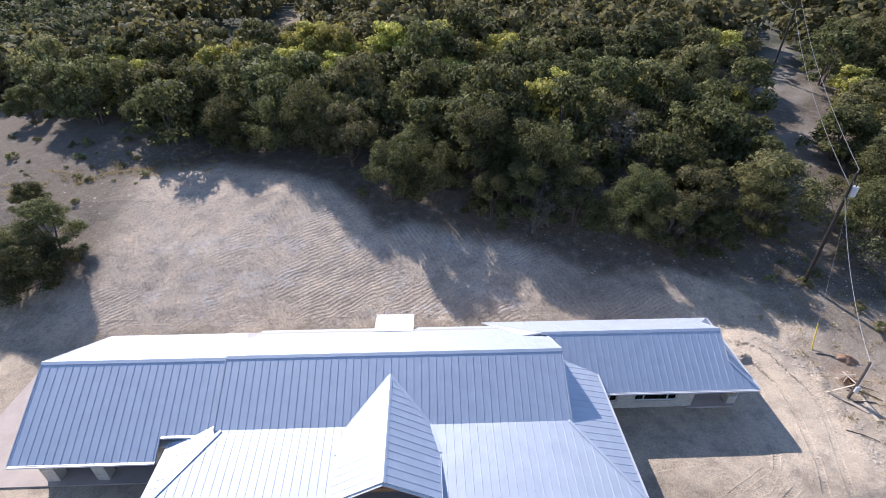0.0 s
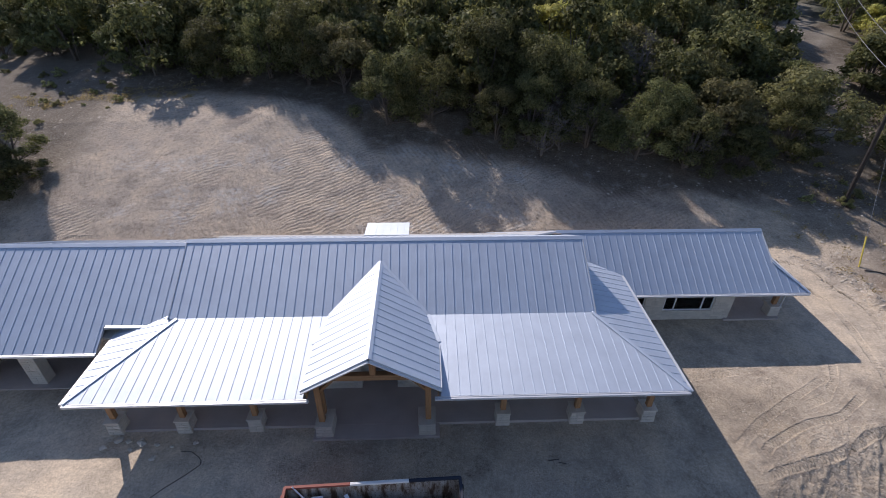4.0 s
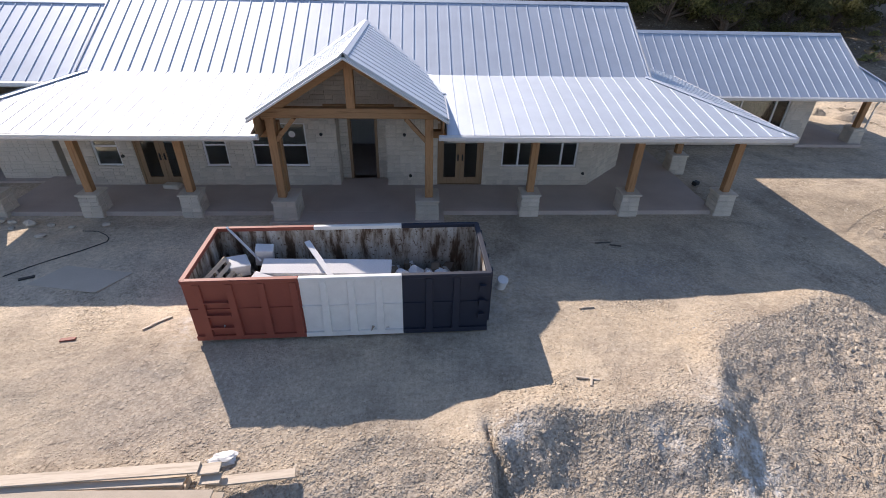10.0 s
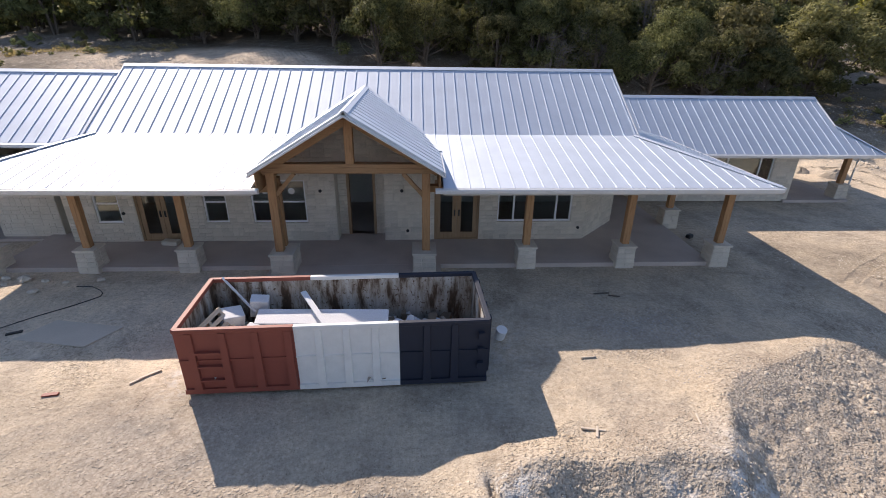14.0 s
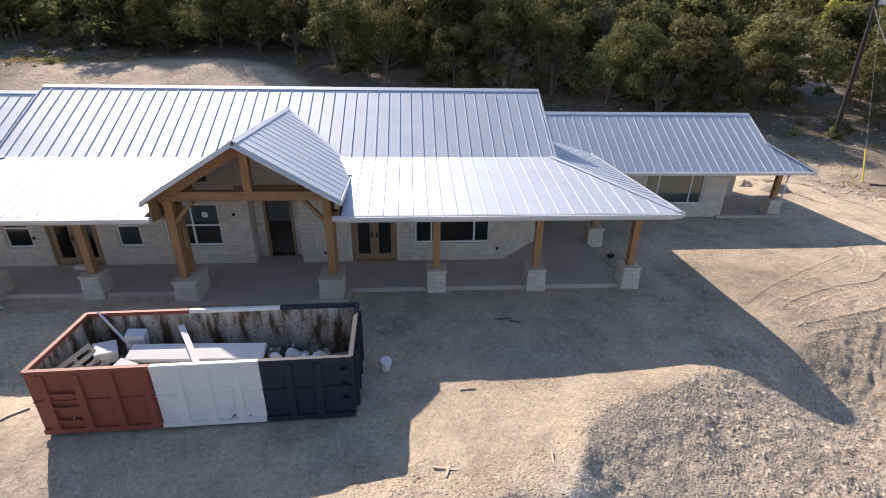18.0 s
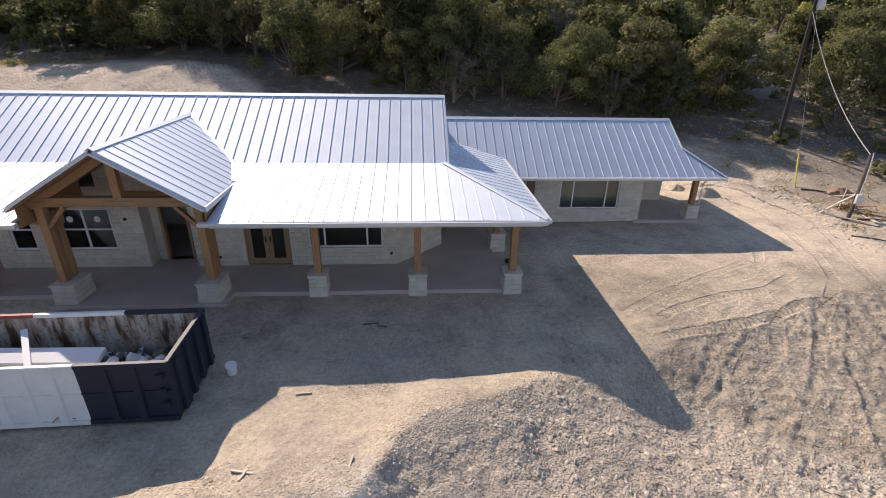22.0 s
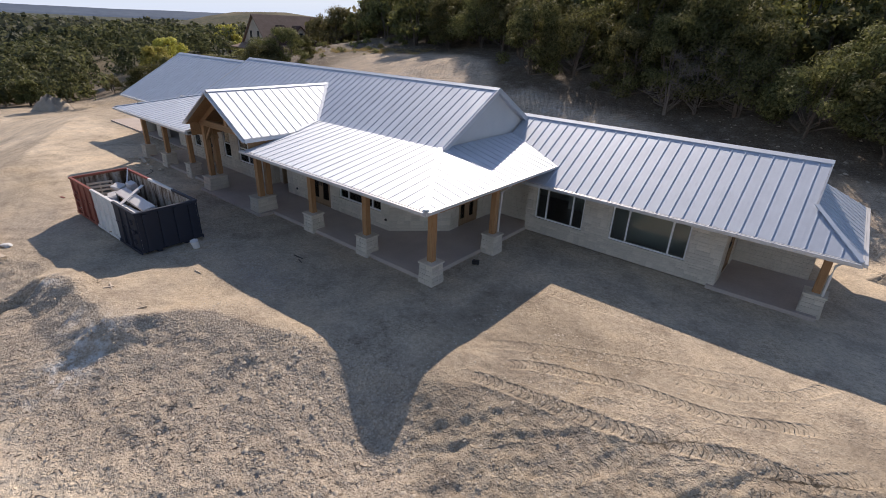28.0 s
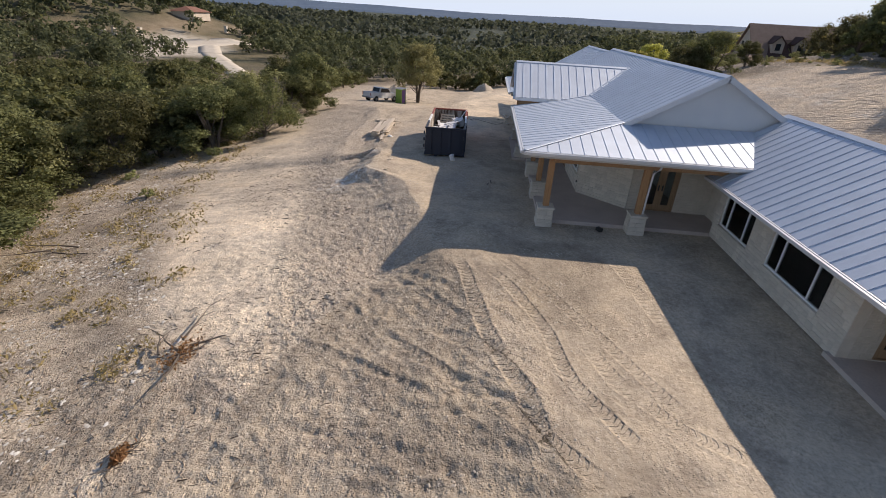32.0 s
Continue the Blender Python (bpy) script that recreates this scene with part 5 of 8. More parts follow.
wall("wall", (-22.9, 26.4), (-22.9, 17.2), 0.0, 3.0, stones=False, label="garage end wall")
# garage front
gx = lambda x: x + 22.9
wall("wall", (-22.9, 17.2), (-13.8, 17.2), 0.0, 3.1, [(gx(-22.1), gx(-19.95), -0.01, 2.45), (gx(-19.2), gx(-16.1), -0.01, 2.45)], thick=0.6, label="garage front with two open bays")
wall("wall", (-13.8, 17.8), (-13.8, 19.5), 0.0, 3.4, label="short side wall")
wall("wall", (-13.8, 19.5), (X0F, 19.5), 0.0, 3.4, stones=False)
wall("wall", (X0F, 19.5), (X0F, FW + 0.28), 0.0, 3.4, label="short side wall")
# gable ends in siding
for x, ya, yb2, zb, yr, zr in ((8.1, 17.6, 24.8, 3.55, YR, ZR - 0.12), (20.42, 22.2, 26.1, 3.3, WY, WZ - 0.12)):
    bm = bmesh.new()
    sl = (zr - zb) / max(yr - ya, yb2 - yr)
    pts = [(x, ya, zb), (x, yb2, zb), (x, yb2, zr - 0.58 * (yb2 - yr)), (x, yr, zr), (x, ya, zr - 0.58 * (yr - ya))]
    prism(bm, pts, (1, 0, 0), 0.2)
    hpart("gable_wall", bm, M_SIDING, "pale painted gable end above the lower roof")
bm = bmesh.new()
prism(bm, [(-22.9, 17.2, 2.9), (-22.9, 26.2, 2.9), (-22.9, 21.35, 5.68)][::-1], (-1, 0, 0), 0.2)
hpart("gable_wall", bm, M_SIDING)
for (a, b) in (((8.40, YR, ZR), (8.40, YB, ZB)), ((8.40, YR, ZR), (8.40, REAR_Y, REAR_Z)), ((20.53, WY, WZ), (20.53, 22.24, 3.56)), ((20.53, WY, WZ), (20.53, 26.06, 3.56)),
               ((-23.38, LY, LZ), (-23.38, LE_Y, LE_Z)), ((-23.38, LY, LZ), (-23.38, 27.0, 2.6)), ((-12.23, YR, ZR), (-12.23, YB, ZB)), ((-12.23, YR, ZR), (-12.23, REAR_Y, REAR_Z))):
    bm = bmesh.new()
    beam(bm, Vector(a) - Vector((0, 0, 0.09)), Vector(b) - Vector((0, 0, 0.09)), 0.05, 0.2)
    hpart("rake_board", bm, M_TRIM)
# slabs, inner floor, ceilings
bm = bmesh.new()
box(bm, -14.3, 10.35, 14.25, 22.3, -0.25, SL)
soften(bm, 0.01)
hpart("porch_slab", bm, M_CONC, "bare concrete porch slab")
bm = bmesh.new()
box(bm, -5.15, 0.62, 13.48, 14.247, -0.25, SL - 0.004)
soften(bm, 0.01)
hpart("entry_slab", bm, M_CONC, "bare concrete landing before the entry")
bm = bmesh.new()
box(bm, 18.2, 21.6, 21.2, 24.6, -0.25, SL - 0.02)
hpart("side_slab", bm, M_CONC)
bm = bmesh.new()
prism(bm, [(-29.2, 16.9, 0.05), (-14.4, 16.9, 0.05), (-14.4, 26.2, 0.05), (-29.2, 26.2, 0.05)], (0, 0, 1), 0.25)
hpart("garage_apron", bm, M_CONC, "pale concrete apron")
bm = bmesh.new()
box(bm, -13.0, 18.15, 22.3, 26.3, -0.2, SL - 0.01)
hpart("inner_floor", bm, M_CONC)
bm = bmesh.new()
box(bm, PX0 + 0.1, GX - GE, PE_Y + 0.1, FW + 0.2, 2.93, 2.98)
hpart("porch_ceiling", bm, M_CEIL)
bm = bmesh.new()
box(bm, GX + GE, PX1 - 0.1, PE_Y + 0.1, FW + 0.2, 2.93, 2.98)
hpart("porch_ceiling", bm, M_CEIL)
bm = bmesh.new()
box(bm, 6.3, PX1 - 0.1, FW + 0.2, 21.4, 2.93, 2.98)
hpart("porch_ceiling", bm, M_CEIL)
bm = bmesh.new()
box(bm, X0F, 8.0, FW + 0.3, 26.2, 3.3, 3.36)
box(bm, 10.3, 21.0, 21.65, 26.6, 2.75, 2.8)
hpart("ceiling", bm, M_CEIL)
bm = bmesh.new()
box(bm, X0F + 0.3, 8.0, 21.0, 21.15, 0.1, 3.3)
box(bm, 10.6, 13.4, 25.2, 25.3, 0.1, 2.74)
# pale wall added close behind the wing window to brighten the room
box(bm, 13.4, 13.5, 22.9, 25.3, 0.1, 2.74)
box(bm, 13.5, 18.1, 22.9, 23.0, 0.1, 2.74)
hpart("inner_wall", bm, M_CEIL)
for (a, b, out) in (((PX0 + 0.4, 14.45), (GX - GE + 0.6, 14.45), 0), ((GX + GE - 0.6, 14.45), (PX1 - 0.55, 14.45), 0), ((PX1 - 0.55, 14.45), (PX1 - 0.55, 21.3), 1)):
    bm = bmesh.new()
    beam(bm, (*a, 2.82), (*b, 2.82), 0.25, 0.22)
    hpart("header_beam", bm, M_WOODX)

# ---- piers and posts ----
PIERS = []


def pier(x, y, w, dpt, h=0.74, z0=-0.15):
    bm = bmesh.new()
    hw, hd = w / 2, dpt / 2
    t = 0.9
    hexa(bm, [(x - hw, y - hd, z0), (x + hw, y - hd, z0), (x + hw, y + hd, z0), (x - hw, y + hd, z0),
              (x - hw * t, y - hd * t, h), (x + hw * t, y - hd * t, h), (x + hw * t, y + hd * t, h), (x - hw * t, y + hd * t, h)])
    pr = hpart("pier", bm, M_MORTAR, "tapered limestone pier")
    bm = bmesh.new()
    box(bm, x - hw * t - 0.05, x + hw * t + 0.05, y - hd * t - 0.05, y + hd * t + 0.05, h, h + 0.07)
    soften(bm, 0.012)
    hpart("cap_stone", bm, M_STONE, parent=pr)
    PIERS.append((pr, x, y, hw, hd, t, h))
    return h + 0.07


def post(x, y, z0, z1, w=0.24):
    bm = bmesh.new()
    box(bm, x - w / 2, x + w / 2, y - w / 2, y + w / 2, z0, z1)
    soften(bm, 0.012)
    hpart("post", bm, M_WOOD, "square stained cedar post")


for x in (-14.2, -11.1, -7.85, 3.6, 7.12, 10.55):
    zt = pier(x, 14.42, 0.66, 0.66)
    post(x, 14.42, zt, 2.72)
zt = pier(10.62, 18.15, 0.66, 0.66)
post(10.62, 18.15, zt, 2.72)
zt = pier(21.35, 21.75, 0.66, 0.66)
post(21.35, 21.75, zt, 2.5)
for x, s in ((-4.72, 1), (0.10, -1)):
    zt = pier(x - 0.06 if s < 0 else x + 0.10, 14.12, 0.78, 1.04)
    post(x, 14.02, zt, 3.45, 0.26)
    post(x, 14.46, zt, 3.2, 0.24)
    bm = bmesh.new()
    beam(bm, (x + s * 0.1, 14.02, 2.72), (x + s * 0.72, 14.02, 3.42), 0.12, 0.14, (0, 1, 0))
    hpart("knee_brace", bm, M_WOODX)
# gable truss
bm = bmesh.new()
box(bm, -4.98, 0.36, 13.89, 14.15, 3.45, 3.75)
soften(bm, 0.012)
hpart("tie_beam", bm, M_WOODX, "stained cedar tie beam")
bm = bmesh.new()
box(bm, GX - 0.13, GX + 0.13, 13.90, 14.14, 3.75, 5.1)
soften(bm, 0.01)
hpart("king_post", bm, M_WOOD)
for s in (-1, 1):
    bm = bmesh.new()
    beam(bm, (GX, 14.02, GZ - 0.32), (GX + s * 2.72, 14.02, GEZ - 0.20), 0.24, 0.24, (0, 1, 0.0001))
    hpart("rafter", bm, M_WOODX)
    bm = bmesh.new()
    pts = [(GX, 13.3, GZ - 0.16), (GX + s * GE, 13.3, GEZ - 0.16), (GX + s * GE, FW, GEZ - 0.16), (GX, FW, GZ - 0.16)]
    prism(bm, pts if s > 0 else pts[::-1], (0, 0, 1), 0.02)
    hpart("gable_soffit", bm, M_WOODX)
# boards that close the sides of the entry roof above the porch ceiling
for s in (-1, 1):
    bm = bmesh.new()
    box(bm, GX + s * (GE - 0.10) - 0.02, GX + s * (GE - 0.10) + 0.02, 13.45, FW - 0.03, 2.94, GEZ - 0.12)
    hpart("side_board", bm, M_WOODX)
# downspouts
for x, y, zt in ((11.0, 18.45, 2.95), (21.75, 21.55, 2.35)):
    bm = bmesh.new()
    tube(bm, [(x + 0.15, y, zt), (x + 0.05, y, zt - 0.15), (x - 0.2, y - 0.12, zt - 0.4), (x - 0.22, y - 0.14, 1.6), (x - 0.22, y - 0.14, 0.86)], [0.04] * 5, 8)
    hpart("downspout", bm, M_TRIM, "white metal downspout")


# ---- roll-off dumpster ----
def worn_paint(name, c, rust=(0.16, 0.07, 0.035), amount=0.62):
    m, nt, b = mat_new(name, c, 0.6, 0.0)
    v = coords(nt)
    n1 = noise_tex(nt, v, 2.2, 6, 0.7)
    n2 = noise_tex(nt, v, 18, 4, 0.7)
    base = mix(nt, 0.35, c, ramp(nt, n1, [(0.3, tuple(x * 0.72 for x in c)), (0.7, tuple(min(1, x * 1.1) for x in c))]))
    mask = ramp(nt, mix(nt, 0.5, n1, n2), [(amount - 0.03, (0, 0, 0)), (amount + 0.03, (1, 1, 1))])
    nt.links.new(mix(nt, mask, base, rust), b.inputs["Base Color"])
    bump(nt, b, n2, 0.15, 0.01)
    return m


M_RED = worn_paint("worn_red_paint", (0.265, 0.068, 0.045))
M_WHITE = worn_paint("worn_white_paint", (0.78, 0.775, 0.75), (0.25, 0.17, 0.12), 0.70)
M_NAVY = worn_paint("worn_navy_paint", (0.014, 0.020, 0.038), (0.06, 0.045, 0.035), 0.64)
def streaky(name):
    m, nt, b = mat_new(name, (0.4, 0.38, 0.35), 0.7)
    v = coords(nt)
    mp = nt.nodes.new("ShaderNodeMapping")
    mp.inputs["Scale"].default_value = (2.2, 2.2, 0.5)
    nt.links.new(v, mp.inputs["Vector"])
    n1 = noise_tex(nt, mp.outputs[0], 1.4, 6, 0.65)
    n2 = noise_tex(nt, v, 12, 5, 0.7)
    col = ramp(nt, n1, [(0.38, (0.50, 0.49, 0.46)), (0.50, (0.33, 0.29, 0.24)), (0.58, (0.085, 0.050, 0.028)), (0.70, (0.035, 0.022, 0.014))])
    spots = ramp(nt, n2, [(0.56, (0, 0, 0)), (0.64, (1, 1, 1))])
    nt.links.new(mix(nt, spots, col, (0.11, 0.065, 0.04)), b.inputs["Base Color"])
    bump(nt, b, n2, 0.2, 0.01)
    return m


M_INSIDE = streaky("scraped_rusty_steel")
M_INSIDE_D = worn_paint("rusty_steel_floor", (0.10, 0.065, 0.045), (0.05, 0.03, 0.02), 0.5)
M_FOAM = mottled("white_wrapped_trim", (0.74, 0.75, 0.77), (0.80, 0.80, 0.80), 2, 0.6, 0, 30, 0.05)

DL, DW, DH = 6.72, 2.32, 1.74
DUMP = pose(-5.33, 7.98, 0.0, 0, 0, 1.9)
dumpster = empty("dumpster", label="open-top roll-off dumpster painted red, white and navy, rusty inside", category="dumpster")
dumpster.matrix_world = DUMP


def dpart(name, bm, material, label="", parent=None):
    return part(name, bm, material, parent or dumpster, label)


SECT = [(0.0, 2.47, M_RED, "red"), (2.47, 4.72, M_WHITE, "white"), (4.72, DL, M_NAVY, "navy")]
bm = bmesh.new()
box(bm, 0.02, DL - 0.02, 0.02, DW - 0.02, 0.12, 0.2)
dpart("floor_plate", bm, M_INSIDE_D)
for y in (0.55, 1.6):
    bm = bmesh.new()
    box(bm, 0.0, DL, y, y + 0.16, 0.0, 0.12)
    dpart("skid_rail", bm, M_NAVY)
for x0, x1, m, nm in SECT:
    for side in (0, 1):
        yo, yi = (0.0, 0.05) if side == 0 else (DW, DW - 0.05)
        ylo, yhi = min(yo, yi), max(yo, yi)
        bm = bmesh.new()
        box(bm, x0, x1, ylo, yhi, 0.12, DH - 0.10)
        dpart("side_panel", bm, m, nm + " painted side")
        bm = bmesh.new()
        box(bm, x0, x1, ylo - 0.035, yhi + 0.035, DH - 0.10, DH)
        soften(bm, 0.012)
        dpart("top_rail", bm, m)
        bm = bmesh.new()
        yy = yi + (0.006 if side == 0 else -0.006)
        box(bm, x0, x1, min(yi, yy), max(yi, yy), 0.2, DH - 0.1)
        dpart("inner_face", bm, M_INSIDE, "scraped and rusty inner face")
        bm = bmesh.new()
        s = -1 if side == 0 else 1
        y0, y1 = sorted((yo, yo + s * 0.055))
        box(bm, x0, x1, y0, y1, 0.08, 0.2)
        dpart("bottom_rail", bm, m)
        xs = {"red": (0.30, 0.98, 1.66, 2.34), "white": (2.98, 3.58, 4.20), "navy": (5.33, 5.95)}[nm]
        for x in xs:
            bm = bmesh.new()
            y0, y1 = sorted((yo, yo + s * 0.085))
            t = 0.045
            if side == 0:
                hexa(bm, [(x - 0.085, y0, 0.2), (x + 0.085, y0, 0.2), (x + 0.1, y1, 0.2), (x - 0.1, y1, 0.2), (x - 0.065, y0 + t, DH - 0.1), (x + 0.065, y0 + t, DH - 0.1), (x + 0.08, y1, DH - 0.1), (x - 0.08, y1, DH - 0.1)])
            else:
                box(bm, x - 0.09, x + 0.09, y0, y1, 0.2, DH - 0.1)
            dpart("rib", bm, m)
        bm = bmesh.new()
        y0, y1 = sorted((yo, yo + s * 0.03))
        box(bm, x0, x1, y0, y1, 0.93, 0.965)
        dpart("weld_band", bm, m)
for x0, x1, m, nm in ((0.0, 0.05, M_RED, "red"), (DL - 0.05, DL, M_NAVY, "navy")):
    bm = bmesh.new()
    box(bm, x0, x1, 0.05, DW - 0.05, 0.12, DH - 0.1)
    dpart("end_panel", bm, m, nm + " end")
    bm = bmesh.new()
    box(bm, x0 - 0.035, x1 + 0.035, 0.0, DW, DH - 0.10, DH + 0.002)
    soften(bm, 0.012)
    dpart("top_rail", bm, m)
    xi = (x1, x1 + 0.006) if x0 == 0 else (x0 - 0.006, x0)
    bm = bmesh.new()
    box(bm, xi[0], xi[1], 0.06, DW - 0.06, 0.2, DH - 0.1)
    dpart("inner_face", bm, M_INSIDE)
    for y in (0.3, 0.87, 1.44, 2.0):
        bm = bmesh.new()
        xa, xb = (x0 - 0.09, x0) if x0 == 0 else (x1, x1 + 0.09)
        box(bm, xa, xb, y - 0.07, y + 0.07, 0.15, DH - 0.1)
        dpart("rib", bm, m)
for k in range(3):
    bm = bmesh.new()
    box(bm, 0.38, 0.90, -0.085, 0.0, 0.42 + 0.36 * k, 0.46 + 0.36 * k)
    dpart("rung", bm, M_RED)
for z in (0.5, 0.9, 1.3):
    bm = bmesh.new()
    box(bm, DL - 0.25, DL - 0.12, -0.13, -0.05, z, z + 0.16)
    dpart("door_hinge", bm, M_NAVY)


def in_dump(name, bm, material, m, label, category):
    ob = part(name, bm, material, None)
    ob.matrix_world = DUMP @ m
    return tagged(ob, label, category)


random.seed(11)
for (x, y, z, L, w, h, rz, rx, ry) in ((2.85, 1.42, 1.02, 3.2, 0.48, 0.13, -2, 16, 1), (2.45, 0.80, 0.80, 3.3, 0.55, 0.12, 3, -6, 0), (3.1, 0.40, 0.74, 2.4, 0.34, 0.10, 6, 10, 2), (1.5, 0.45, 0.98, 1.1, 0.16, 0.07, 8, 12, 6)):
    bm = bmesh.new()
    box(bm, -L / 2, L / 2, -w / 2, w / 2, -h / 2, h / 2)
    soften(bm, 0.01)
    in_dump("trim_box", bm, M_FOAM, pose(x, y, z, rx, ry, rz), "long white carton thrown on the debris", "carton")
bm = bmesh.new()
beam(bm, (2.3, 2.05, 1.42), (3.25, 0.55, 0.98), 0.14, 0.04)
in_dump("trim_board", bm, M_FOAM, Matrix(), "white trim board leaning on the debris", "board")
bm = bmesh.new()
beam(bm, (0.30, 2.28, DH + 0.02), (1.15, 1.75, 1.05), 0.05, 0.04)
in_dump("plastic_strip", bm, M_FOAM, Matrix(), "thin white strip leaning over the rim", "strip")
for (x, y, z, a, b, c, rz) in ((0.62, 1.62, 1.0, 0.5, 0.45, 0.35, 30), (1.2, 2.0, 1.08, 0.44, 0.3, 0.52, 8), (1.3, 1.1, 0.85, 0.5, 0.35, 0.3, -20)):
    bm = bmesh.new()
    box(bm, -a / 2, a / 2, -b / 2, b / 2, -c / 2, c / 2)
    soften(bm, 0.015)
    in_dump("carton", bm, M_FOAM, pose(x, y, z, 12, 8, rz), "dented pale carton among debris", "carton")
for (x, y, z, rx, ry, rz) in ((4.72, 1.25, 0.86, 70, 10, 20), (5.25, 0.72, 0.84, 75, 0, 100), (5.85, 0.85, 0.9, 30, 20, 40), (5.1, 1.55, 0.72, 50, 0, -60)):
    bm = bmesh.new()
    bmesh.ops.create_cone(bm, cap_ends=True, segments=18, radius1=0.13, radius2=0.145, depth=0.36)
    soften(bm, 0.01)
    in_dump("bucket", bm, M_FOAM, pose(x, y, z, rx, ry, rz), "empty white plastic bucket among debris", "bucket")
for k, (x, y, z, s) in enumerate(((4.9, 0.85, 0.76, 0.26), (5.4, 1.3, 0.72, 0.22), (4.5, 0.6, 0.74, 0.2), (5.7, 1.5, 0.62, 0.24))):
    bm = bmesh.new()
    bmesh.ops.create_icosphere(bm, subdivisions=3, radius=s)
    for v in bm.verts:
        v.co *= 1 + 0.5 * noise.noise(v.co * 5 + Vector((k * 3, 0, 0)))
        v.co.z *= 0.7
    in_dump("plastic_bag", bm, M_FOAM, pose(x, y, z, 0, 0, 40 * k), "crumpled pale plastic bag among debris", "bag")
pal = empty("pallet", label="weathered timber pallet leaning in the dumpster", category="pallet")
pal.matrix_world = DUMP @ pose(0.55, 0.95, 0.95, 58, 0, 78)
for k in range(6):
    bm = bmesh.new()
    box(bm, -0.5, 0.5, -0.5 + k * 0.18, -0.4 + k * 0.18, 0, 0.02)
    part("slat", bm, M_BOARD, pal)
for k in range(3):
    bm = bmesh.new()
    box(bm, -0.5 + k * 0.46, -0.42 + k * 0.46, -0.5, 0.5, -0.09, 0)
    part("stringer", bm, M_BOARD, pal)
M_DEBRIS, _nt, _b = mat_new("mixed_rubble", (0.3, 0.27, 0.24), 0.9)
_g = _nt.nodes.new("ShaderNodeNewGeometry")
_nt.links.new(ramp(_nt, _g.outputs["Random Per Island"], [(0.0, (0.10, 0.075, 0.055)), (0.35, (0.22, 0.17, 0.12)), (0.55, (0.33, 0.25, 0.17)), (0.75, (0.42, 0.39, 0.36)), (0.9, (0.66, 0.66, 0.66)), (1.0, (0.10, 0.26, 0.25))]), _b.inputs["Base Color"])


def rubble(name, n, x0, x1, y0, y1, z, size, label):
    rs = np.random.RandomState(5)
    V, F = [], []
    for k in range(n):
        c = np.array([rs.uniform(x0, x1), rs.uniform(y0, y1), z + rs.uniform(0, size)])
        plank = rs.rand() < 0.55
        s = size * (np.array([rs.uniform(0.7, 2.3), rs.uniform(0.15, 0.45), rs.uniform(0.04, 0.14)]) if plank else rs.uniform(0.25, 0.75, 3))
        q = rs.randn(8, 3) * 0.12
        base = np.array([(-1, -1, -1), (1, -1, -1), (1, 1, -1), (-1, 1, -1), (-1, -1, 1), (1, -1, 1), (1, 1, 1), (-1, 1, 1)]) * 0.5
        a = rs.uniform(0, 6.3)
        R = np.array([[math.cos(a), -math.sin(a), 0], [math.sin(a), math.cos(a), 0], [0, 0, 1]])
        tip = rs.uniform(-0.35, 0.35)
        R = R @ np.array([[math.cos(tip), 0, math.sin(tip)], [0, 1, 0], [-math.sin(tip), 0, math.cos(tip)]])
        c[0] = min(max(c[0], x0 + 0.45 * s[0]), x1 - 0.45 * s[0])
        c[1] = min(max(c[1], y0 + 0.45 * s[0] * abs(math.sin(a))), y1 - 0.45 * s[0] * abs(math.sin(a)))
        i = len(V)
        V += [tuple(c + R @ ((b + e) * s)) for b, e in zip(base, q)]
        F += [tuple(i + j for j in f) for f in ((3, 2, 1, 0), (4, 5, 6, 7), (0, 1, 5, 4), (1, 2, 6, 5), (2, 3, 7, 6), (3, 0, 4, 7))]
    me = bpy.data.meshes.new(name)
    me.from_pydata(V, [], F)
    me.materials.append(M_DEBRIS)
    ob = new(name, me)
    ob.matrix_world = DUMP
    return tagged(ob, label, "debris", kind="stuff")


rubble("debris", 620, 0.25, 6.35, 0.2, 2.1, 0.2, 0.42, "loose building debris covering the dumpster floor")


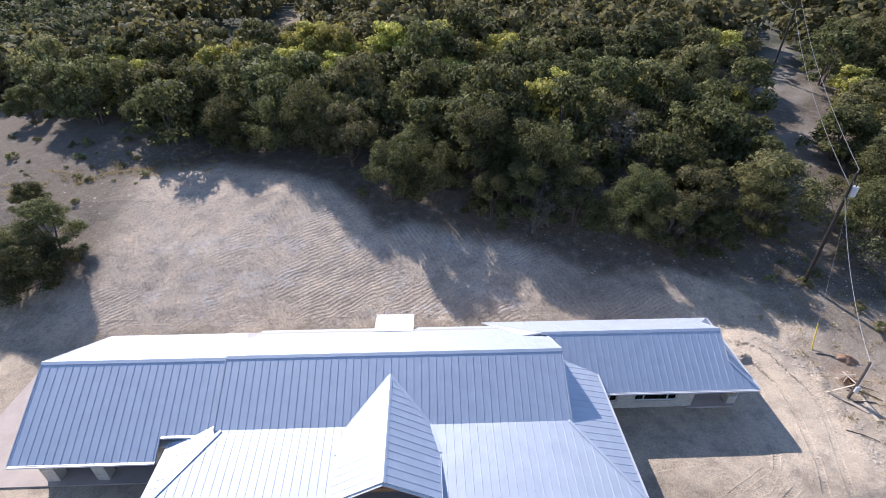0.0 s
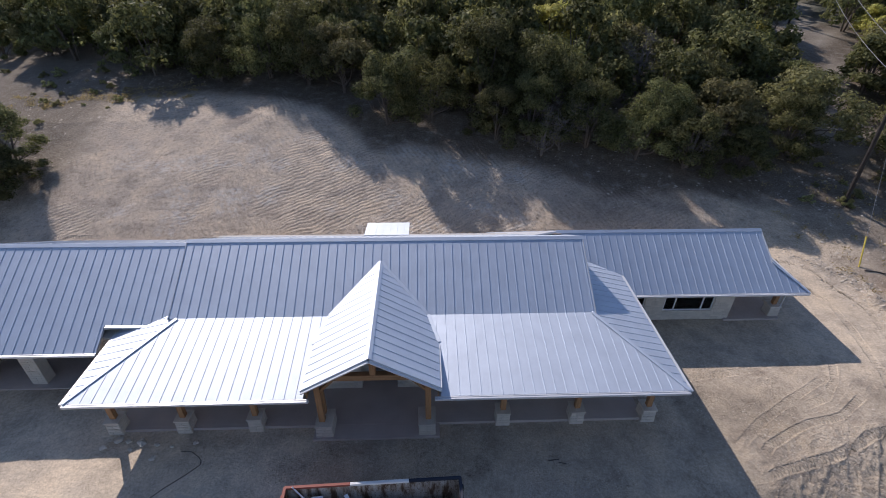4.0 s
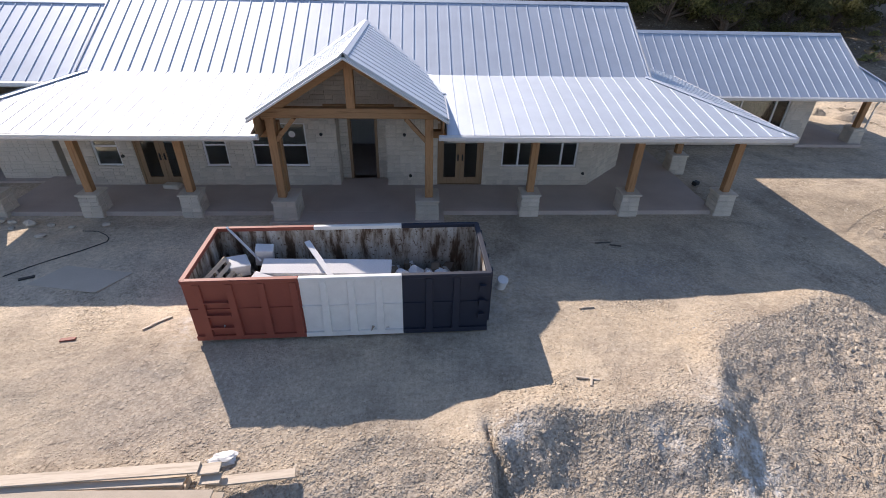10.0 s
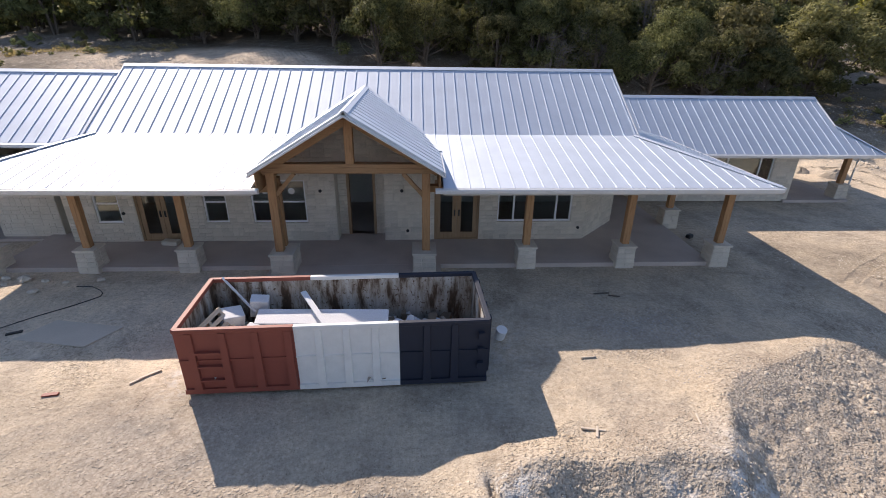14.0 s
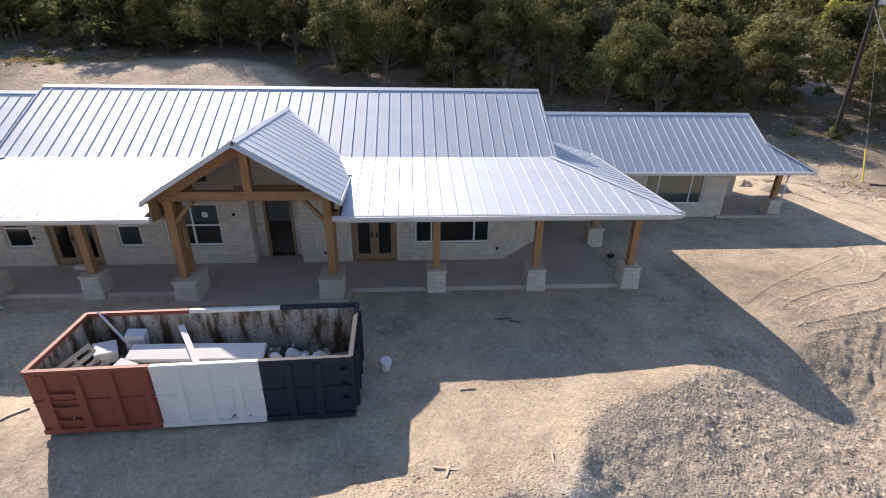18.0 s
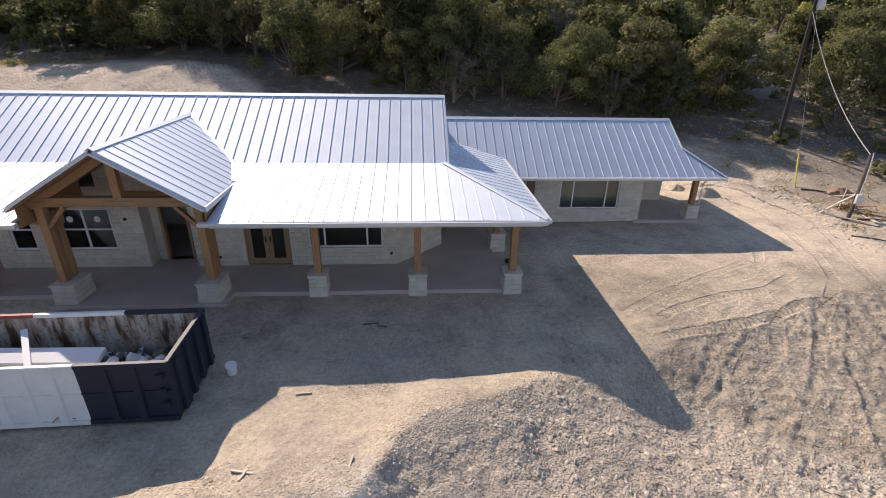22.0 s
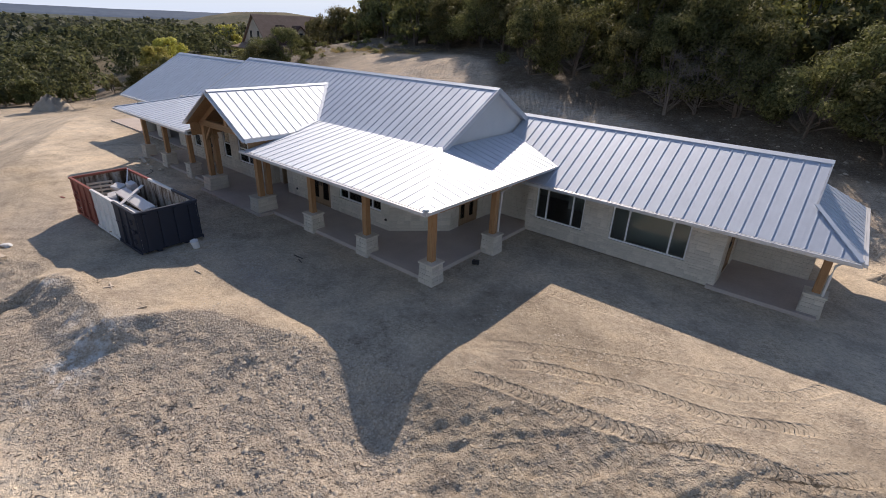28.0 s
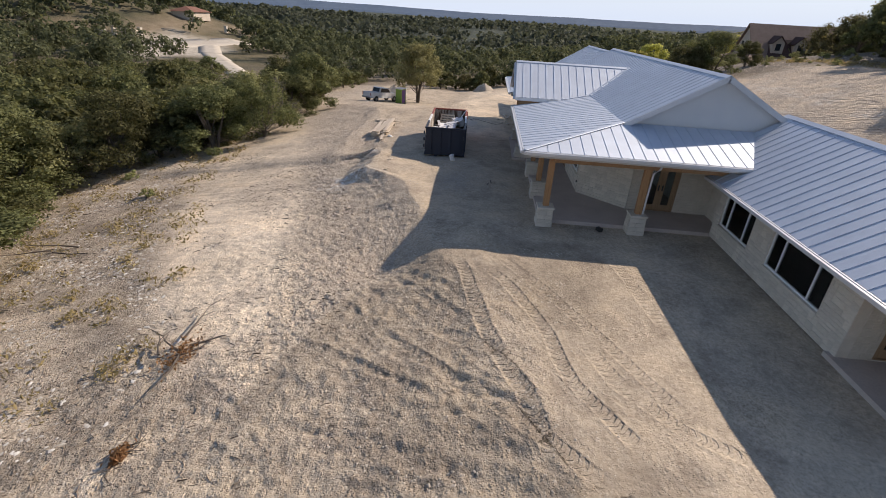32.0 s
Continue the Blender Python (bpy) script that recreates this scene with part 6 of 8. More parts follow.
# ---- trees ----
def quads_mesh(name, centers, sizes, seed, material, normals=None, spread=0.75, wide=0.42, spray=False):
    """Many small leaf sprays round given centres; where the way outwards is known the foliage is shaded by it, as one soft mass."""
    rs = np.random.RandomState(seed)
    n = len(centers)
    c = rs.randn(n, 3) * spread
    if normals is not None:
        c = c + normals + np.array([0, 0, 0.25])
    c /= np.linalg.norm(c, axis=1)[:, None]
    if spray:
        c = normals + rs.randn(n, 3) * 0.42 + np.array([0, 0, 0.15])
        c /= np.linalg.norm(c, axis=1)[:, None]
    a = np.cross(c, rs.randn(n, 3))
    a /= np.linalg.norm(a, axis=1)[:, None]
    b = np.cross(c, a)
    b /= np.linalg.norm(b, axis=1)[:, None]
    s = sizes[:, None]
    m = 3 if spray else 4
    if spray:
        V = np.stack([centers - a * s * 0.5 - b * s * wide, centers - a * s * 0.5 + b * s * wide, centers + a * s * 1.1], 1)
        flip = (np.cross(V[:, 1] - V[:, 0], V[:, 2] - V[:, 0]) * normals).sum(1) < 0
        V[flip] = V[flip][:, [1, 0, 2]]
    else:
        V = np.stack([centers - a * s, centers + b * s * wide - c * s * 0.22, centers + a * s, centers - b * s * wide - c * s * 0.22], 1)
        if normals is not None:
            flip = (np.cross(V[:, 1] - V[:, 0], V[:, 2] - V[:, 0]) * normals).sum(1) < 0
            V[flip] = V[flip][:, ::-1]
    V = V.reshape(-1, 3)
    i = np.arange(n)[:, None] * m
    F = (i + [0, 1, 2]) if spray else np.concatenate([i + [0, 1, 2], i + [0, 2, 3]], 1).reshape(-1, 3)
    me = bpy.data.meshes.new(name)
    me.vertices.add(len(V))
    me.vertices.foreach_set("co", V.astype(np.float32).ravel())
    me.loops.add(F.size)
    me.loops.foreach_set("vertex_index", F.astype(np.int32).ravel())
    me.polygons.add(len(F))
    me.polygons.foreach_set("loop_start", np.arange(0, F.size, 3, dtype=np.int32))
    me.update()
    if normals is not None:
        me.polygons.foreach_set("use_smooth", np.ones(len(F), bool))
        N = normals + 0.28 * rs.randn(n, 3)
        N /= np.linalg.norm(N, axis=1)[:, None]
        me.normals_split_custom_set_from_vertices(np.repeat(N, m, axis=0).astype(np.float32))
    me.materials.append(material)
    return me


def crown_points(seed, n, R, H, base, puffs, ragged=0.5, heart=0.28):
    """Points over a lumpy crown: many puffs of foliage at the ends of limbs, with gaps between them, each with its way outwards."""
    rs = np.random.RandomState(seed)
    cs, rr = [], []
    for k in range(puffs):
        h = rs.uniform(0, 1) ** 0.8
        reach = R * (1.0 - 0.62 * h ** 2.0) * rs.uniform(0.30, 1.0) ** 0.55
        a = rs.uniform(0, 2 * math.pi)
        cs.append((reach * math.cos(a), reach * math.sin(a), base + (H - base) * (0.06 + 0.86 * h)))
        rr.append(R * rs.uniform(0.17, 0.36))
    cs, rr = np.array(cs), np.array(rr)
    w = rr ** 2
    pick = rs.choice(puffs, n, p=w / w.sum())
    d = rs.randn(n, 3)
    d /= np.linalg.norm(d, axis=1)[:, None]
    d[:, 2] = np.where(d[:, 2] < -0.35, -d[:, 2], d[:, 2])
    rad = rs.uniform(0.15, 1.0, n) ** 0.35 * (1 + ragged * np.maximum(0, rs.randn(n) - 1.0) * 0.5)
    P = cs[pick] + d * (rr[pick] * rad)[:, None] * np.array([1, 1, 0.85])
    P[:, 2] = np.maximum(P[:, 2], base * 0.5 + 0.2 * rs.rand(n))
    # leafy heart of each puff, which closes the crown
    m = int(n * heart)
    pk = rs.choice(puffs, m, p=w / w.sum())
    e = rs.randn(m, 3)
    e /= np.linalg.norm(e, axis=1)[:, None]
    Q = cs[pk] + e * (rr[pk] * rs.uniform(0.35, 0.75, m))[:, None] * np.array([1, 1, 0.85])
    return np.concatenate([P, Q]), np.concatenate([d, e]), cs


def make_tree(kind, seed, R, H, base, leaves, size, material, label, bare=False, puffs=44, coarse=False):
    ob = empty(kind, label=label, category="tree" if kind != "shrub" else "bush")
    P, D, cs = crown_points(seed, leaves, R, H, base, puffs if not bare else 24, heart=0 if bare else 0.28)
    rs = np.random.RandomState(seed + 50)
    bm = bmesh.new()
    stems = 1 if kind == "oak_tree" else 3
    for s in range(stems):
        a = rs.uniform(0, 6.3)
        lean = 0.3 * R if stems > 1 else 0.08 * R
        top = Vector((lean * math.cos(a), lean * math.sin(a), H * 0.75))
        r0 = 0.034 * H / (1 + 0.35 * (stems - 1))
        tube(bm, [(0.1 * math.cos(a), 0.1 * math.sin(a), -0.5), (0.3 * top.x, 0.3 * top.y, H * 0.25), (0.7 * top.x, 0.7 * top.y, H * 0.5), top], [r0, r0 * 0.8, r0 * 0.5, r0 * 0.15], 6)
    for c in cs[:14 if not coarse else 3]:
        h0 = rs.uniform(0.15, 0.5) * c[2]
        q = rs.uniform(-0.22, 0.22, 2) * R
        m = Vector((c[0] * 0.5 + q[0], c[1] * 0.5 + q[1], h0 + 0.35 * (c[2] - h0)))
        m2 = Vector((c[0] * 0.8 - 0.4 * q[1], c[1] * 0.8 + 0.4 * q[0], h0 + 0.8 * (c[2] - h0)))
        tube(bm, [(c[0] * 0.1, c[1] * 0.1, h0), m, m2, tuple(c)], [0.05, 0.032, 0.018, 0.008], 4)
    if base > 0.5 and not coarse:
        for k in range(10):
            a, z = rs.uniform(0, 6.3), rs.uniform(0.3, base + 0.6)
            L = rs.uniform(0.3, 0.8) * R
            tube(bm, [(0.1 * math.cos(a), 0.1 * math.sin(a), z), (L * 0.5 * math.cos(a), L * 0.5 * math.sin(a), z + 0.2), (L * math.cos(a + 0.3), L * math.sin(a + 0.3), z - 0.1)], [0.03, 0.02, 0.006], 3)
    part("trunk", bm, M_BARK if not bare else M_GREYTWIG, ob)
    if bare:
        V, F = [], []
        for p in P[:620]:
            q = cs[np.argmin(((cs - p) ** 2).sum(1))]
            e = q + (p - q) * 2.2
            i = len(V)
            o = rs.randn(3) * 0.014
            V += [tuple(q - o), tuple(q + o), tuple(e)]
            F.append((i, i + 1, i + 2))
        me = bpy.data.meshes.new("bare_crown")
        me.from_pydata(V, [], F)
        me.materials.append(M_GREYTWIG)
        cr = new("bare_crown", me)
        cr.parent = ob
        P, D = P[620:], D[620:]
    sz = size * rs.uniform(0.55, 1.35, len(P))
    if not bare:
        sz[leaves:] *= 1.7
    me = quads_mesh("crown", P, sz, seed, material, D, wide=0.62, spray=True)
    cr = new("crown", me)
    cr.parent = ob
    return ob


PROTO = []
for k in range(5):
    PROTO.append(make_tree("juniper_tree", 10 + k, (3.0, 3.5, 2.6, 3.3, 3.9)[k], (5.8, 6.6, 5.0, 6.2, 6.0)[k], (0.3, 0.8, 0.25, 0.4, 0.3)[k], 11500, 0.088, M_JUNIPER, "dense dark green juniper with a shaggy crown", puffs=46))
for k in range(2):
    PROTO.append(make_tree("oak_tree", 30 + k, (3.6, 3.1)[k], (5.8, 5.2)[k], 1.6, 5600, 0.11, M_OAK, "small grey-green live oak with a spreading crown"))
YEL = make_tree("oak_tree", 40, 2.9, 5.2, 1.3, 3600, 0.15, M_YELLOW, "small oak with yellowing leaves")
BARE = make_tree("bare_tree", 41, 2.3, 5.2, 1.0, 900, 0.13, M_OAK, "nearly leafless grey tree at the wood's edge", bare=True)
SHRUB = make_tree("shrub", 42, 0.75, 0.95, 0.10, 1900, 0.042, M_SCRUB, "low scrubby bush on rocky ground", puffs=16, coarse=True)

ROADS = [(-66, -31, -78.5, -38, 2.6), (-78.5, -38, -97, -53, 2.6), (-97, -53, -132, -77, 3.0), (-132, -77, -160, -96, 3.6), (-44, -7, -70, -34, 3.0), (-160, -96, -188, -112, 4.2), (-160, -124, -215, -112, 8.0)]


def road_sight_distance(x, y):
    best = 1e9 + 0 * x
    # the last two strips are no road; they clear the camera's view of it
    for ax, ay, bx, by, w in ROADS + [(-17, -13, -75, -40, 2.5), (-45, -25, -90, -48, 4.5)]:
        t = np.clip(((x - ax) * (bx - ax) + (y - ay) * (by - ay)) / ((bx - ax) ** 2 + (by - ay) ** 2), 0, 1)
        best = np.minimum(best, np.hypot(x - ax - t * (bx - ax), y - ay - t * (by - ay)) - w)
    return best


# plainer ones for the depth of the wood
COARSE = []
for k in range(5):
    COARSE.append(make_tree("juniper_tree", 10 + k, (3.0, 3.5, 2.6, 3.3, 3.9)[k], (5.8, 6.6, 5.0, 6.2, 6.0)[k], (0.7, 1.2, 0.5, 0.9, 0.7)[k], 2000, 0.195, M_JUNIPER, "dense dark green juniper within the wood", coarse=True, puffs=50))
for k in range(2):
    COARSE.append(make_tree("oak_tree", 30 + k, (3.6, 3.1)[k], (5.8, 5.2)[k], 1.6, 1900, 0.18, M_OAK, "small grey-green live oak within the wood", coarse=True))

rt = random.Random(21)
placed = []


def plant(proto, x, y, s=1.0, sz=None):
    z = gz(x, y) - 0.12
    m = Matrix.Translation((x, y, z)) @ Matrix.Rotation(rt.uniform(0, 6.28), 4, "Z") @ Matrix.Diagonal((s, s, sz or s * rt.uniform(0.88, 1.14), 1))
    placed.append((x, y))
    return copy_thing(proto, m)


def edge_north(x):
    return float(np.interp(x, [-80, -57, -47, -39, -33, -28, -22, -16, -12, -9, -6, 2, 4, 8, 16, 24, 28, 30], [72, 69, 63, 61.5, 55, 55, 52.5, 52.5, 51, 48.5, 45, 44, 43.5, 40, 39, 38, 38, 44]))


def corridor(x, y):
    """The cleared strip under the power line."""
    cx = 34.8 + (y - 32) * 0.47
    return abs(x - cx) < 4.6 and y > 24


# trees that stand out at the wood's edge
for x, y, k, s in ((-3.2, 43.6, 0, 1.05), (0.6, 44.3, 4, 0.95), (9.6, 41.2, 3, 0.85), (14.6, 40.4, 1, 0.85), (18.6, 38.9, 4, 0.85), (22.6, 37.6, 0, 0.95), (27.2, 37.4, 2, 0.95), (-71.5, 75.5, 5, 1.45), (-39.7, 44.5, 0, 0.62), (-33.4, 58.4, 0, 0.95), (-40.0, 66.5, 1, 0.95), (-46.5, 65.2, 5, 1.15), (-31.0, 60.6, 1, 1.0), (-53.5, 66.5, 2, 1.0)):
    plant(PROTO[k], x, y, s)
# broad low junipers at the end of the bank, and scrub on the bench below the neighbour
for x, y, k, s, sz in ((-34.0, 38.3, 3, 0.90, 0.80), (-33.4, 34.9, 0, 0.95, 0.74), (-35.9, 36.4, 4, 0.78, 0.76), (-36.5, 33.6, 1, 0.8, 0.5), (-42, 33, 2, 0.9, 0.55), (-47, 30, 0, 0.9, 0.6), (-52, 34, 3, 0.9, 0.6),
                       (-45.5, 38, 6, 0.8, 0.45), (-57, 38, 4, 0.95, 0.65), (-60, 32, 1, 1.0, 0.75), (-66, 38, 0, 1.0, 0.8), (-63, 45, 2, 0.8, 0.45), (-70, 47, 6, 0.9, 0.5), (-72, 54, 5, 0.8, 0.35)):
    plant(PROTO[k], x, y, s, sz)
plant(YEL, -120.0, 76.0, 1.5)
plant(YEL, -96.0, 50.0, 1.2)
plant(YEL, -88.0, 44.0, 1.1)
plant(BARE, 12.2, 40.0, 0.9)
plant(BARE, 14.4, 43.2, 0.9)
plant(BARE, 39.0, 34.0, 0.8)
plant(BARE, 23.0, 38.0, 1.0)
plant(BARE, 10.4, 39.4, 0.85)
# the tree by the drive
DRIVE = make_tree("mesquite_tree", 61, 3.7, 8.4, 2.3, 15000, 0.11, M_MESQUITE, "spreading olive-drab tree beside the caliche drive", puffs=90)
DRIVE.matrix_basis = Matrix.Translation((-47.0, 1.0, gz(-47.0, 1.0) - 0.1))
placed.append((-47.0, 1.0))
y = 38.0
while y < 80:
    step = 3.7 + 0.02 * (y - 36)
    x = -66.0
    while x < 70:
        px, py = x + rt.uniform(-1.6, 1.6), y + rt.uniform(-1.6, 1.6)
        x += step
        if px < 30 and py < edge_north(px):
            continue
        if px >= 30 and (py < 26 + 0.25 * (px - 30) or py < 30 and px < 39):
            continue
        if corridor(px, py) or any((px - a) ** 2 + (py - b) ** 2 < 6.5 for a, b in placed[-120:]):
            continue
        if px < -20 and py < max(11.5 + 0.70 * (29.5 - px), 0.88 * (14 - px)):
            continue
        r = rt.random()
        pr = YEL if (r < 0.05 and py > 55) or (r < 0.5 and py > 69 and -42 < px < 22) else BARE if r < 0.06 else (PROTO if py < edge_north(min(px, 29)) + 7 and py < 56 else COARSE)[rt.choice((0, 1, 2, 3, 4, 0, 1, 3, 5, 6))]
        plant(pr, px, py, rt.uniform(0.85, 1.3))
    y += step
# slope to the south, and round the drive
for k in range(5200):
    x, y = rt.uniform(-95, 22), rt.uniform(-62, 4)
    d = float(pad_edge(x)) - y
    lim = np.interp(x, [-95, -60, -52, -40, -28, -16, -10, -3, -1, 2, 8, 13, 18, 22], [5, 9, 10, 10, 7, 6.5, 7.5, 11, 15.5, 22.5, 21.5, 19.6, 19.5, 24])
    if d < lim or (x > -20 and y < -48) or road_sight_distance(x, y) < 2.5 or any((x - a) ** 2 + (y - b) ** 2 < (6.0 if d < lim + 14 else 13) for a, b in placed[-420:]):
        continue
    plant((PROTO if d < lim + 6 and x > -30 else COARSE)[rt.choice((0, 2, 3, 4, 0, 2, 4, 1, 5))] if rt.random() > 0.10 else BARE, x, y, rt.uniform(0.72, 1.12), rt.uniform(0.55, 0.95) * (1 if x > -25 else 0.8))
# low scrub on the rocky ground
for k in range(1700):
    x, y = rt.uniform(-62, 46), rt.uniform(-20, 62)
    d = float(pad_edge(x)) - y
    ok = (x > 31 and 16 < y < 60 and rt.random() < 0.7) or (x < -27.5 and 45 < y < 62 and rt.random() < 0.55) or (11 < d < 17 and x < 7 and rt.random() < 0.05)
    if not ok or any((x - a) ** 2 + (y - b) ** 2 < 2.0 for a, b in placed):
        continue
    plant(SHRUB, x, y, rt.uniform(0.3, 1.05))
for k in range(34):
    x, y = rt.uniform(-100, -84), rt.uniform(-4, 36)
    plant(COARSE[rt.choice((0, 2, 3, 5))], x, y, rt.uniform(0.45, 0.8))
# the first ones take places of their own in the wood
for k, p in enumerate((*PROTO, *COARSE, YEL, BARE, SHRUB)):
    x, y = (-50 + 6.0 * k, 82.0) if p is not SHRUB else (33.0, 60.0)
    p.matrix_basis = Matrix.Translation((x, y, gz(x, y) - 0.1))


def clump_woods(name, x, y, r, seed, material, label, k_of, s_of, grow=1.0):
    """Woodland too far off to pick its trees apart."""
    rs = np.random.RandomState(seed)
    z = heights(x, y)
    C, S, N = [], [], []
    for i in range(len(x)):
        k = int(np.interp(r[i], *k_of))
        R = rs.uniform(1.9, 3.7) * (1 + 0.0008 * r[i]) * grow
        d = rs.randn(k, 3)
        d /= np.linalg.norm(d, axis=1)[:, None]
        d[:, 2] = np.where(d[:, 2] < -0.3, -d[:, 2], d[:, 2])
        q = rs.randn(7, 3)
        q /= np.linalg.norm(q, axis=1)[:, None]
        q = q * R * np.array([0.62, 0.62, 0.5]) + np.array([0, 0, 0.75 * R])
        w = rs.randint(0, 7, k)
        c = q[w] + d * (R * (0.30 + 0.05 * (w % 4)))[:, None]
        c[:, 2] = np.maximum(c[:, 2], 0.1 * R)
        C.append(c + np.array([x[i], y[i], z[i]]))
        N.append(d)
        S.append(np.full(k, R * np.interp(r[i], *s_of)) * rs.uniform(0.6, 1.3, k))
    me = quads_mesh(name, np.concatenate(C), 0.85 * np.concatenate(S), seed, material, np.concatenate(N), spread=0.45, wide=0.8)
    tagged(new(name, me), label, "woods", kind="stuff")


def far_woods():
    rs = np.random.RandomState(3)
    n = 2700
    r = np.sqrt(rs.uniform(75 ** 2, 370 ** 2, n))
    a = rs.uniform(radians(112), radians(262), n)
    x, y = r * np.cos(a), r * np.sin(a)
    keep = ~((x > -68) & (y > 0) & (y < 80)) & ~((x > -97) & (y < 6) & (y > -72))
    keep &= (fbm(x * 0.016, y * 0.016, 3) > -0.02)
    keep &= road_sight_distance(x, y) > 8
    for ax, ay, bx, by, w in SCRAPED + MEADOWS:
        keep &= strip(x, y, ax, ay, bx, by) > w + 3
    keep &= ~((np.abs(x + 92) < 17) & (np.abs(y - 80) < 17)) & ~((x > -100) & (x < -60) & (y > 28) & (y < 80))
    keep &= ~((x > -86) & (np.abs(y - 14) < 12)) & (np.hypot((x + 175) / 2.2, y - 27) > 13) & (np.hypot((x + 190) / 1.8, y - 60) > 10)
    x, y, r = x[keep], y[keep], r[keep]
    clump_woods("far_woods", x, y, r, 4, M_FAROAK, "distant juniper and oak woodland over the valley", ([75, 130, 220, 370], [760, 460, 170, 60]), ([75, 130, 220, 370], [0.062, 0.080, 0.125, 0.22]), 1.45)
    n = 9500
    r = np.sqrt(rs.uniform(330 ** 2, 1500 ** 2, n))
    a = rs.uniform(radians(100), radians(262), n)
    x, y = r * np.cos(a), r * np.sin(a)
    keep = (fbm(x * 0.006, y * 0.006, 3) > -0.12) & ((np.hypot((x + 520) / 1.3, y - 330) > 150) | (rs.rand(n) < 0.0))
    x, y, r = x[keep], y[keep], r[keep]
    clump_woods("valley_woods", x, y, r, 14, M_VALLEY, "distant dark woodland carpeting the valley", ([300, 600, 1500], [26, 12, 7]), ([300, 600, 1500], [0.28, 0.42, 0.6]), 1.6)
    n = 3600
    x, y = rs.uniform(-110, 210, n), 78 + 242 * rs.rand(n) ** 1.25
    keep = ~((np.abs(x - (34.8 + (y - 32) * 0.47)) < 5)) & (strip(x, y, -30, 86, -27, 125) > 6.5) & (strip(x, y, -27, 125, -27, 180) > 8.0)
    x, y = x[keep], y[keep]
    clump_woods("hill_woods", x, y, np.hypot(x, y), 8, M_OAK, "juniper and oak woodland over the hill", ([75, 120, 200, 300], [260, 120, 40, 18]), ([75, 120, 200, 300], [0.11, 0.165, 0.28, 0.44]), 1.3)


far_woods()

# ---- pale road in the valley ----
M_ROAD = mottled("white_caliche_road", (0.44, 0.39, 0.32), (0.55, 0.50, 0.42), 0.3, 0.95, 0, 4, 0.2)
for k, (ax, ay, bx, by, w) in enumerate(ROADS):
    if k == 4:
        continue
    bm = bmesh.new()
    n = 10
    L = math.hypot(bx - ax, by - ay)
    tx, ty = (bx - ax) / L, (by - ay) / L
    rows = []
    for i in range(n + 1):
        t = -0.06 + 1.12 * i / n
        cx, cy = ax + t * (bx - ax), ay + t * (by - ay)
        row = []
        for s in (-1, -0.3, 0.3, 1):
            px, py = cx - ty * s * w * (1 + 0.12 * math.sin(3 * i + k)), cy + tx * s * w
            row.append(bm.verts.new((px, py, gz(px, py) + 0.14 - 0.10 * abs(s) + 0.008 * k)))
        rows.append(row)
    for r0, r1 in zip(rows, rows[1:]):
        for j in range(3):
            bm.faces.new((r0[j], r1[j], r1[j + 1], r0[j + 1]))
    bmesh.ops.recalc_face_normals(bm, faces=bm.faces)
    ext = bmesh.ops.extrude_face_region(bm, geom=bm.faces[:])
    bmesh.ops.translate(bm, vec=(0, 0, -0.5), verts=[v for v in ext["geom"] if isinstance(v, bmesh.types.BMVert)])
    bmesh.ops.recalc_face_normals(bm, faces=bm.faces)
    tagged(part("road", bm, M_ROAD, None, smooth=True), "white caliche track winding through the valley woods", "road", kind="structure")

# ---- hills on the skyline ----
# the blue of distant haze is painted into the hills' colour
M_HILLS = mottled("hazy_distant_hills", (0.075, 0.120, 0.19), (0.105, 0.15, 0.215), 0.004, 1.0, 0, 0.03, 0.0)
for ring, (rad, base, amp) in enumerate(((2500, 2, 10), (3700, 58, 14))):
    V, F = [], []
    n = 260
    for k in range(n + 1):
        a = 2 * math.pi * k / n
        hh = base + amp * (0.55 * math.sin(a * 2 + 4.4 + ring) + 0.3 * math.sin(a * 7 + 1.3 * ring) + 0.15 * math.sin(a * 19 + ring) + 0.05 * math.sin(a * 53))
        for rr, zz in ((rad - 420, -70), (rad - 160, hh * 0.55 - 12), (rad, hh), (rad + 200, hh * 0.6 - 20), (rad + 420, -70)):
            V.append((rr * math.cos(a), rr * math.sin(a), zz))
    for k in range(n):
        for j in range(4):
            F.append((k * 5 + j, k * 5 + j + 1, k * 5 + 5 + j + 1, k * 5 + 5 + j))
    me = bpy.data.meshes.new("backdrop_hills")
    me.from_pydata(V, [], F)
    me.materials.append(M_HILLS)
    tagged(new("backdrop_hills", me), "low wooded hills along the skyline, coloured blue with haze", "hills", kind="structure")

# ---- lumber pile at the edge of the pad ----
M_OSB = mottled("tan_sheathing_offcut", (0.44, 0.37, 0.29), (0.53, 0.45, 0.36), 3, 0.85, 0, 60, 0.1)


def board(cx, cy, L, w, th, rz, z, rx=0, ry=0, material=None, label="weathered board lying on the lumber pile"):
    bm = bmesh.new()
    box(bm, -L / 2, L / 2, -w / 2, w / 2, 0, th)
    soften(bm, 0.004)
    ob = part("board", bm, material or M_BOARD, None)
    ob.matrix_world = pose(cx, cy, z, rx, ry, rz)
    return tagged(ob, label, "board", "lumber pile")


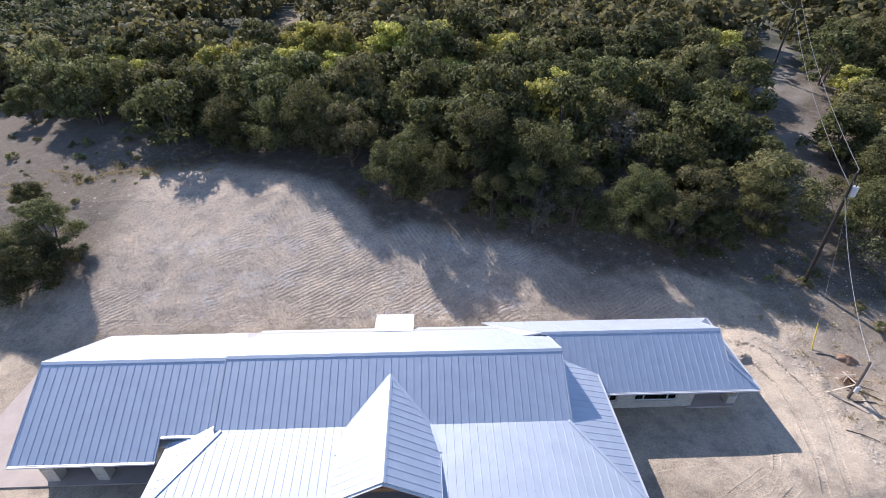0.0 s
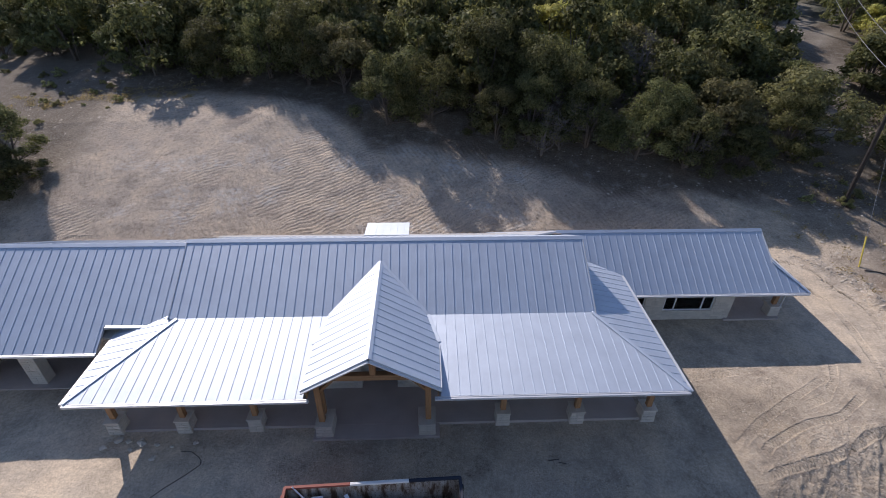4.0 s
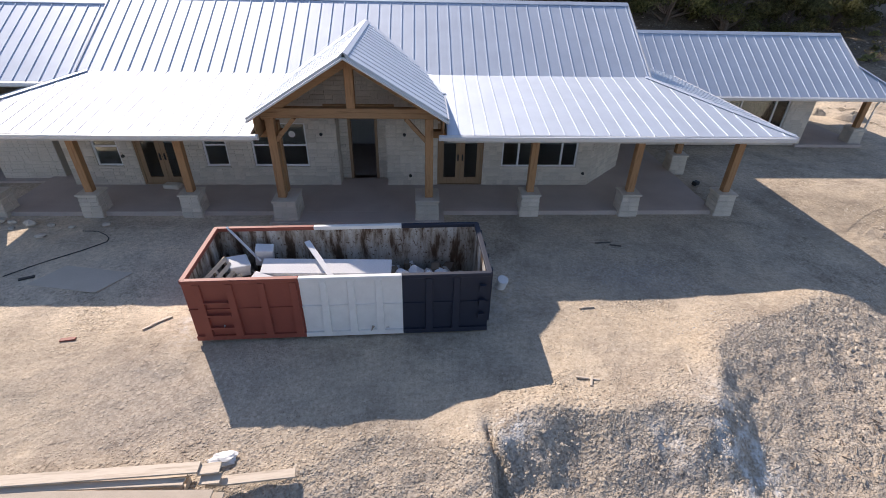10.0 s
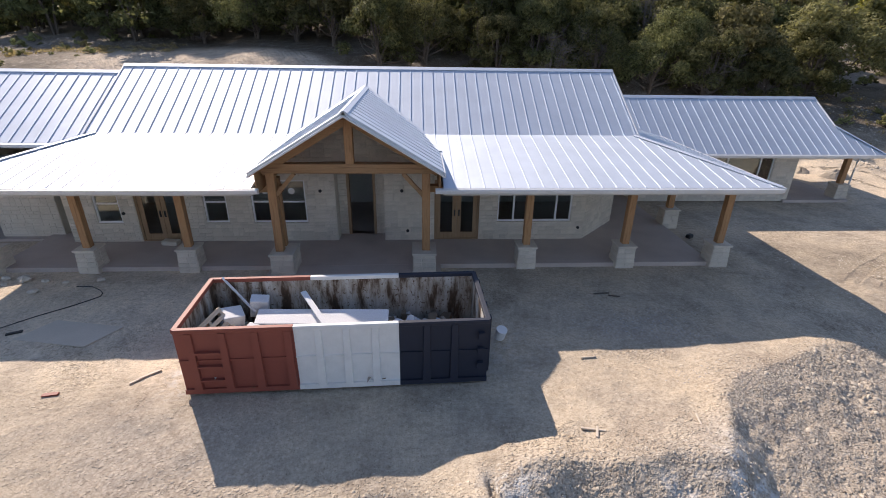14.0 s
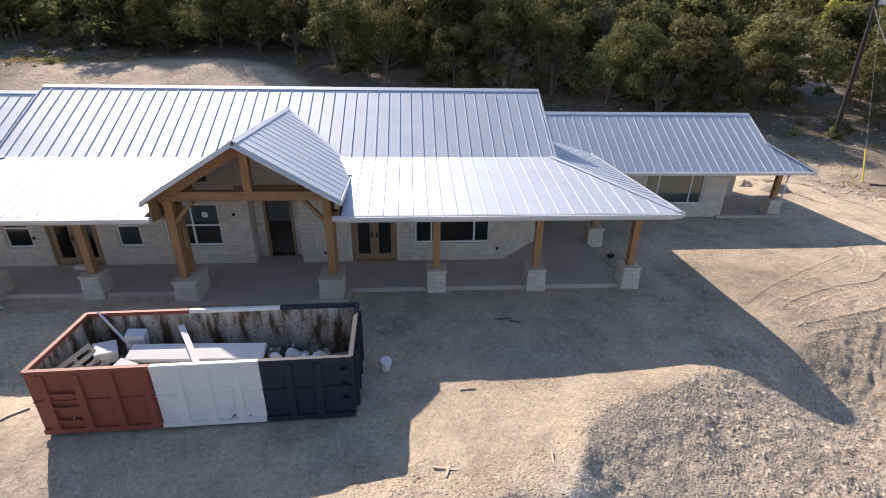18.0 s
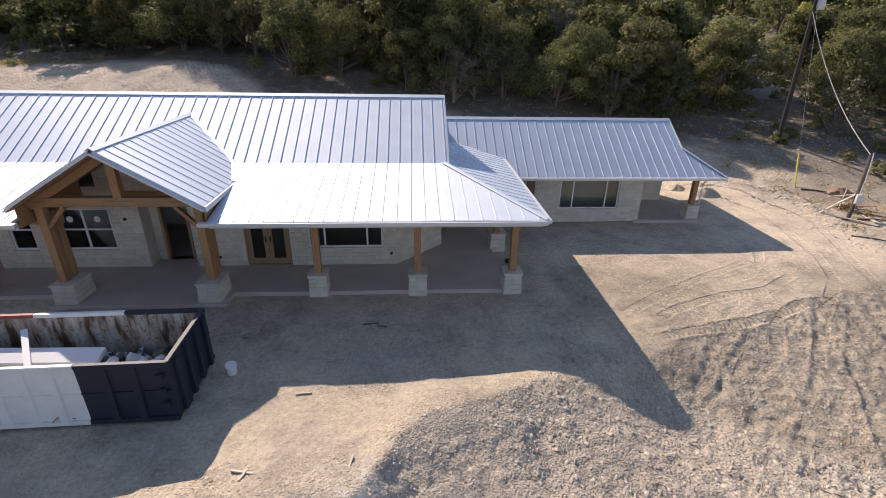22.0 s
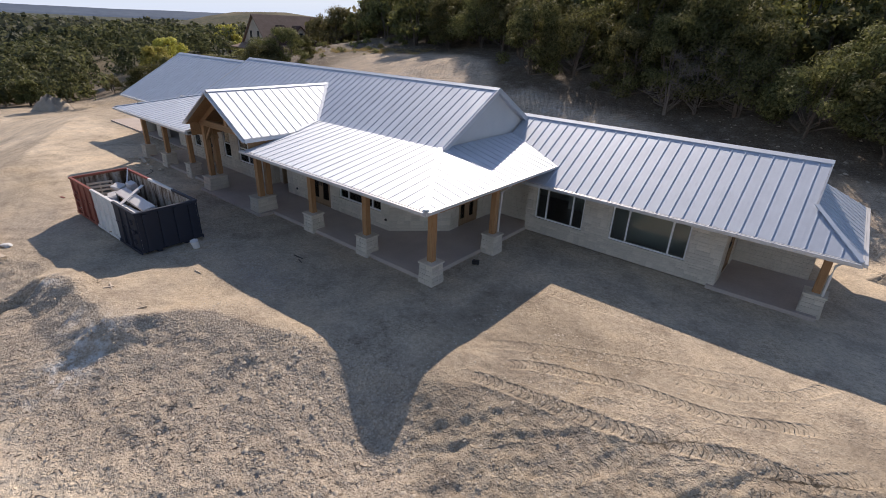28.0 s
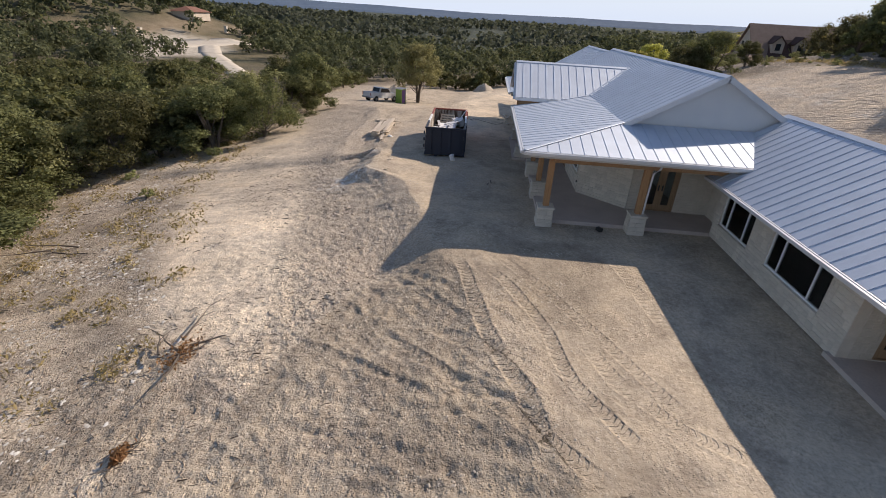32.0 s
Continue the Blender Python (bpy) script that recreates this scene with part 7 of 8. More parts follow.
PILE = gz(-5.6, 4.4)
for (cx, cy, L, w, th, rz, dz, ry, m) in (
        (-6.30, 4.56, 4.50, 0.21, 0.04, 2.9, 0.34, 0.0, M_BOARD), (-3.89, 4.68, 0.36, 0.21, 0.04, 6.1, 0.29, 0.5, M_BOARD), (-5.90, 4.44, 3.30, 0.14, 0.04, 1.2, 0.26, 0.4, M_BOARD),
        (-3.84, 4.53, 0.34, 0.19, 0.04, 3.1, 0.21, 1.0, M_BOARD), (-6.10, 4.19, 4.80, 0.33, 0.03, -1.1, 0.27, 0.3, M_OSB), (-6.10, 3.96, 4.00, 0.16, 0.04, 1.2, 0.17, 0.3, M_BOARD),
        (-7.10, 4.05, 2.00, 0.08, 0.04, 0.6, 0.25, 0.0, M_BOARD), (-5.60, 3.70, 2.40, 0.29, 0.04, 1.7, 0.11, 0.5, M_BOARD), (-3.20, 4.62, 1.50, 0.18, 0.04, 6.2, 0.08, 1.5, M_BOARD),
        (-3.80, 4.20, 0.50, 0.26, 0.03, -0.3, 0.14, 0.0, M_OSB), (-6.40, 4.30, 4.20, 0.28, 0.04, 2.0, 0.10, 0.0, M_BOARD), (-6.20, 4.62, 3.80, 0.24, 0.04, 4.0, 0.14, 0.0, M_BOARD),
        (-6.50, 3.62, 3.60, 0.22, 0.04, 3.5, 0.06, 0.0, M_BOARD), (-4.60, 3.56, 1.10, 0.20, 0.03, -6.0, 0.10, 1.0, M_OSB), (-8.60, 3.40, 1.00, 0.22, 0.04, 60, 0.05, 0.0, M_BOARD), (-8.75, 4.10, 1.90, 0.10, 0.05, 78, 0.08, 0.0, M_BOARD)):
    board(cx, cy, L, w, th, rz, (PILE if cx > -8 else gz(cx, cy)) + dz, ry=ry, material=m)
for x in (-7.6, -5.9, -4.3):
    bm = bmesh.new()
    box(bm, -0.05, 0.05, -0.55, 0.55, -0.14, 0.10)
    soften(bm, 0.006)
    ob = part("bearer", bm, M_BOARD, None)
    ob.matrix_world = pose(x, 4.15, PILE, 0, 0, 4)
    tagged(ob, "timber bearer on the dirt under the lumber pile", "timber", "lumber pile")
bm = bmesh.new()
bmesh.ops.create_icosphere(bm, subdivisions=3, radius=0.2)
for v in bm.verts:
    v.co = Vector((v.co.x * 1.3, v.co.y * 0.7, v.co.z * 0.4)) * (1 + 0.55 * noise.noise(v.co * 9))
ob = part("plastic_bag", bm, M_FRAME, None)
ob.matrix_world = pose(-3.84, 5.06, gz(-3.84, 5.06) + 0.05, 0, 0, 12)
tagged(ob, "crumpled white plastic bag beside the lumber pile", "bag")
for (cx, cy, L, w, rz, m) in ((-8.35, 8.10, 0.32, 0.1, 10, M_RED), (-6.6, 8.62, 0.62, 0.06, 48, M_BOARD), (-6.5, 8.7, 0.5, 0.05, 40, M_BOARD), (3.35, 6.5, 0.5, 0.05, -12, M_BOARD), (3.4, 6.42, 0.3, 0.05, 70, M_BOARD), (5.6, 6.6, 0.34, 0.04, 80, M_BOARD),
                              (5.6, 12.2, 0.5, 0.04, 4, M_BARK), (5.95, 12.05, 0.35, 0.03, -14, M_BARK), (-10.9, 10.55, 0.36, 0.1, 25, M_BLACK), (4.1, 9.0, 0.4, 0.03, 5, M_BOARD)):
    board(cx, cy, L, w, 0.035, rz, gz(cx, cy) + 0.005, material=m, label="short scrap lying on the dirt")

# plywood sheets left on the ground in front of the porch
M_PLY = mottled("dusty_plywood", (0.54, 0.465, 0.37), (0.62, 0.54, 0.44), 1.0, 0.9, 0, 30, 0.1)
bm = bmesh.new()
ply = [(-10.72, 10.25), (-8.72, 9.86), (-8.2, 10.75), (-10.2, 11.15)]
top = max(gz(x, y) for x, y in ply) + 0.022
prism(bm, [(x, y, top) for x, y in ply], (0, 0, 1), 0.018)
tagged(part("plywood_sheet", bm, M_PLY, None), "dusty plywood sheet lying on the ground before the porch", "plywood")
bm = bmesh.new()
cord = [(-11.6, 10.65), (-11.2, 11.1), (-10.89, 11.44), (-10.24, 12.01), (-9.80, 12.45), (-9.85, 12.66), (-10.03, 12.84), (-10.43, 13.1), (-10.9, 13.12)]
tube(bm, [(x, y, gz(x, y) + 0.012) for x, y in cord], [0.013] * len(cord), 6)
tagged(part("hose", bm, M_BLACK, None), "black hose lying on the dirt before the porch", "hose")
bm = bmesh.new()
box(bm, -0.3, 0.3, -0.16, 0.16, 0.0, 0.17)
soften(bm, 0.03)
for v in bm.verts:
    v.co.x *= 1 + 0.25 * v.co.z
ob = part("stone_block", bm, M_STONE, None)
ob.matrix_world = pose(-9.35, 16.15, SL, 0, 0, -8)
tagged(ob, "rough limestone block standing on the porch slab", "stone block")
for x, y, zt in ((-14.0, 17.72, 3.0),):
    bm = bmesh.new()
    tube(bm, [(x - 0.1, y - 0.3, zt), (x, y, zt - 0.3), (x, y, 0.3), (x + 0.05, y - 0.15, 0.12)], [0.045] * 4, 8)
    hpart("downspout", bm, M_TRIM, "white metal downspout")
# bucket and scraps by the dumpster and the side porch
bm = bmesh.new()
bmesh.ops.create_cone(bm, cap_ends=True, segments=18, radius1=0.13, radius2=0.15, depth=0.36)
ob = part("bucket", bm, M_FRAME, None)
ob.matrix_world = pose(2.0, 9.9, 0.17, 14, 8, 0)
tagged(ob, "dirty white plastic bucket leaning by the dumpster", "bucket")
bm = bmesh.new()
box(bm, -0.14, 0.14, -0.1, 0.1, 0, 0.16)
soften(bm, 0.03)
ob = part("tool_bag", bm, M_BLACK, None)
ob.matrix_world = pose(10.9, 16.7, 0.0, 0, 0, 30)
tagged(ob, "small black tool bag on the dirt by the porch", "bag")

# rubble left at the corner of the porch
rr = np.random.RandomState(31)
for x, y, w in ((-13.9, 13.75, 0.34), (-13.45, 13.7, 0.26), (-12.8, 13.6, 0.42), (-12.1, 13.5, 0.22), (-12.0, 12.8, 0.26), (-10.4, 13.55, 0.24), (-13.2, 13.3, 0.2), (-11.4, 13.4, 0.18), (-14.4, 13.4, 0.3)):
    bm = bmesh.new()
    bmesh.ops.create_icosphere(bm, subdivisions=2, radius=w / 2)
    for v in bm.verts:
        v.co = Vector((v.co.x * 1.2, v.co.y * 0.85, v.co.z * 0.5)) * (1 + 0.22 * math.sin(9 * v.co.x / w + x * 5) * math.cos(7 * v.co.y / w + y * 3)) 
    ob = part("rock", bm, M_STONE, None)
    ob.matrix_world = pose(x, y, w * 0.16, 0, 0, rr.uniform(0, 180))
    tagged(ob, "broken pale limestone lump by the porch corner", "rock", "porch rubble")

# ---- fallen branches ----
M_DEADLEAF = leaf("dead_rust_needles", (0.13, 0.062, 0.034), (0.23, 0.125, 0.07))


def brush(x, y, size, n, seed, rust=True, name="brush_pile"):
    rs = np.random.RandomState(seed)
    ob = empty(name, x, y, gz(x, y), "pile of cut branches with rust-brown dead needles", "brush pile")
    for k in range(n):
        bm = bmesh.new()
        a = rs.uniform(0, 6.3)
        L = size * rs.uniform(0.5, 1.2)
        p = [np.array([rs.uniform(-0.3, 0.3) * size, rs.uniform(-0.3, 0.3) * size, 0.06 + 0.05 * k * 0.5])]
        for s in range(3):
            a += rs.uniform(-0.35, 0.35)
            p.append(p[-1] + np.array([math.cos(a) * L / 3, math.sin(a) * L / 3, rs.uniform(-0.06, 0.1)]))
        for q in p:
            q[2] = max(q[2], 0.04)
        tube(bm, [tuple(q) for q in p], [0.04, 0.03, 0.02, 0.006], 5)
        for q in p[1:]:
            b2 = a + rs.choice([-1, 1]) * rs.uniform(0.5, 1.1)
            tube(bm, [tuple(q), (q[0] + 0.4 * math.cos(b2), q[1] + 0.4 * math.sin(b2), q[2] + 0.1)], [0.015, 0.004], 4)
        part("branch", bm, M_BARK, ob)
    if rust:
        P = rs.randn(220, 3) * np.array([0.28 * size, 0.14 * size, 0.06]) + np.array([0.1 * size, 0.1, 0.12])
        P[:, 2] = np.abs(P[:, 2])
        me = quads_mesh("dead_needles", P, np.full(220, 0.07), seed, M_DEADLEAF)
        c = new("dead_needles", me)
        c.parent = ob
    return ob


brush(19.0, 3.4, 1.5, 7, 2)
brush(22.5, 4.0, 0.5, 3, 4)
brush(11.6, -6.5, 2.4, 3, 6, False)
brush(31.2, 23.0, 1.2, 4, 9)
# temporary service pole east of the wing, propped with rough timbers
service = empty("service_pole", 30.2, 21.65, gz(30.2, 21.65), "leaning rough service pole with timber props on reddish dirt", "pole")
bm = bmesh.new()
tube(bm, [(0, 0, -0.4), (0.10, 0.08, 1.6), (0.22, 0.28, 3.35)], [0.105, 0.095, 0.08], 9)
part("post", bm, M_BARK, service)
for a, b2, w in (((-1.45, 0.48, 0.02), (0.15, 0.10, 1.35), 0.09), ((-1.15, 0.40, 0.0), (-1.13, 0.42, 0.42), 0.07), ((1.45, 2.4, 0.03), (0.14, 0.12, 1.30), 0.09), ((0.55, 1.3, 0.0), (0.60, 1.28, 1.25), 0.07), ((-0.1, 1.5, 0.70), (1.25, 1.35, 0.85), 0.09)):
    bm = bmesh.new()
    beam(bm, a, b2, w, w * 0.6)
    soften(bm, 0.006)
    part("prop", bm, M_BOARD, service, "rough-sawn timber prop")
bm = bmesh.new()
box(bm, -0.16, 0.16, -0.25, -0.10, 0.85, 1.35)
soften(bm, 0.02)
part("meter_box", bm, M_SIDING, service, "small whitish meter box")
bm = bmesh.new()
tube(bm, [(0.02, -0.11, 1.35), (0.10, -0.04, 2.2), (0.2, 0.12, 3.2), (0.22, 0.2, 3.45)], [0.025] * 4, 7)
part("conduit", bm, M_SIDING, service)
for a, b2, w, rough_log in (((28.95, 22.1), (30.93, 20.22), 0.16, 0), ((29.67, 21.62), (30.6, 20.3), 0.14, 0), ((31.26, 21.85), (30.75, 19.6), 0.20, 0), ((30.4, 21.3), (31.9, 21.1), 0.07, 1), ((30.9, 22.6), (32.5, 21.3), 0.06, 1), ((28.0, 19.0), (29.6, 18.1), 0.05, 1), ((30.6, 25.7), (31.9, 25.3), 0.06, 1)):
    bm = bmesh.new()
    za, zb = gz(*a) + 0.05, gz(*b2) + 0.05
    if rough_log:
        m = ((a[0] + b2[0]) / 2 + 0.06, (a[1] + b2[1]) / 2 + 0.05, (za + zb) / 2 + 0.02)
        tube(bm, [(*a, za), m, (*b2, zb)], [w * 0.8, w * 0.7, w * 0.45], 7)
        tagged(part("log", bm, M_BARK, None), "thin cedar log lying on bare dirt", "log")
    else:
        beam(bm, (*a, za), (*b2, zb), w, 0.045)
        soften(bm, 0.004)
        tagged(part("board", bm, M_BOARD, None), "weathered board lying beside the service pole", "board")
M_REDDIRT = mottled("reddish_spoil", (0.26, 0.15, 0.09), (0.36, 0.24, 0.16), 1.5, 0.95, 0, 20, 0.5, 0.03)
M_SPOIL = mottled("pale_spoil", (0.38, 0.32, 0.25), (0.48, 0.42, 0.34), 1.2, 0.95, 0, 14, 0.8, 0.05)


def heap(x, y, rx, ry, h, seed, material, label, rz=0.0):
    """A mound of loose material with an uneven outline."""
    rs = np.random.RandomState(seed)
    bm = bmesh.new()
    rings = []
    n = 30
    ph = rs.uniform(0, 6.3, 4)
    for i in range(9):
        t = i / 8
        row = []
        for k in range(n):
            a = 2 * math.pi * k / n
            w = 1 + 0.14 * math.sin(2 * a + ph[0]) + 0.10 * math.sin(5 * a + ph[1]) + 0.05 * math.sin(9 * a + ph[2])
            r = (1 - t) * w
            px, py = rx * r * math.cos(a), ry * r * math.sin(a)
            X, Y = x + px * math.cos(rz) - py * math.sin(rz), y + px * math.sin(rz) + py * math.cos(rz)
            z = gz(X, Y) - 0.12 + h * (1 - (1 - t) ** 1.8) * (1 + 0.12 * rs.randn())
            row.append(bm.verts.new((X, Y, z)))
        rings.append(row)
    for r0, r1 in zip(rings, rings[1:]):
        for k in range(n):
            bm.faces.new((r0[k], r0[(k + 1) % n], r1[(k + 1) % n], r1[k]))
    bmesh.ops.remove_doubles(bm, verts=bm.verts, dist=0.002)
    ob = part("mound", bm, material, None, smooth=True)
    return tagged(ob, label, "heap")


heap(32.7, 25.1, 0.9, 0.6, 0.42, 3, M_REDDIRT, "low heap of reddish dirt among brush")
heap(24.6, 25.6, 0.9, 0.7, 0.5, 5, M_SPOIL, "small heap of pale broken rock behind the wing")
heap(23.4, 26.8, 0.7, 0.6, 0.35, 6, M_SPOIL, "small heap of pale broken rock behind the wing")
heap(-60.0, -5.0, 3.6, 2.4, 1.7, 7, M_SPOIL, "pale gravel heap beside the drive")
heap(-79.0, 10.8, 2.4, 2.0, 1.5, 8, M_SPOIL, "low gravel heap beside the drive")
heap(-75.6, 22.5, 3.8, 2.4, 2.1, 9, M_SPOIL, "low heap of broken rock beside the drive")

# ---- power line ----
M_POLE = mottled("creosoted_pole", (0.022, 0.018, 0.015), (0.045, 0.036, 0.03), 3, 0.85, 0, 30, 0.3)
M_WIRE = mottled("weathered_wire", (0.30, 0.30, 0.30), (0.38, 0.38, 0.38), 3, 0.5, 0.6, 30, 0.0)
M_YELLOWP = mottled("yellow_guy_sleeve", (0.60, 0.46, 0.06), (0.66, 0.52, 0.10), 3, 0.6, 0, 20, 0.05)


def utility_pole(x, y, h, lean=(0, 0), can=False):
    z = gz(x, y)
    ob = empty("utility_pole", x, y, z, "dark creosoted utility pole" + (" with a grey transformer can" if can else " on the ridge"), "pole", "power line")
    bm = bmesh.new()
    tube(bm, [(0, 0, -0.5), (lean[0] * 0.5, lean[1] * 0.5, h * 0.5), (lean[0], lean[1], h)], [0.16, 0.14, 0.10], 10)
    part("shaft", bm, M_POLE, ob)
    bm = bmesh.new()
    tube(bm, [(lean[0], lean[1], h - 0.05), (lean[0], lean[1], h + 0.28)], [0.05, 0.035], 8)
    part("insulator", bm, M_WIRE, ob)
    if can:
        bm = bmesh.new()
        bmesh.ops.create_cone(bm, cap_ends=True, segments=20, radius1=0.25, radius2=0.25, depth=0.85, matrix=Matrix.Translation((lean[0] + 0.38, lean[1] - 0.1, h - 1.6)))
        soften(bm, 0.03)
        part("transformer", bm, M_SIDING, ob, "pale grey transformer can")
        bm = bmesh.new()
        box(bm, lean[0] + 0.05, lean[0] + 0.2, lean[1] - 0.16, lean[1] - 0.04, h - 1.9, h - 1.3)
        part("bracket", bm, M_WIRE, ob)
        bm = bmesh.new()
        tube(bm, [(lean[0] + 0.38, lean[1] - 0.1, h - 1.2), (lean[0] + 0.38, lean[1] - 0.1, h - 0.85)], [0.05, 0.03], 8)
        part("bushing", bm, M_POLE, ob)
    return Vector((x + lean[0], y + lean[1], z + h))


def wire(a, b, sag, r=0.02, name="wire"):
    bm = bmesh.new()
    a, b = Vector(a), Vector(b)
    pts = []
    for i in range(15):
        t = i / 14
        p = a.lerp(b, t)
        p.z -= 4 * sag * t * (1 - t)
        pts.append(tuple(p))
    tube(bm, pts, [r] * 15, 5)
    return tagged(part(name, bm, M_WIRE, None), "thin grey overhead wire between poles", "wire", "power line")


top1 = utility_pole(33.85, 32.75, 10.8, (-0.3, 0.1), True)
top2 = utility_pole(53.4, 74.0, 11.0, (0.2, 0))
top3 = utility_pole(66.0, 100.0, 11.0)
wire(top1 + Vector((0, 0, 0.25)), top2 + Vector((0, 0, 0.25)), 1.0)
wire(top1 + Vector((0, 0, -1.2)), top2 + Vector((0, 0, -1.6)), 1.3)
wire(top2 + Vector((0, 0, 0.25)), top3 + Vector((0, 0, 0.25)), 1.0)
wire(top2 + Vector((0, 0, -1.6)), top3 + Vector((0, 0, -1.6)), 1.2)
sag_line = wire(top1 - Vector((0, 0, 2.1)), Vector((30.42, 21.93, gz(30.2, 21.65) + 3.3)), 0.8, 0.022, "service_cable")
tagged(sag_line, "pale twisted service cable sagging to the propped pole", "cable", "power line")
ga = Vector((30.5, 26.1, gz(30.5, 26.1)))
wire(top1 - Vector((0, 0, 0.5)), ga, 0.0, 0.012, "guy_wire")
bm = bmesh.new()
gd = (top1 - Vector((0, 0, 0.5)) - ga).normalized()
tube(bm, [tuple(ga), tuple(ga + gd * 2.2)], [0.05, 0.05], 8)
tagged(part("guy_marker", bm, M_YELLOWP, None), "yellow plastic sleeve on the guy wire", "guy marker", "power line")

# ---- pickup and portable toilet by the drive ----
M_CARWHITE = mottled("white_car_paint", (0.74, 0.74, 0.74), (0.70, 0.70, 0.70), 2, 0.25, 0, 30, 0.0)
M_TYRE = mottled("tyre_rubber", (0.02, 0.02, 0.02), (0.035, 0.033, 0.03), 4, 0.9, 0, 30, 0.1)
M_CARGLASS = mat_new("tinted_car_glass", (0.015, 0.017, 0.02), 0.08)[0]
M_LAMP = mat_new("red_tail_lamp", (0.35, 0.02, 0.02), 0.2)[0]
truck = empty("pickup_truck", label="white crew-cab pickup parked on the caliche drive", category="truck")
TX, TY = -44.6, -4.3
truck.matrix_world = Matrix.Translation((TX, TY, gz(TX, TY) + 0.06)) @ Matrix.Rotation(radians(145), 4, "Z") @ Matrix.Rotation(-math.atan2(gz(TX - 1.52, TY + 1.06) - gz(TX + 1.52, TY - 1.06), 3.7), 4, "Y") @ Matrix.Diagonal((1, 1, 1.08, 1))


def outline_part(name, pts, y0, y1, material, bevel=0.04, label=""):
    bm = bmesh.new()
    lo = [bm.verts.new((x, y0, z)) for x, z in pts]
    hi = [bm.verts.new((x, y1, z)) for x, z in pts]
    bm.faces.new(lo[::-1])
    bm.faces.new(hi)
    for i in range(len(pts)):
        j = (i + 1) % len(pts)
        bm.faces.new((lo[i], lo[j], hi[j], hi[i]))
    bmesh.ops.recalc_face_normals(bm, faces=bm.faces)
    if bevel:
        soften(bm, bevel)
    return part(name, bm, material, truck, label)


outline_part("body", [(-2.9, 0.5), (2.85, 0.45), (2.95, 0.75), (2.85, 1.1), (1.35, 1.2), (1.2, 1.22), (-1.2, 1.22), (-1.2, 0.7), (-2.88, 0.7)], -0.95, 0.95, M_CARWHITE)
outline_part("cab", [(1.30, 1.16), (0.55, 1.82), (-0.95, 1.88), (-1.2, 1.2)], -0.84, 0.84, M_CARWHITE, 0.06)
for y in (-0.93, 0.85):
    outline_part("bed_side", [(-2.9, 0.68), (-1.23, 0.68), (-1.23, 1.24), (-2.9, 1.26)], y, y + 0.08, M_CARWHITE, 0.02)
outline_part("tailgate", [(-2.93, 0.66), (-2.86, 0.66), (-2.86, 1.24), (-2.93, 1.24)], -0.84, 0.84, M_CARWHITE, 0.015)
for y in (-0.862, 0.842):
    outline_part("side_window", [(1.05, 1.24), (0.5, 1.74), (-0.84, 1.79), (-1.02, 1.26)], y, y + 0.02, M_CARGLASS, 0)
outline_part("windscreen", [(1.26, 1.25), (0.66, 1.78), (0.68, 1.80), (1.29, 1.27)], -0.74, 0.74, M_CARGLASS, 0)
outline_part("rear_window", [(-1.18, 1.3), (-0.99, 1.8), (-1.02, 1.81), (-1.22, 1.32)], -0.7, 0.7, M_CARGLASS, 0)
outline_part("bumper", [(-3.05, 0.5), (-2.9, 0.5), (-2.9, 0.68), (-3.05, 0.68)], -0.9, 0.9, M_WIRE, 0.02)
for y in (-0.93, 0.8):
    outline_part("tail_lamp", [(-2.94, 0.85), (-2.90, 0.85), (-2.90, 1.18), (-2.94, 1.18)], y, y + 0.13, M_LAMP, 0)
for x in (-1.85, 1.85):
    for y in (-0.84, 0.84):
        bm = bmesh.new()
        bmesh.ops.create_cone(bm, cap_ends=True, segments=24, radius1=0.39, radius2=0.39, depth=0.26, matrix=Matrix.Translation((x, y, 0.39)) @ Matrix.Rotation(radians(90), 4, "X"))
        tyre = part("wheel", bm, M_TYRE, truck)
        bm = bmesh.new()
        bmesh.ops.create_cone(bm, cap_ends=True, segments=18, radius1=0.22, radius2=0.2, depth=0.28, matrix=Matrix.Translation((x, y, 0.39)) @ Matrix.Rotation(radians(90), 4, "X"))
        part("rim", bm, M_WIRE, tyre)
M_GREENP = mottled("green_plastic_wall", (0.22, 0.34, 0.05), (0.26, 0.38, 0.07), 3, 0.5, 0, 30, 0.05)
M_PURPLE = mottled("purple_plastic_door", (0.11, 0.05, 0.16), (0.14, 0.07, 0.2), 3, 0.5, 0, 30, 0.05)
toilet = empty("portable_toilet", label="green portable toilet with a purple door on the dirt", category="portable toilet")
QX, QY = -43.0, -1.0
toilet.matrix_world = Matrix.Translation((QX, QY, gz(QX, QY) + 0.02)) @ Matrix.Rotation(radians(58), 4, "Z")
for nm, m, bx in (("cabin", M_GREENP, (-0.55, 0.55, -0.55, 0.55, 0.1, 2.05)), ("base", M_BLACK, (-0.6, 0.6, -0.6, 0.6, 0.0, 0.1)), ("door", M_PURPLE, (0.552, 0.585, -0.4, 0.4, 0.15, 1.95)), ("roof", M_FRAME, (-0.6, 0.6, -0.6, 0.6, 2.05, 2.2)), ("side_vent", M_PURPLE, (-0.3, 0.3, 0.552, 0.57, 1.5, 1.8))):
    bm = bmesh.new()
    box(bm, *bx)
    soften(bm, 0.015 if nm in ("door", "side_vent") else 0.04)
    part(nm, bm, m, toilet)

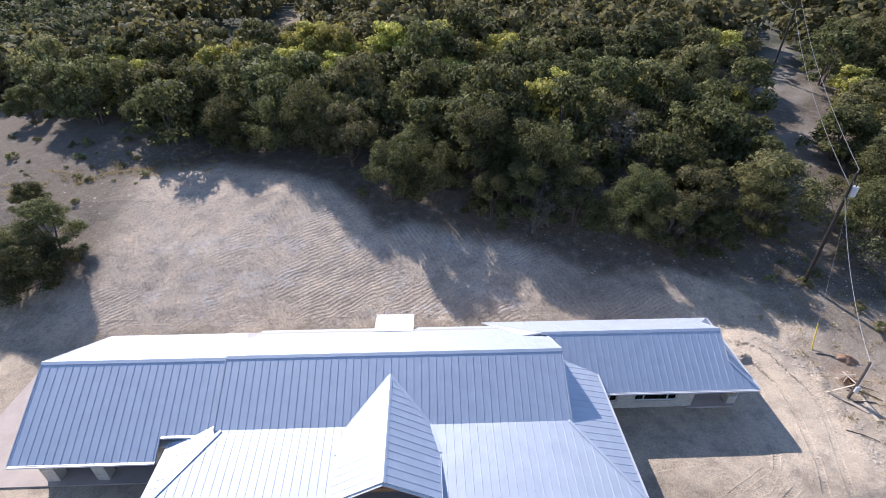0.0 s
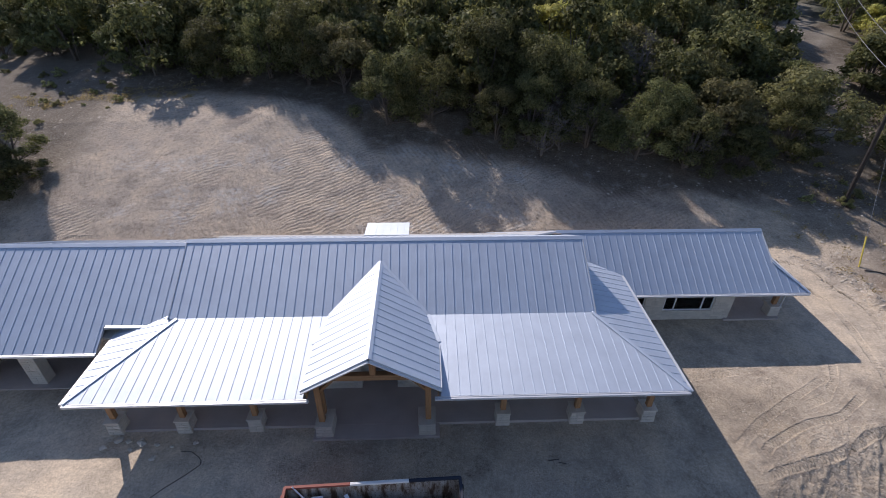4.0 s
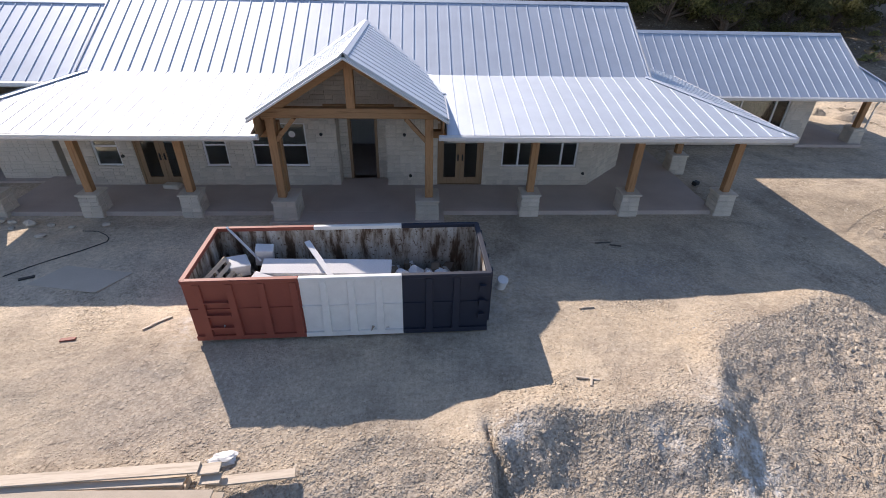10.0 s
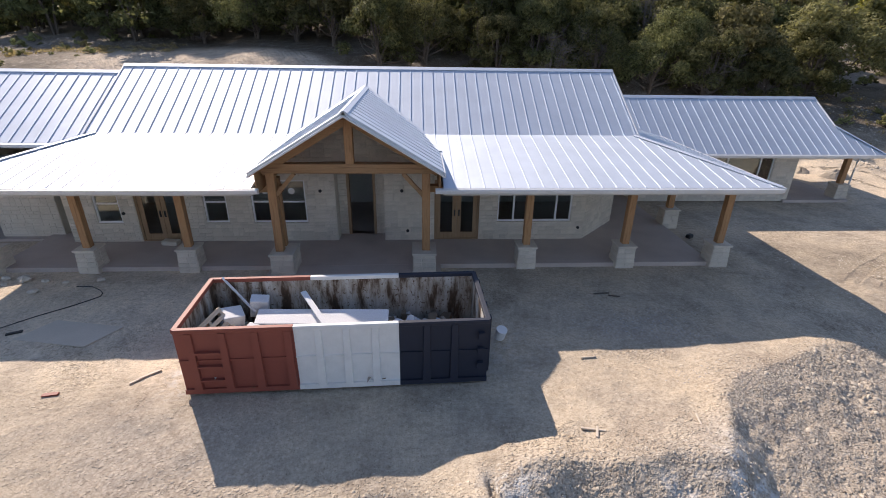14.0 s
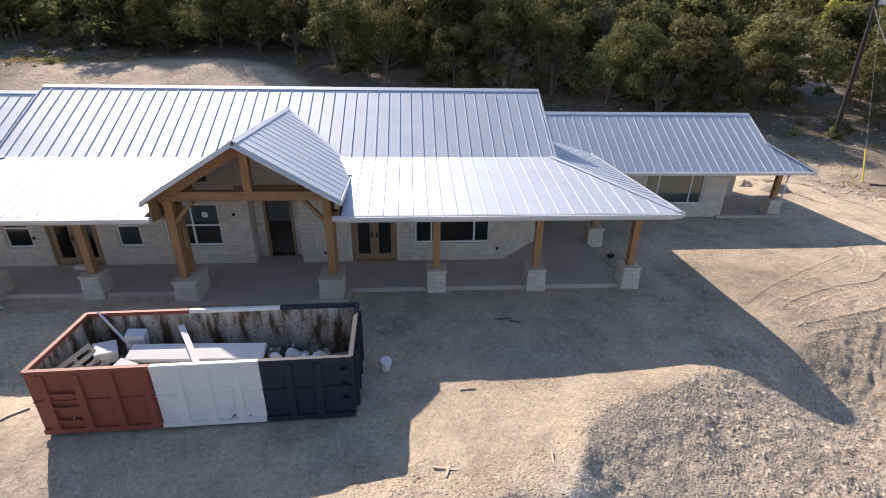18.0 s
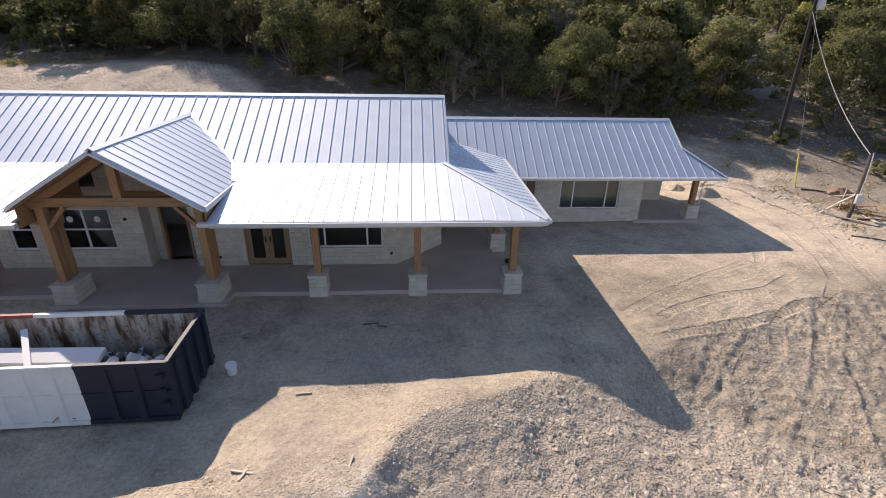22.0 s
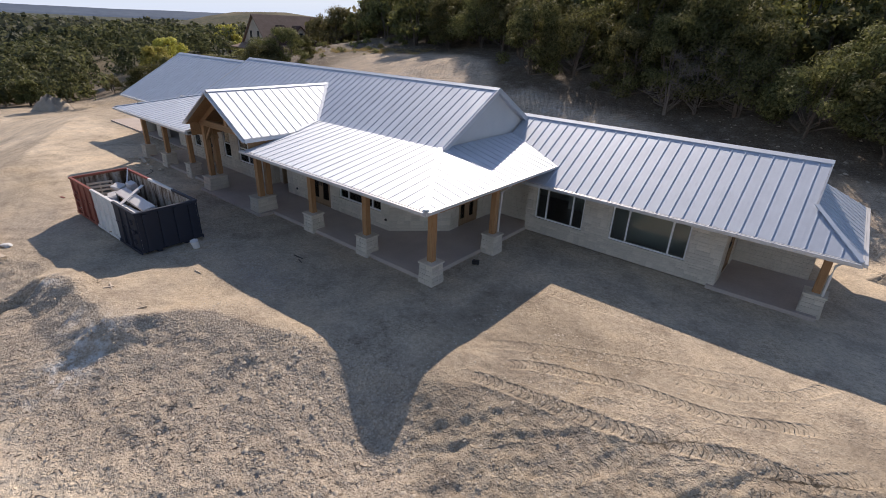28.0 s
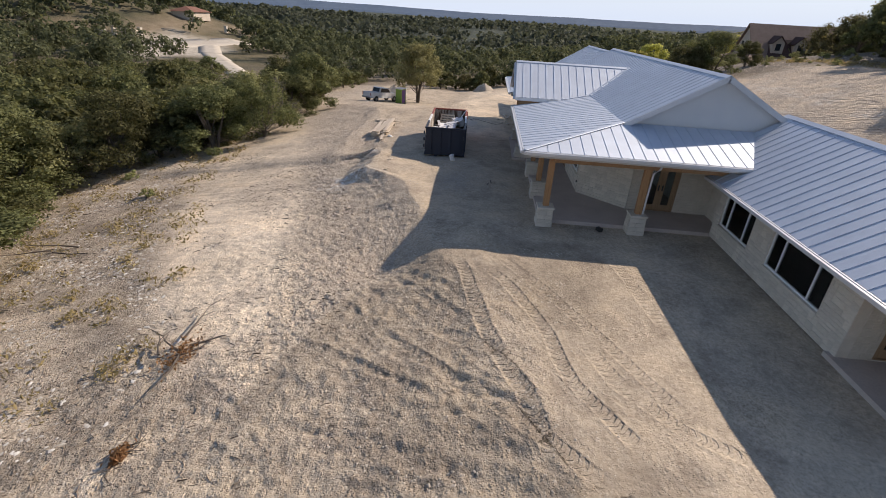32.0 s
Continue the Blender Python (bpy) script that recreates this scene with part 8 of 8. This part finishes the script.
# ---- neighbouring house behind the trees ----
M_N_WALL = mottled("pale_stucco", (0.47, 0.40, 0.32), (0.54, 0.47, 0.39), 0.6, 0.9, 0, 12, 0.1)
M_N_ROOF = mottled("tan_shingles", (0.22, 0.150, 0.112), (0.29, 0.205, 0.160), 0.8, 0.95, 0, 12, 0.3)
M_N_DARK = mottled("dark_brown_shingles", (0.058, 0.032, 0.027), (0.095, 0.056, 0.047), 0.8, 0.95, 0, 12, 0.3)
M_N_GLASS = mat_new("dark_far_glass", (0.03, 0.035, 0.04), 0.15)[0]
HX, HY = -91.9, 77.0
rdir = Vector((0.10, 0.99, 0)).normalized()
nh = empty("neighbour_house", label="large two-storey pale house with a brown dormered roof", category="house")
hz = 0.6
nh.matrix_world = Matrix.Translation((HX, HY, hz)) @ Matrix.Rotation(math.atan2(rdir.y, rdir.x), 4, "Z") @ Matrix.Diagonal((0.95, 1, 1, 1))
bm = bmesh.new()
box(bm, -9, 9, -6.5, 6.5, -3.5, 3.4)
part("wall", bm, M_N_WALL, nh)
for s in (-1, 1):
    bm = bmesh.new()
    pts = [(-9.5, s * 7.1, 2.9), (9.5, s * 7.1, 2.9), (9.5, 0, 9.6), (-9.5, 0, 9.6)]
    prism(bm, pts if s < 0 else pts[::-1], (0, 0, 1), 0.25)
    part("roof", bm, M_N_ROOF, nh)
    bm = bmesh.new()
    prism(bm, [(s * 9.0, -6.4, 3.2), (s * 9.0, 6.4, 3.2), (s * 9.0, 0, 9.2)][::s], (s, 0, 0), 0.3)
    gab = part("gable", bm, M_N_WALL, nh)
    for y in (-1.9, 1.9):
        bm = bmesh.new()
        box(bm, s * 9.02 - 0.05, s * 9.02 + 0.05, y - 0.5, y + 0.5, 4.4, 6.0)
        part("window", bm, M_N_GLASS, gab)
bm = bmesh.new()
prism(bm, [(-6.5, -7.2, 2.95), (7.0, -7.2, 2.95), (6.0, -3.3, 6.7), (-5.5, -3.3, 6.7)], (0, 0, 1), 0.1)
part("lower_roof", bm, M_N_DARK, nh, "darker shingles between the dormers")
for x in (-4.5, 0.0, 4.5):
    bm = bmesh.new()
    box(bm, x - 1.2, x + 1.2, -6.2, -1.5, 4.0, 6.1)
    dm = part("dormer", bm, M_N_WALL, nh)
    for s in (-1, 1):
        bm = bmesh.new()
        pts = [(x + s * 1.5, -6.6, 5.9), (x, -6.6, 7.4), (x, -1.2, 7.4), (x + s * 1.5, -1.2, 5.9)]
        prism(bm, pts if s > 0 else pts[::-1], (0, 0, 1), 0.18)
        part("dormer_roof", bm, M_N_DARK, dm)
    bm = bmesh.new()
    prism(bm, [(x - 1.2, -6.22, 6.05), (x + 1.2, -6.22, 6.05), (x, -6.22, 7.2)], (0, -1, 0), 0.1)
    part("dormer_gable", bm, M_N_WALL, dm)
    bm = bmesh.new()
    box(bm, x - 0.5, x + 0.5, -6.27, -6.2, 4.5, 5.8)
    part("window", bm, M_N_GLASS, dm)
for (x0, x1, y0, y1, sx) in ((-11.5, 9.5, -10.0, -6.6, 0), (-12.5, -9.1, -7.0, 6.5, 1)):
    bm = bmesh.new()
    if sx:
        prism(bm, [(x0, y0, 2.4), (x1, y0, 3.3), (x1, y1, 3.3), (x0, y1, 2.4)], (0, 0, 1), 0.2)
    else:
        prism(bm, [(x0, y0, 2.4), (x1, y0, 2.4), (x1, y1, 3.3), (x0, y1, 3.3)], (0, 0, 1), 0.2)
    part("porch_roof", bm, M_N_ROOF, nh)
for x in (-11, -6.5, -2, 2.5, 7.0):
    bm = bmesh.new()
    box(bm, x - 0.2, x + 0.2, -9.8, -9.4, -4, 2.4)
    part("porch_post", bm, M_N_WALL, nh)
    bm = bmesh.new()
    box(bm, x + 0.9, x + 2.2, -6.56, -6.5, 0.3, 2.2)
    part("window", bm, M_N_GLASS, nh)
# red-roofed house and gate piers far down the valley
fh = empty("far_house", -240, -149, gz(-240, -149), "small far house with a red-brown roof", "house")
bm = bmesh.new()
box(bm, -8, 8, -6, 6, -1, 3.2)
part("wall", bm, M_N_WALL, fh)
bm = bmesh.new()
hexa(bm, [(-9, -7, 3.2), (9, -7, 3.2), (9, 7, 3.2), (-9, 7, 3.2), (-4, -0.2, 5.6), (4, -0.2, 5.6), (4, 0.2, 5.6), (-4, 0.2, 5.6)])
part("roof", bm, mottled("red_brown_roof", (0.20, 0.09, 0.06), (0.26, 0.13, 0.09), 0.5, 0.9, 0, 6, 0.1), fh)
for (x, y, w, h) in ((-172, -149, 4.5, 2.0), (-176, -146, 1.2, 3.4), (-181, -143, 7.0, 2.0), (-184, -140, 1.2, 3.0), (-233, -127, 1.4, 3.0), (-264, -125, 1.4, 3.0)):
    bm = bmesh.new()
    box(bm, -0.7, 0.7, -w / 2, w / 2, -1, h)
    box(bm, -0.85, 0.85, -w / 2 - 0.15, w / 2 + 0.15, h, h + 0.2)
    ob = part("gate_pier", bm, M_STONE, None)
    ob.location = (x, y, gz(x, y))
    tagged(ob, "pale stone gate pier by the far road", "gate pier")


# ---- loose stones, chips and sticks on the ground ----
def scatter_stones(name, n, pick, smin, smax, seed, material, label, flat=0.6):
    rs = np.random.RandomState(seed)
    xy = pick(rs, n)
    n = len(xy)
    s = smin + (smax - smin) * rs.rand(n) ** 2.8
    z = heights(xy[:, 0], xy[:, 1])
    base = np.array([(1, 0, 0), (0.3, 0.9, 0.05), (-0.8, 0.6, 0), (-0.9, -0.5, 0.05), (0.2, -1, 0), (0.15, 0.1, 0.9), (-0.3, -0.1, 0.75)])
    faces = np.array([(0, 1, 5), (1, 2, 6), (1, 6, 5), (2, 3, 6), (3, 4, 6), (4, 5, 6), (4, 0, 5)])
    ang = rs.uniform(0, 6.28, n)
    c, sn = np.cos(ang), np.sin(ang)
    jit = 1 + 0.28 * rs.randn(n, 7, 3)
    B = base[None] * jit
    X = (B[..., 0] * c[:, None] - B[..., 1] * sn[:, None] * 0.8) * s[:, None] + xy[:, :1]
    Y = (B[..., 0] * sn[:, None] + B[..., 1] * c[:, None] * 0.8) * s[:, None] + xy[:, 1:]
    Zc = B[..., 2] * s[:, None] * flat + z[:, None] - 0.01
    V = np.stack([X, Y, Zc], -1).reshape(-1, 3)
    F = (np.arange(n)[:, None, None] * 7 + faces[None]).reshape(-1, 3)
    me = bpy.data.meshes.new(name)
    me.vertices.add(len(V))
    me.vertices.foreach_set("co", V.astype(np.float32).ravel())
    me.loops.add(F.size)
    me.loops.foreach_set("vertex_index", F.astype(np.int32).ravel())
    me.polygons.add(len(F))
    me.polygons.foreach_set("loop_start", np.arange(0, F.size, 3, dtype=np.int32))
    me.update()
    me.materials.append(material)
    return tagged(new(name, me), label, "stones", kind="stuff")


def island_stone(name, lo, hi):
    m, nt, b = mat_new(name, lo, 0.95)
    g = nt.nodes.new("ShaderNodeNewGeometry")
    nt.links.new(ramp(nt, g.outputs["Random Per Island"], [(0, lo), (1, hi)]), b.inputs["Base Color"])
    return m


M_CHIP = island_stone("loose_limestone", (0.40, 0.338, 0.262), (0.61, 0.535, 0.435))
M_GREYCHIP = island_stone("blue_grey_gravel", (0.25, 0.25, 0.255), (0.47, 0.465, 0.455))
M_FLAKE = island_stone("flat_limestone", (0.46, 0.42, 0.36), (0.72, 0.69, 0.63))
M_STICK = island_stone("dry_sticks", (0.14, 0.105, 0.08), (0.36, 0.30, 0.23))


def on_slope(rs, n):
    x = rs.uniform(-12, 27, n)
    d = rs.rand(n) ** 1.4 * 20 - 0.4
    band, _, _, yard, _ = zones(x, pad_edge(x) - d)
    k = rs.rand(n) > 0.72 * band + 0.95 * yard
    x, d = x[k], d[k]
    return np.stack([x, pad_edge(x) - d], -1)


def on_strewn(rs, n):
    x, y = rs.uniform(3, 20, n), rs.uniform(1.5, 9.5, n)
    k = rs.rand(n) < zones(x, y)[1] * np.clip(0.55 + 1.6 * fbm(x * 0.8, y * 0.8, 2), 0, 1)
    return np.stack([x[k], y[k]], -1)


def on_flaky(rs, n):
    x, y = rs.uniform(0, 26, n), rs.uniform(-14, 5, n)
    k = rs.rand(n) < zones(x, y)[2] * np.clip(0.5 + 1.8 * fbm(x * 0.5, y * 0.5, 3), 0, 1)
    return np.stack([x[k], y[k]], -1)


def on_ploughed(rs, n):
    x, y = rs.uniform(13, 27, n), rs.uniform(5, 15, n)
    k = rs.rand(n) < zones(x, y)[3] * np.clip(0.4 + 1.8 * fbm(x * 0.9, y * 0.9, 3), 0.05, 1)
    return np.stack([x[k], y[k]], -1)


def on_berm(rs, n):
    y = rs.uniform(15.5, 28.5, n)
    x = np.interp(y, [16, 18, 20, 22, 24.4, 26.4, 28.4], [28.3, 27.8, 28.1, 28.4, 28.8, 27.3, 26]) + 0.6 + 0.5 * rs.randn(n)
    return np.stack([x, y], -1)


def on_spoil(rs, n):
    x = rs.uniform(0.4, 13.5, n)
    d = rs.rand(n) ** 1.2 * 5.5 - 0.1
    return np.stack([x, pad_edge(x) - d], -1)


def on_pad(rs, n):
    x, y = rs.uniform(-14, 28, n), rs.uniform(3, 14, n)
    heavy = 0.9 * np.exp(-((x - 6.0) / 2.3) ** 4 - ((y - 10.4 + 0.25 * (x - 6)) / 0.9) ** 2) + 0.8 * np.exp(-((x - 6.4) / 1.4) ** 2 - ((y - 8.4) / 0.5) ** 2) + 0.5 * np.exp(-((x + 0.5) / 3.0) ** 4 - ((y - 7.2) / 0.5) ** 2)
    k = (y > pad_edge(x)) & ~((x > -5.6) & (x < 1.6) & (y > 7.7) & (y < 10.6)) & (rs.rand(n) < np.clip(0.16 + 1.7 * fbm(x * 0.42, y * 0.42, 3), 0.05, 0.8) + heavy) & (rs.rand(n) > 0.6 * sstep(13, 15, x))
    return np.stack([x[k], y[k]], -1)


def on_grey(rs, n):
    x, y = rs.uniform(2.5, 9.5, n), rs.uniform(7.6, 12.0, n)
    heavy = np.exp(-((x - 6.0) / 2.2) ** 4 - ((y - 10.4 + 0.25 * (x - 6)) / 0.85) ** 2) + 0.55 * np.exp(-((x - 6.4) / 1.3) ** 2 - ((y - 8.5) / 0.5) ** 2)
    k = rs.rand(n) < heavy * np.clip(0.75 + 1.5 * fbm(x * 0.9, y * 0.9, 3), 0.1, 1)
    return np.stack([x[k], y[k]], -1)


def in_rough(rs, n):
    x, y = rs.uniform(-40, 44, n), rs.uniform(14, 60, n)
    k = ((x > 27) | ((x < -24) & (y > 38)) | (y > 30 + 0.5 * np.abs(x - 20)) & (x > 8)) & (y < 60)
    return np.stack([x[k], y[k]], -1)


scatter_stones("slope_stones", 60000, on_slope, 0.012, 0.052, 1, M_CHIP, "broken pale limestone scattered down the slope")
scatter_stones("strewn_stones", 11000, on_strewn, 0.015, 0.085, 14, M_CHIP, "loose limestone rubble along the foot of the spoil", 0.75)
scatter_stones("flat_stones", 26000, on_flaky, 0.020, 0.115, 15, M_FLAKE, "pale flat limestone flakes strewn over brown soil", 0.35)
scatter_stones("yard_clods", 20000, on_ploughed, 0.010, 0.055, 17, M_CHIP, "dry clods and pebbles over the ploughed yard", 0.7)
scatter_stones("berm_stones", 2500, on_berm, 0.02, 0.12, 16, M_CHIP, "pale loose rock along the edge of the drive", 0.7)
scatter_stones("spoil_stones", 20000, on_spoil, 0.011, 0.040, 4, M_CHIP, "broken pale limestone on the loose spoil", 0.8)
scatter_stones("pad_gravel", 110000, on_pad, 0.011, 0.036, 2, M_CHIP, "small gravel and chips over the yard")
scatter_stones("grey_gravel", 30000, on_grey, 0.011, 0.034, 18, M_GREYCHIP, "spilled blue-grey gravel on the packed yard")
scatter_stones("field_stones", 8000, in_rough, 0.03, 0.17, 3, M_CHIP, "pale field stones on the rough ground")


def scatter_sticks(name, n, pick, seed):
    rs = np.random.RandomState(seed)
    xy = pick(rs, n)
    n = len(xy)
    z = heights(xy[:, 0], xy[:, 1]) + 0.004
    a = rs.uniform(0, 6.28, n)
    L = 0.02 + 0.15 * rs.rand(n) ** 5
    w = 0.003 + 0.005 * rs.rand(n)
    dx, dy = np.cos(a) * L, np.sin(a) * L
    ox, oy = -np.sin(a) * w, np.cos(a) * w
    c = np.stack([xy[:, 0], xy[:, 1], z], -1)
    P = [c + np.stack([-dx + ox, -dy + oy, 0 * z], -1), c + np.stack([-dx - ox, -dy - oy, 0 * z], -1), c + np.stack([-dx, -dy, 0 * z + 1.6 * w], -1),
         c + np.stack([dx + ox, dy + oy, 0 * z], -1), c + np.stack([dx - ox, dy - oy, 0 * z], -1), c + np.stack([dx, dy, 1.6 * w + 0.03 * rs.rand(n)], -1)]
    V = np.stack(P, 1).reshape(-1, 3)
    f = np.array([(0, 2, 5), (0, 5, 3), (1, 4, 5), (1, 5, 2), (0, 1, 2), (3, 5, 4)])
    F = (np.arange(n)[:, None, None] * 6 + f[None]).reshape(-1, 3)
    me = bpy.data.meshes.new(name)
    me.from_pydata(V.tolist(), [], F.tolist())
    me.materials.append(M_STICK)
    return tagged(new(name, me), "dry sticks and wood chips strewn over the slope", "sticks", kind="stuff")


def stick_place(rs, n):
    x = rs.uniform(-2, 27, n)
    d = rs.uniform(2.5, 22, n)
    k = fbm(x * 0.25, (pad_edge(x) - d) * 0.25, 3) + 0.25 * (d - 8) / 10 > -0.15
    return np.stack([x, pad_edge(x) - d], -1)[k]


scatter_sticks("slope_sticks", 11000, stick_place, 6)
scatter_sticks("wood_sticks", 2500, in_rough, 7)


def grass_tufts():
    rs = np.random.RandomState(12)
    C = []
    for k in range(520):
        r = rs.rand()
        if r < 0.4:
            x = rs.uniform(-8, 22)
            y = float(pad_edge(x)) - rs.uniform(10, 20)
        elif r < 0.7:
            x = rs.uniform(-46, -24)
            y = 51.3 + 0.18 * (x + 24) + 2.2 * abs(rs.randn()) - 0.6
        else:
            x, y = rs.uniform(28, 42), rs.uniform(14, 40)
        m = 26
        P = rs.randn(m, 3) * np.array([0.22, 0.22, 0.09]) + np.array([x, y, gz(x, y) + 0.12])
        C.append(P)
    C = np.concatenate(C)
    me = quads_mesh("dry_grass", C, 0.09 * rs.uniform(0.5, 1.2, len(C)), 5, M_GRASS)
    tagged(new("dry_grass", me), "tufts of dry yellow grass", "grass", kind="stuff")


grass_tufts()


# ---- stones of the walls and piers, and small wall fittings ----
STONE_MESH = {}


def stone_mesh(w, h):
    """A split-faced block: its outer face at y = -0.014, uneven, with eased edges."""
    v = random.randrange(3)
    key = (round(w, 2), round(h, 2), v)
    if key not in STONE_MESH:
        rs = np.random.RandomState(len(STONE_MESH) + 3)
        bm = bmesh.new()
        e = 0.010
        j = lambda s=0.006: rs.uniform(-s, s)
        hexa(bm, [(-w / 2 + e + j(), -0.014 + j(0.004), -h / 2 + e + j()), (w / 2 - e + j(), -0.014 + j(0.004), -h / 2 + e + j()), (w / 2, 0.004, -h / 2), (-w / 2, 0.004, -h / 2),
                  (-w / 2 + e + j(), -0.014 + j(0.004), h / 2 - e + j()), (w / 2 - e + j(), -0.014 + j(0.004), h / 2 - e + j()), (w / 2, 0.004, h / 2), (-w / 2, 0.004, h / 2)])
        me = bpy.data.meshes.new("stone")
        bm.to_mesh(me)
        bm.free()
        me.materials.append(M_STONE)
        STONE_MESH[key] = me
    return STONE_MESH[key]


random.seed(5)
near_used = 0
for (ob, a, d, n, L, z0, z1, openings, near, tri) in STONE_CELLS:
    z = max(z0, 0.0)
    ang = math.atan2(d.y, d.x)
    far_parts = []
    while z < z1 - 0.08:
        course = min(random.choice((0.24, 0.28, 0.32, 0.36)), z1 - z)
        if z1 - z - course < 0.12:
            course = z1 - z
        u = 0.0
        while u < L - 0.03:
            run = min(random.choice((0.22, 0.30, 0.38, 0.50, 0.62)), L - u)
            if L - u - run < 0.14:
                run = L - u
            # one block to the full height of the course, or two or three beds of smaller stones
            kind = random.random()
            if kind < 0.34 and run < 0.45:
                blocks = [(u, u + run, z, z + course)]
            else:
                cut = z + course * random.uniform(0.36, 0.64)
                blocks = []
                for b0, b1 in ((z, cut), (cut, z + course)):
                    if run > 0.34 and random.random() < 0.6:
                        mid = u + run * random.uniform(0.35, 0.65)
                        blocks += [(u, mid, b0, b1), (mid, u + run, b0, b1)]
                    else:
                        blocks.append((u, u + run, b0, b1))
            for p0, q0, b0, b1 in blocks:
                pieces = [(p0, q0)]
                for o in openings:
                    if o[2] < b1 - 0.01 and o[3] > b0 + 0.01:
                        nxt = []
                        for p, q in pieces:
                            if q <= o[0] or p >= o[1]:
                                nxt.append((p, q))
                            else:
                                if o[0] - p > 0.05:
                                    nxt.append((p, o[0]))
                                if q - o[1] > 0.05:
                                    nxt.append((o[1], q))
                        pieces = nxt
                if tri:
                    gwid, zt, sl = tri
                    pieces = [(p, q) for p, q in pieces if b1 < zt + sl * (gwid - max(abs(p - gwid), abs(q - gwid))) or b1 < zt]
                for p, q in pieces:
                    c = a + d * ((p + q) / 2) + Vector((0, 0, (b0 + b1) / 2))
                    m = Matrix.Translation(c) @ Matrix.Rotation(ang, 4, "Z")
                    me = stone_mesh(round(q - p - 0.012, 2), round(b1 - b0 - 0.012, 2))
                    if near and near_used < 1800:
                        s = new("stone", me)
                        s.parent = ob
                        s.matrix_basis = HOUSE_INV @ m
                        near_used += 1
                    else:
                        far_parts.append((me, HOUSE_INV @ m))
            u += run
        z += course
    if far_parts:
        bm = bmesh.new()
        for me, m in far_parts:
            k0 = len(bm.verts)
            bm.from_mesh(me)
            bm.verts.ensure_lookup_table()
            bmesh.ops.transform(bm, matrix=m, verts=bm.verts[k0:])
        tagged(part("stonework", bm, M_STONE, ob), kind="stuff")
for (pr, x, y, hw, hd, t, h) in PIERS:
    for side in range(4):
        wid = (hw if side % 2 == 0 else hd) * 2
        z = 0.0
        while z < h - 0.06:
            hh = min(random.choice((0.15, 0.18, 0.2)), h - z)
            f = 1 - (1 - t) * ((z + hh / 2) / h)
            W = wid * f
            cut = random.uniform(0.35, 0.65) * W
            for p, q in ((0, cut), (cut, W)):
                me = stone_mesh(round(q - p - 0.012, 2), round(hh - 0.012, 2))
                off = (hd if side % 2 == 0 else hw) * f
                m = Matrix.Translation((x, y, z + hh / 2)) @ Matrix.Rotation(side * math.pi / 2, 4, "Z") @ Matrix.Translation(((p + q) / 2 - W / 2, -off, 0))
                s = new("stone", me)
                s.parent = pr
                s.matrix_basis = HOUSE_INV @ m
            z += hh
# outlet boxes and lamp mounts on the entry wall
for x, z in ((-3.75, 2.1), (-0.75, 2.1), (-0.55, 0.5), (-10.95, 1.25), (6.1, 0.6)):
    bm = bmesh.new()
    bmesh.ops.create_cone(bm, cap_ends=True, segments=14, radius1=0.06, radius2=0.055, depth=0.05, matrix=Matrix.Translation((x, FW - 0.035, z)) @ Matrix.Rotation(radians(90), 4, "X"))
    hpart("wall_box", bm, M_BLACK, "black electrical box")
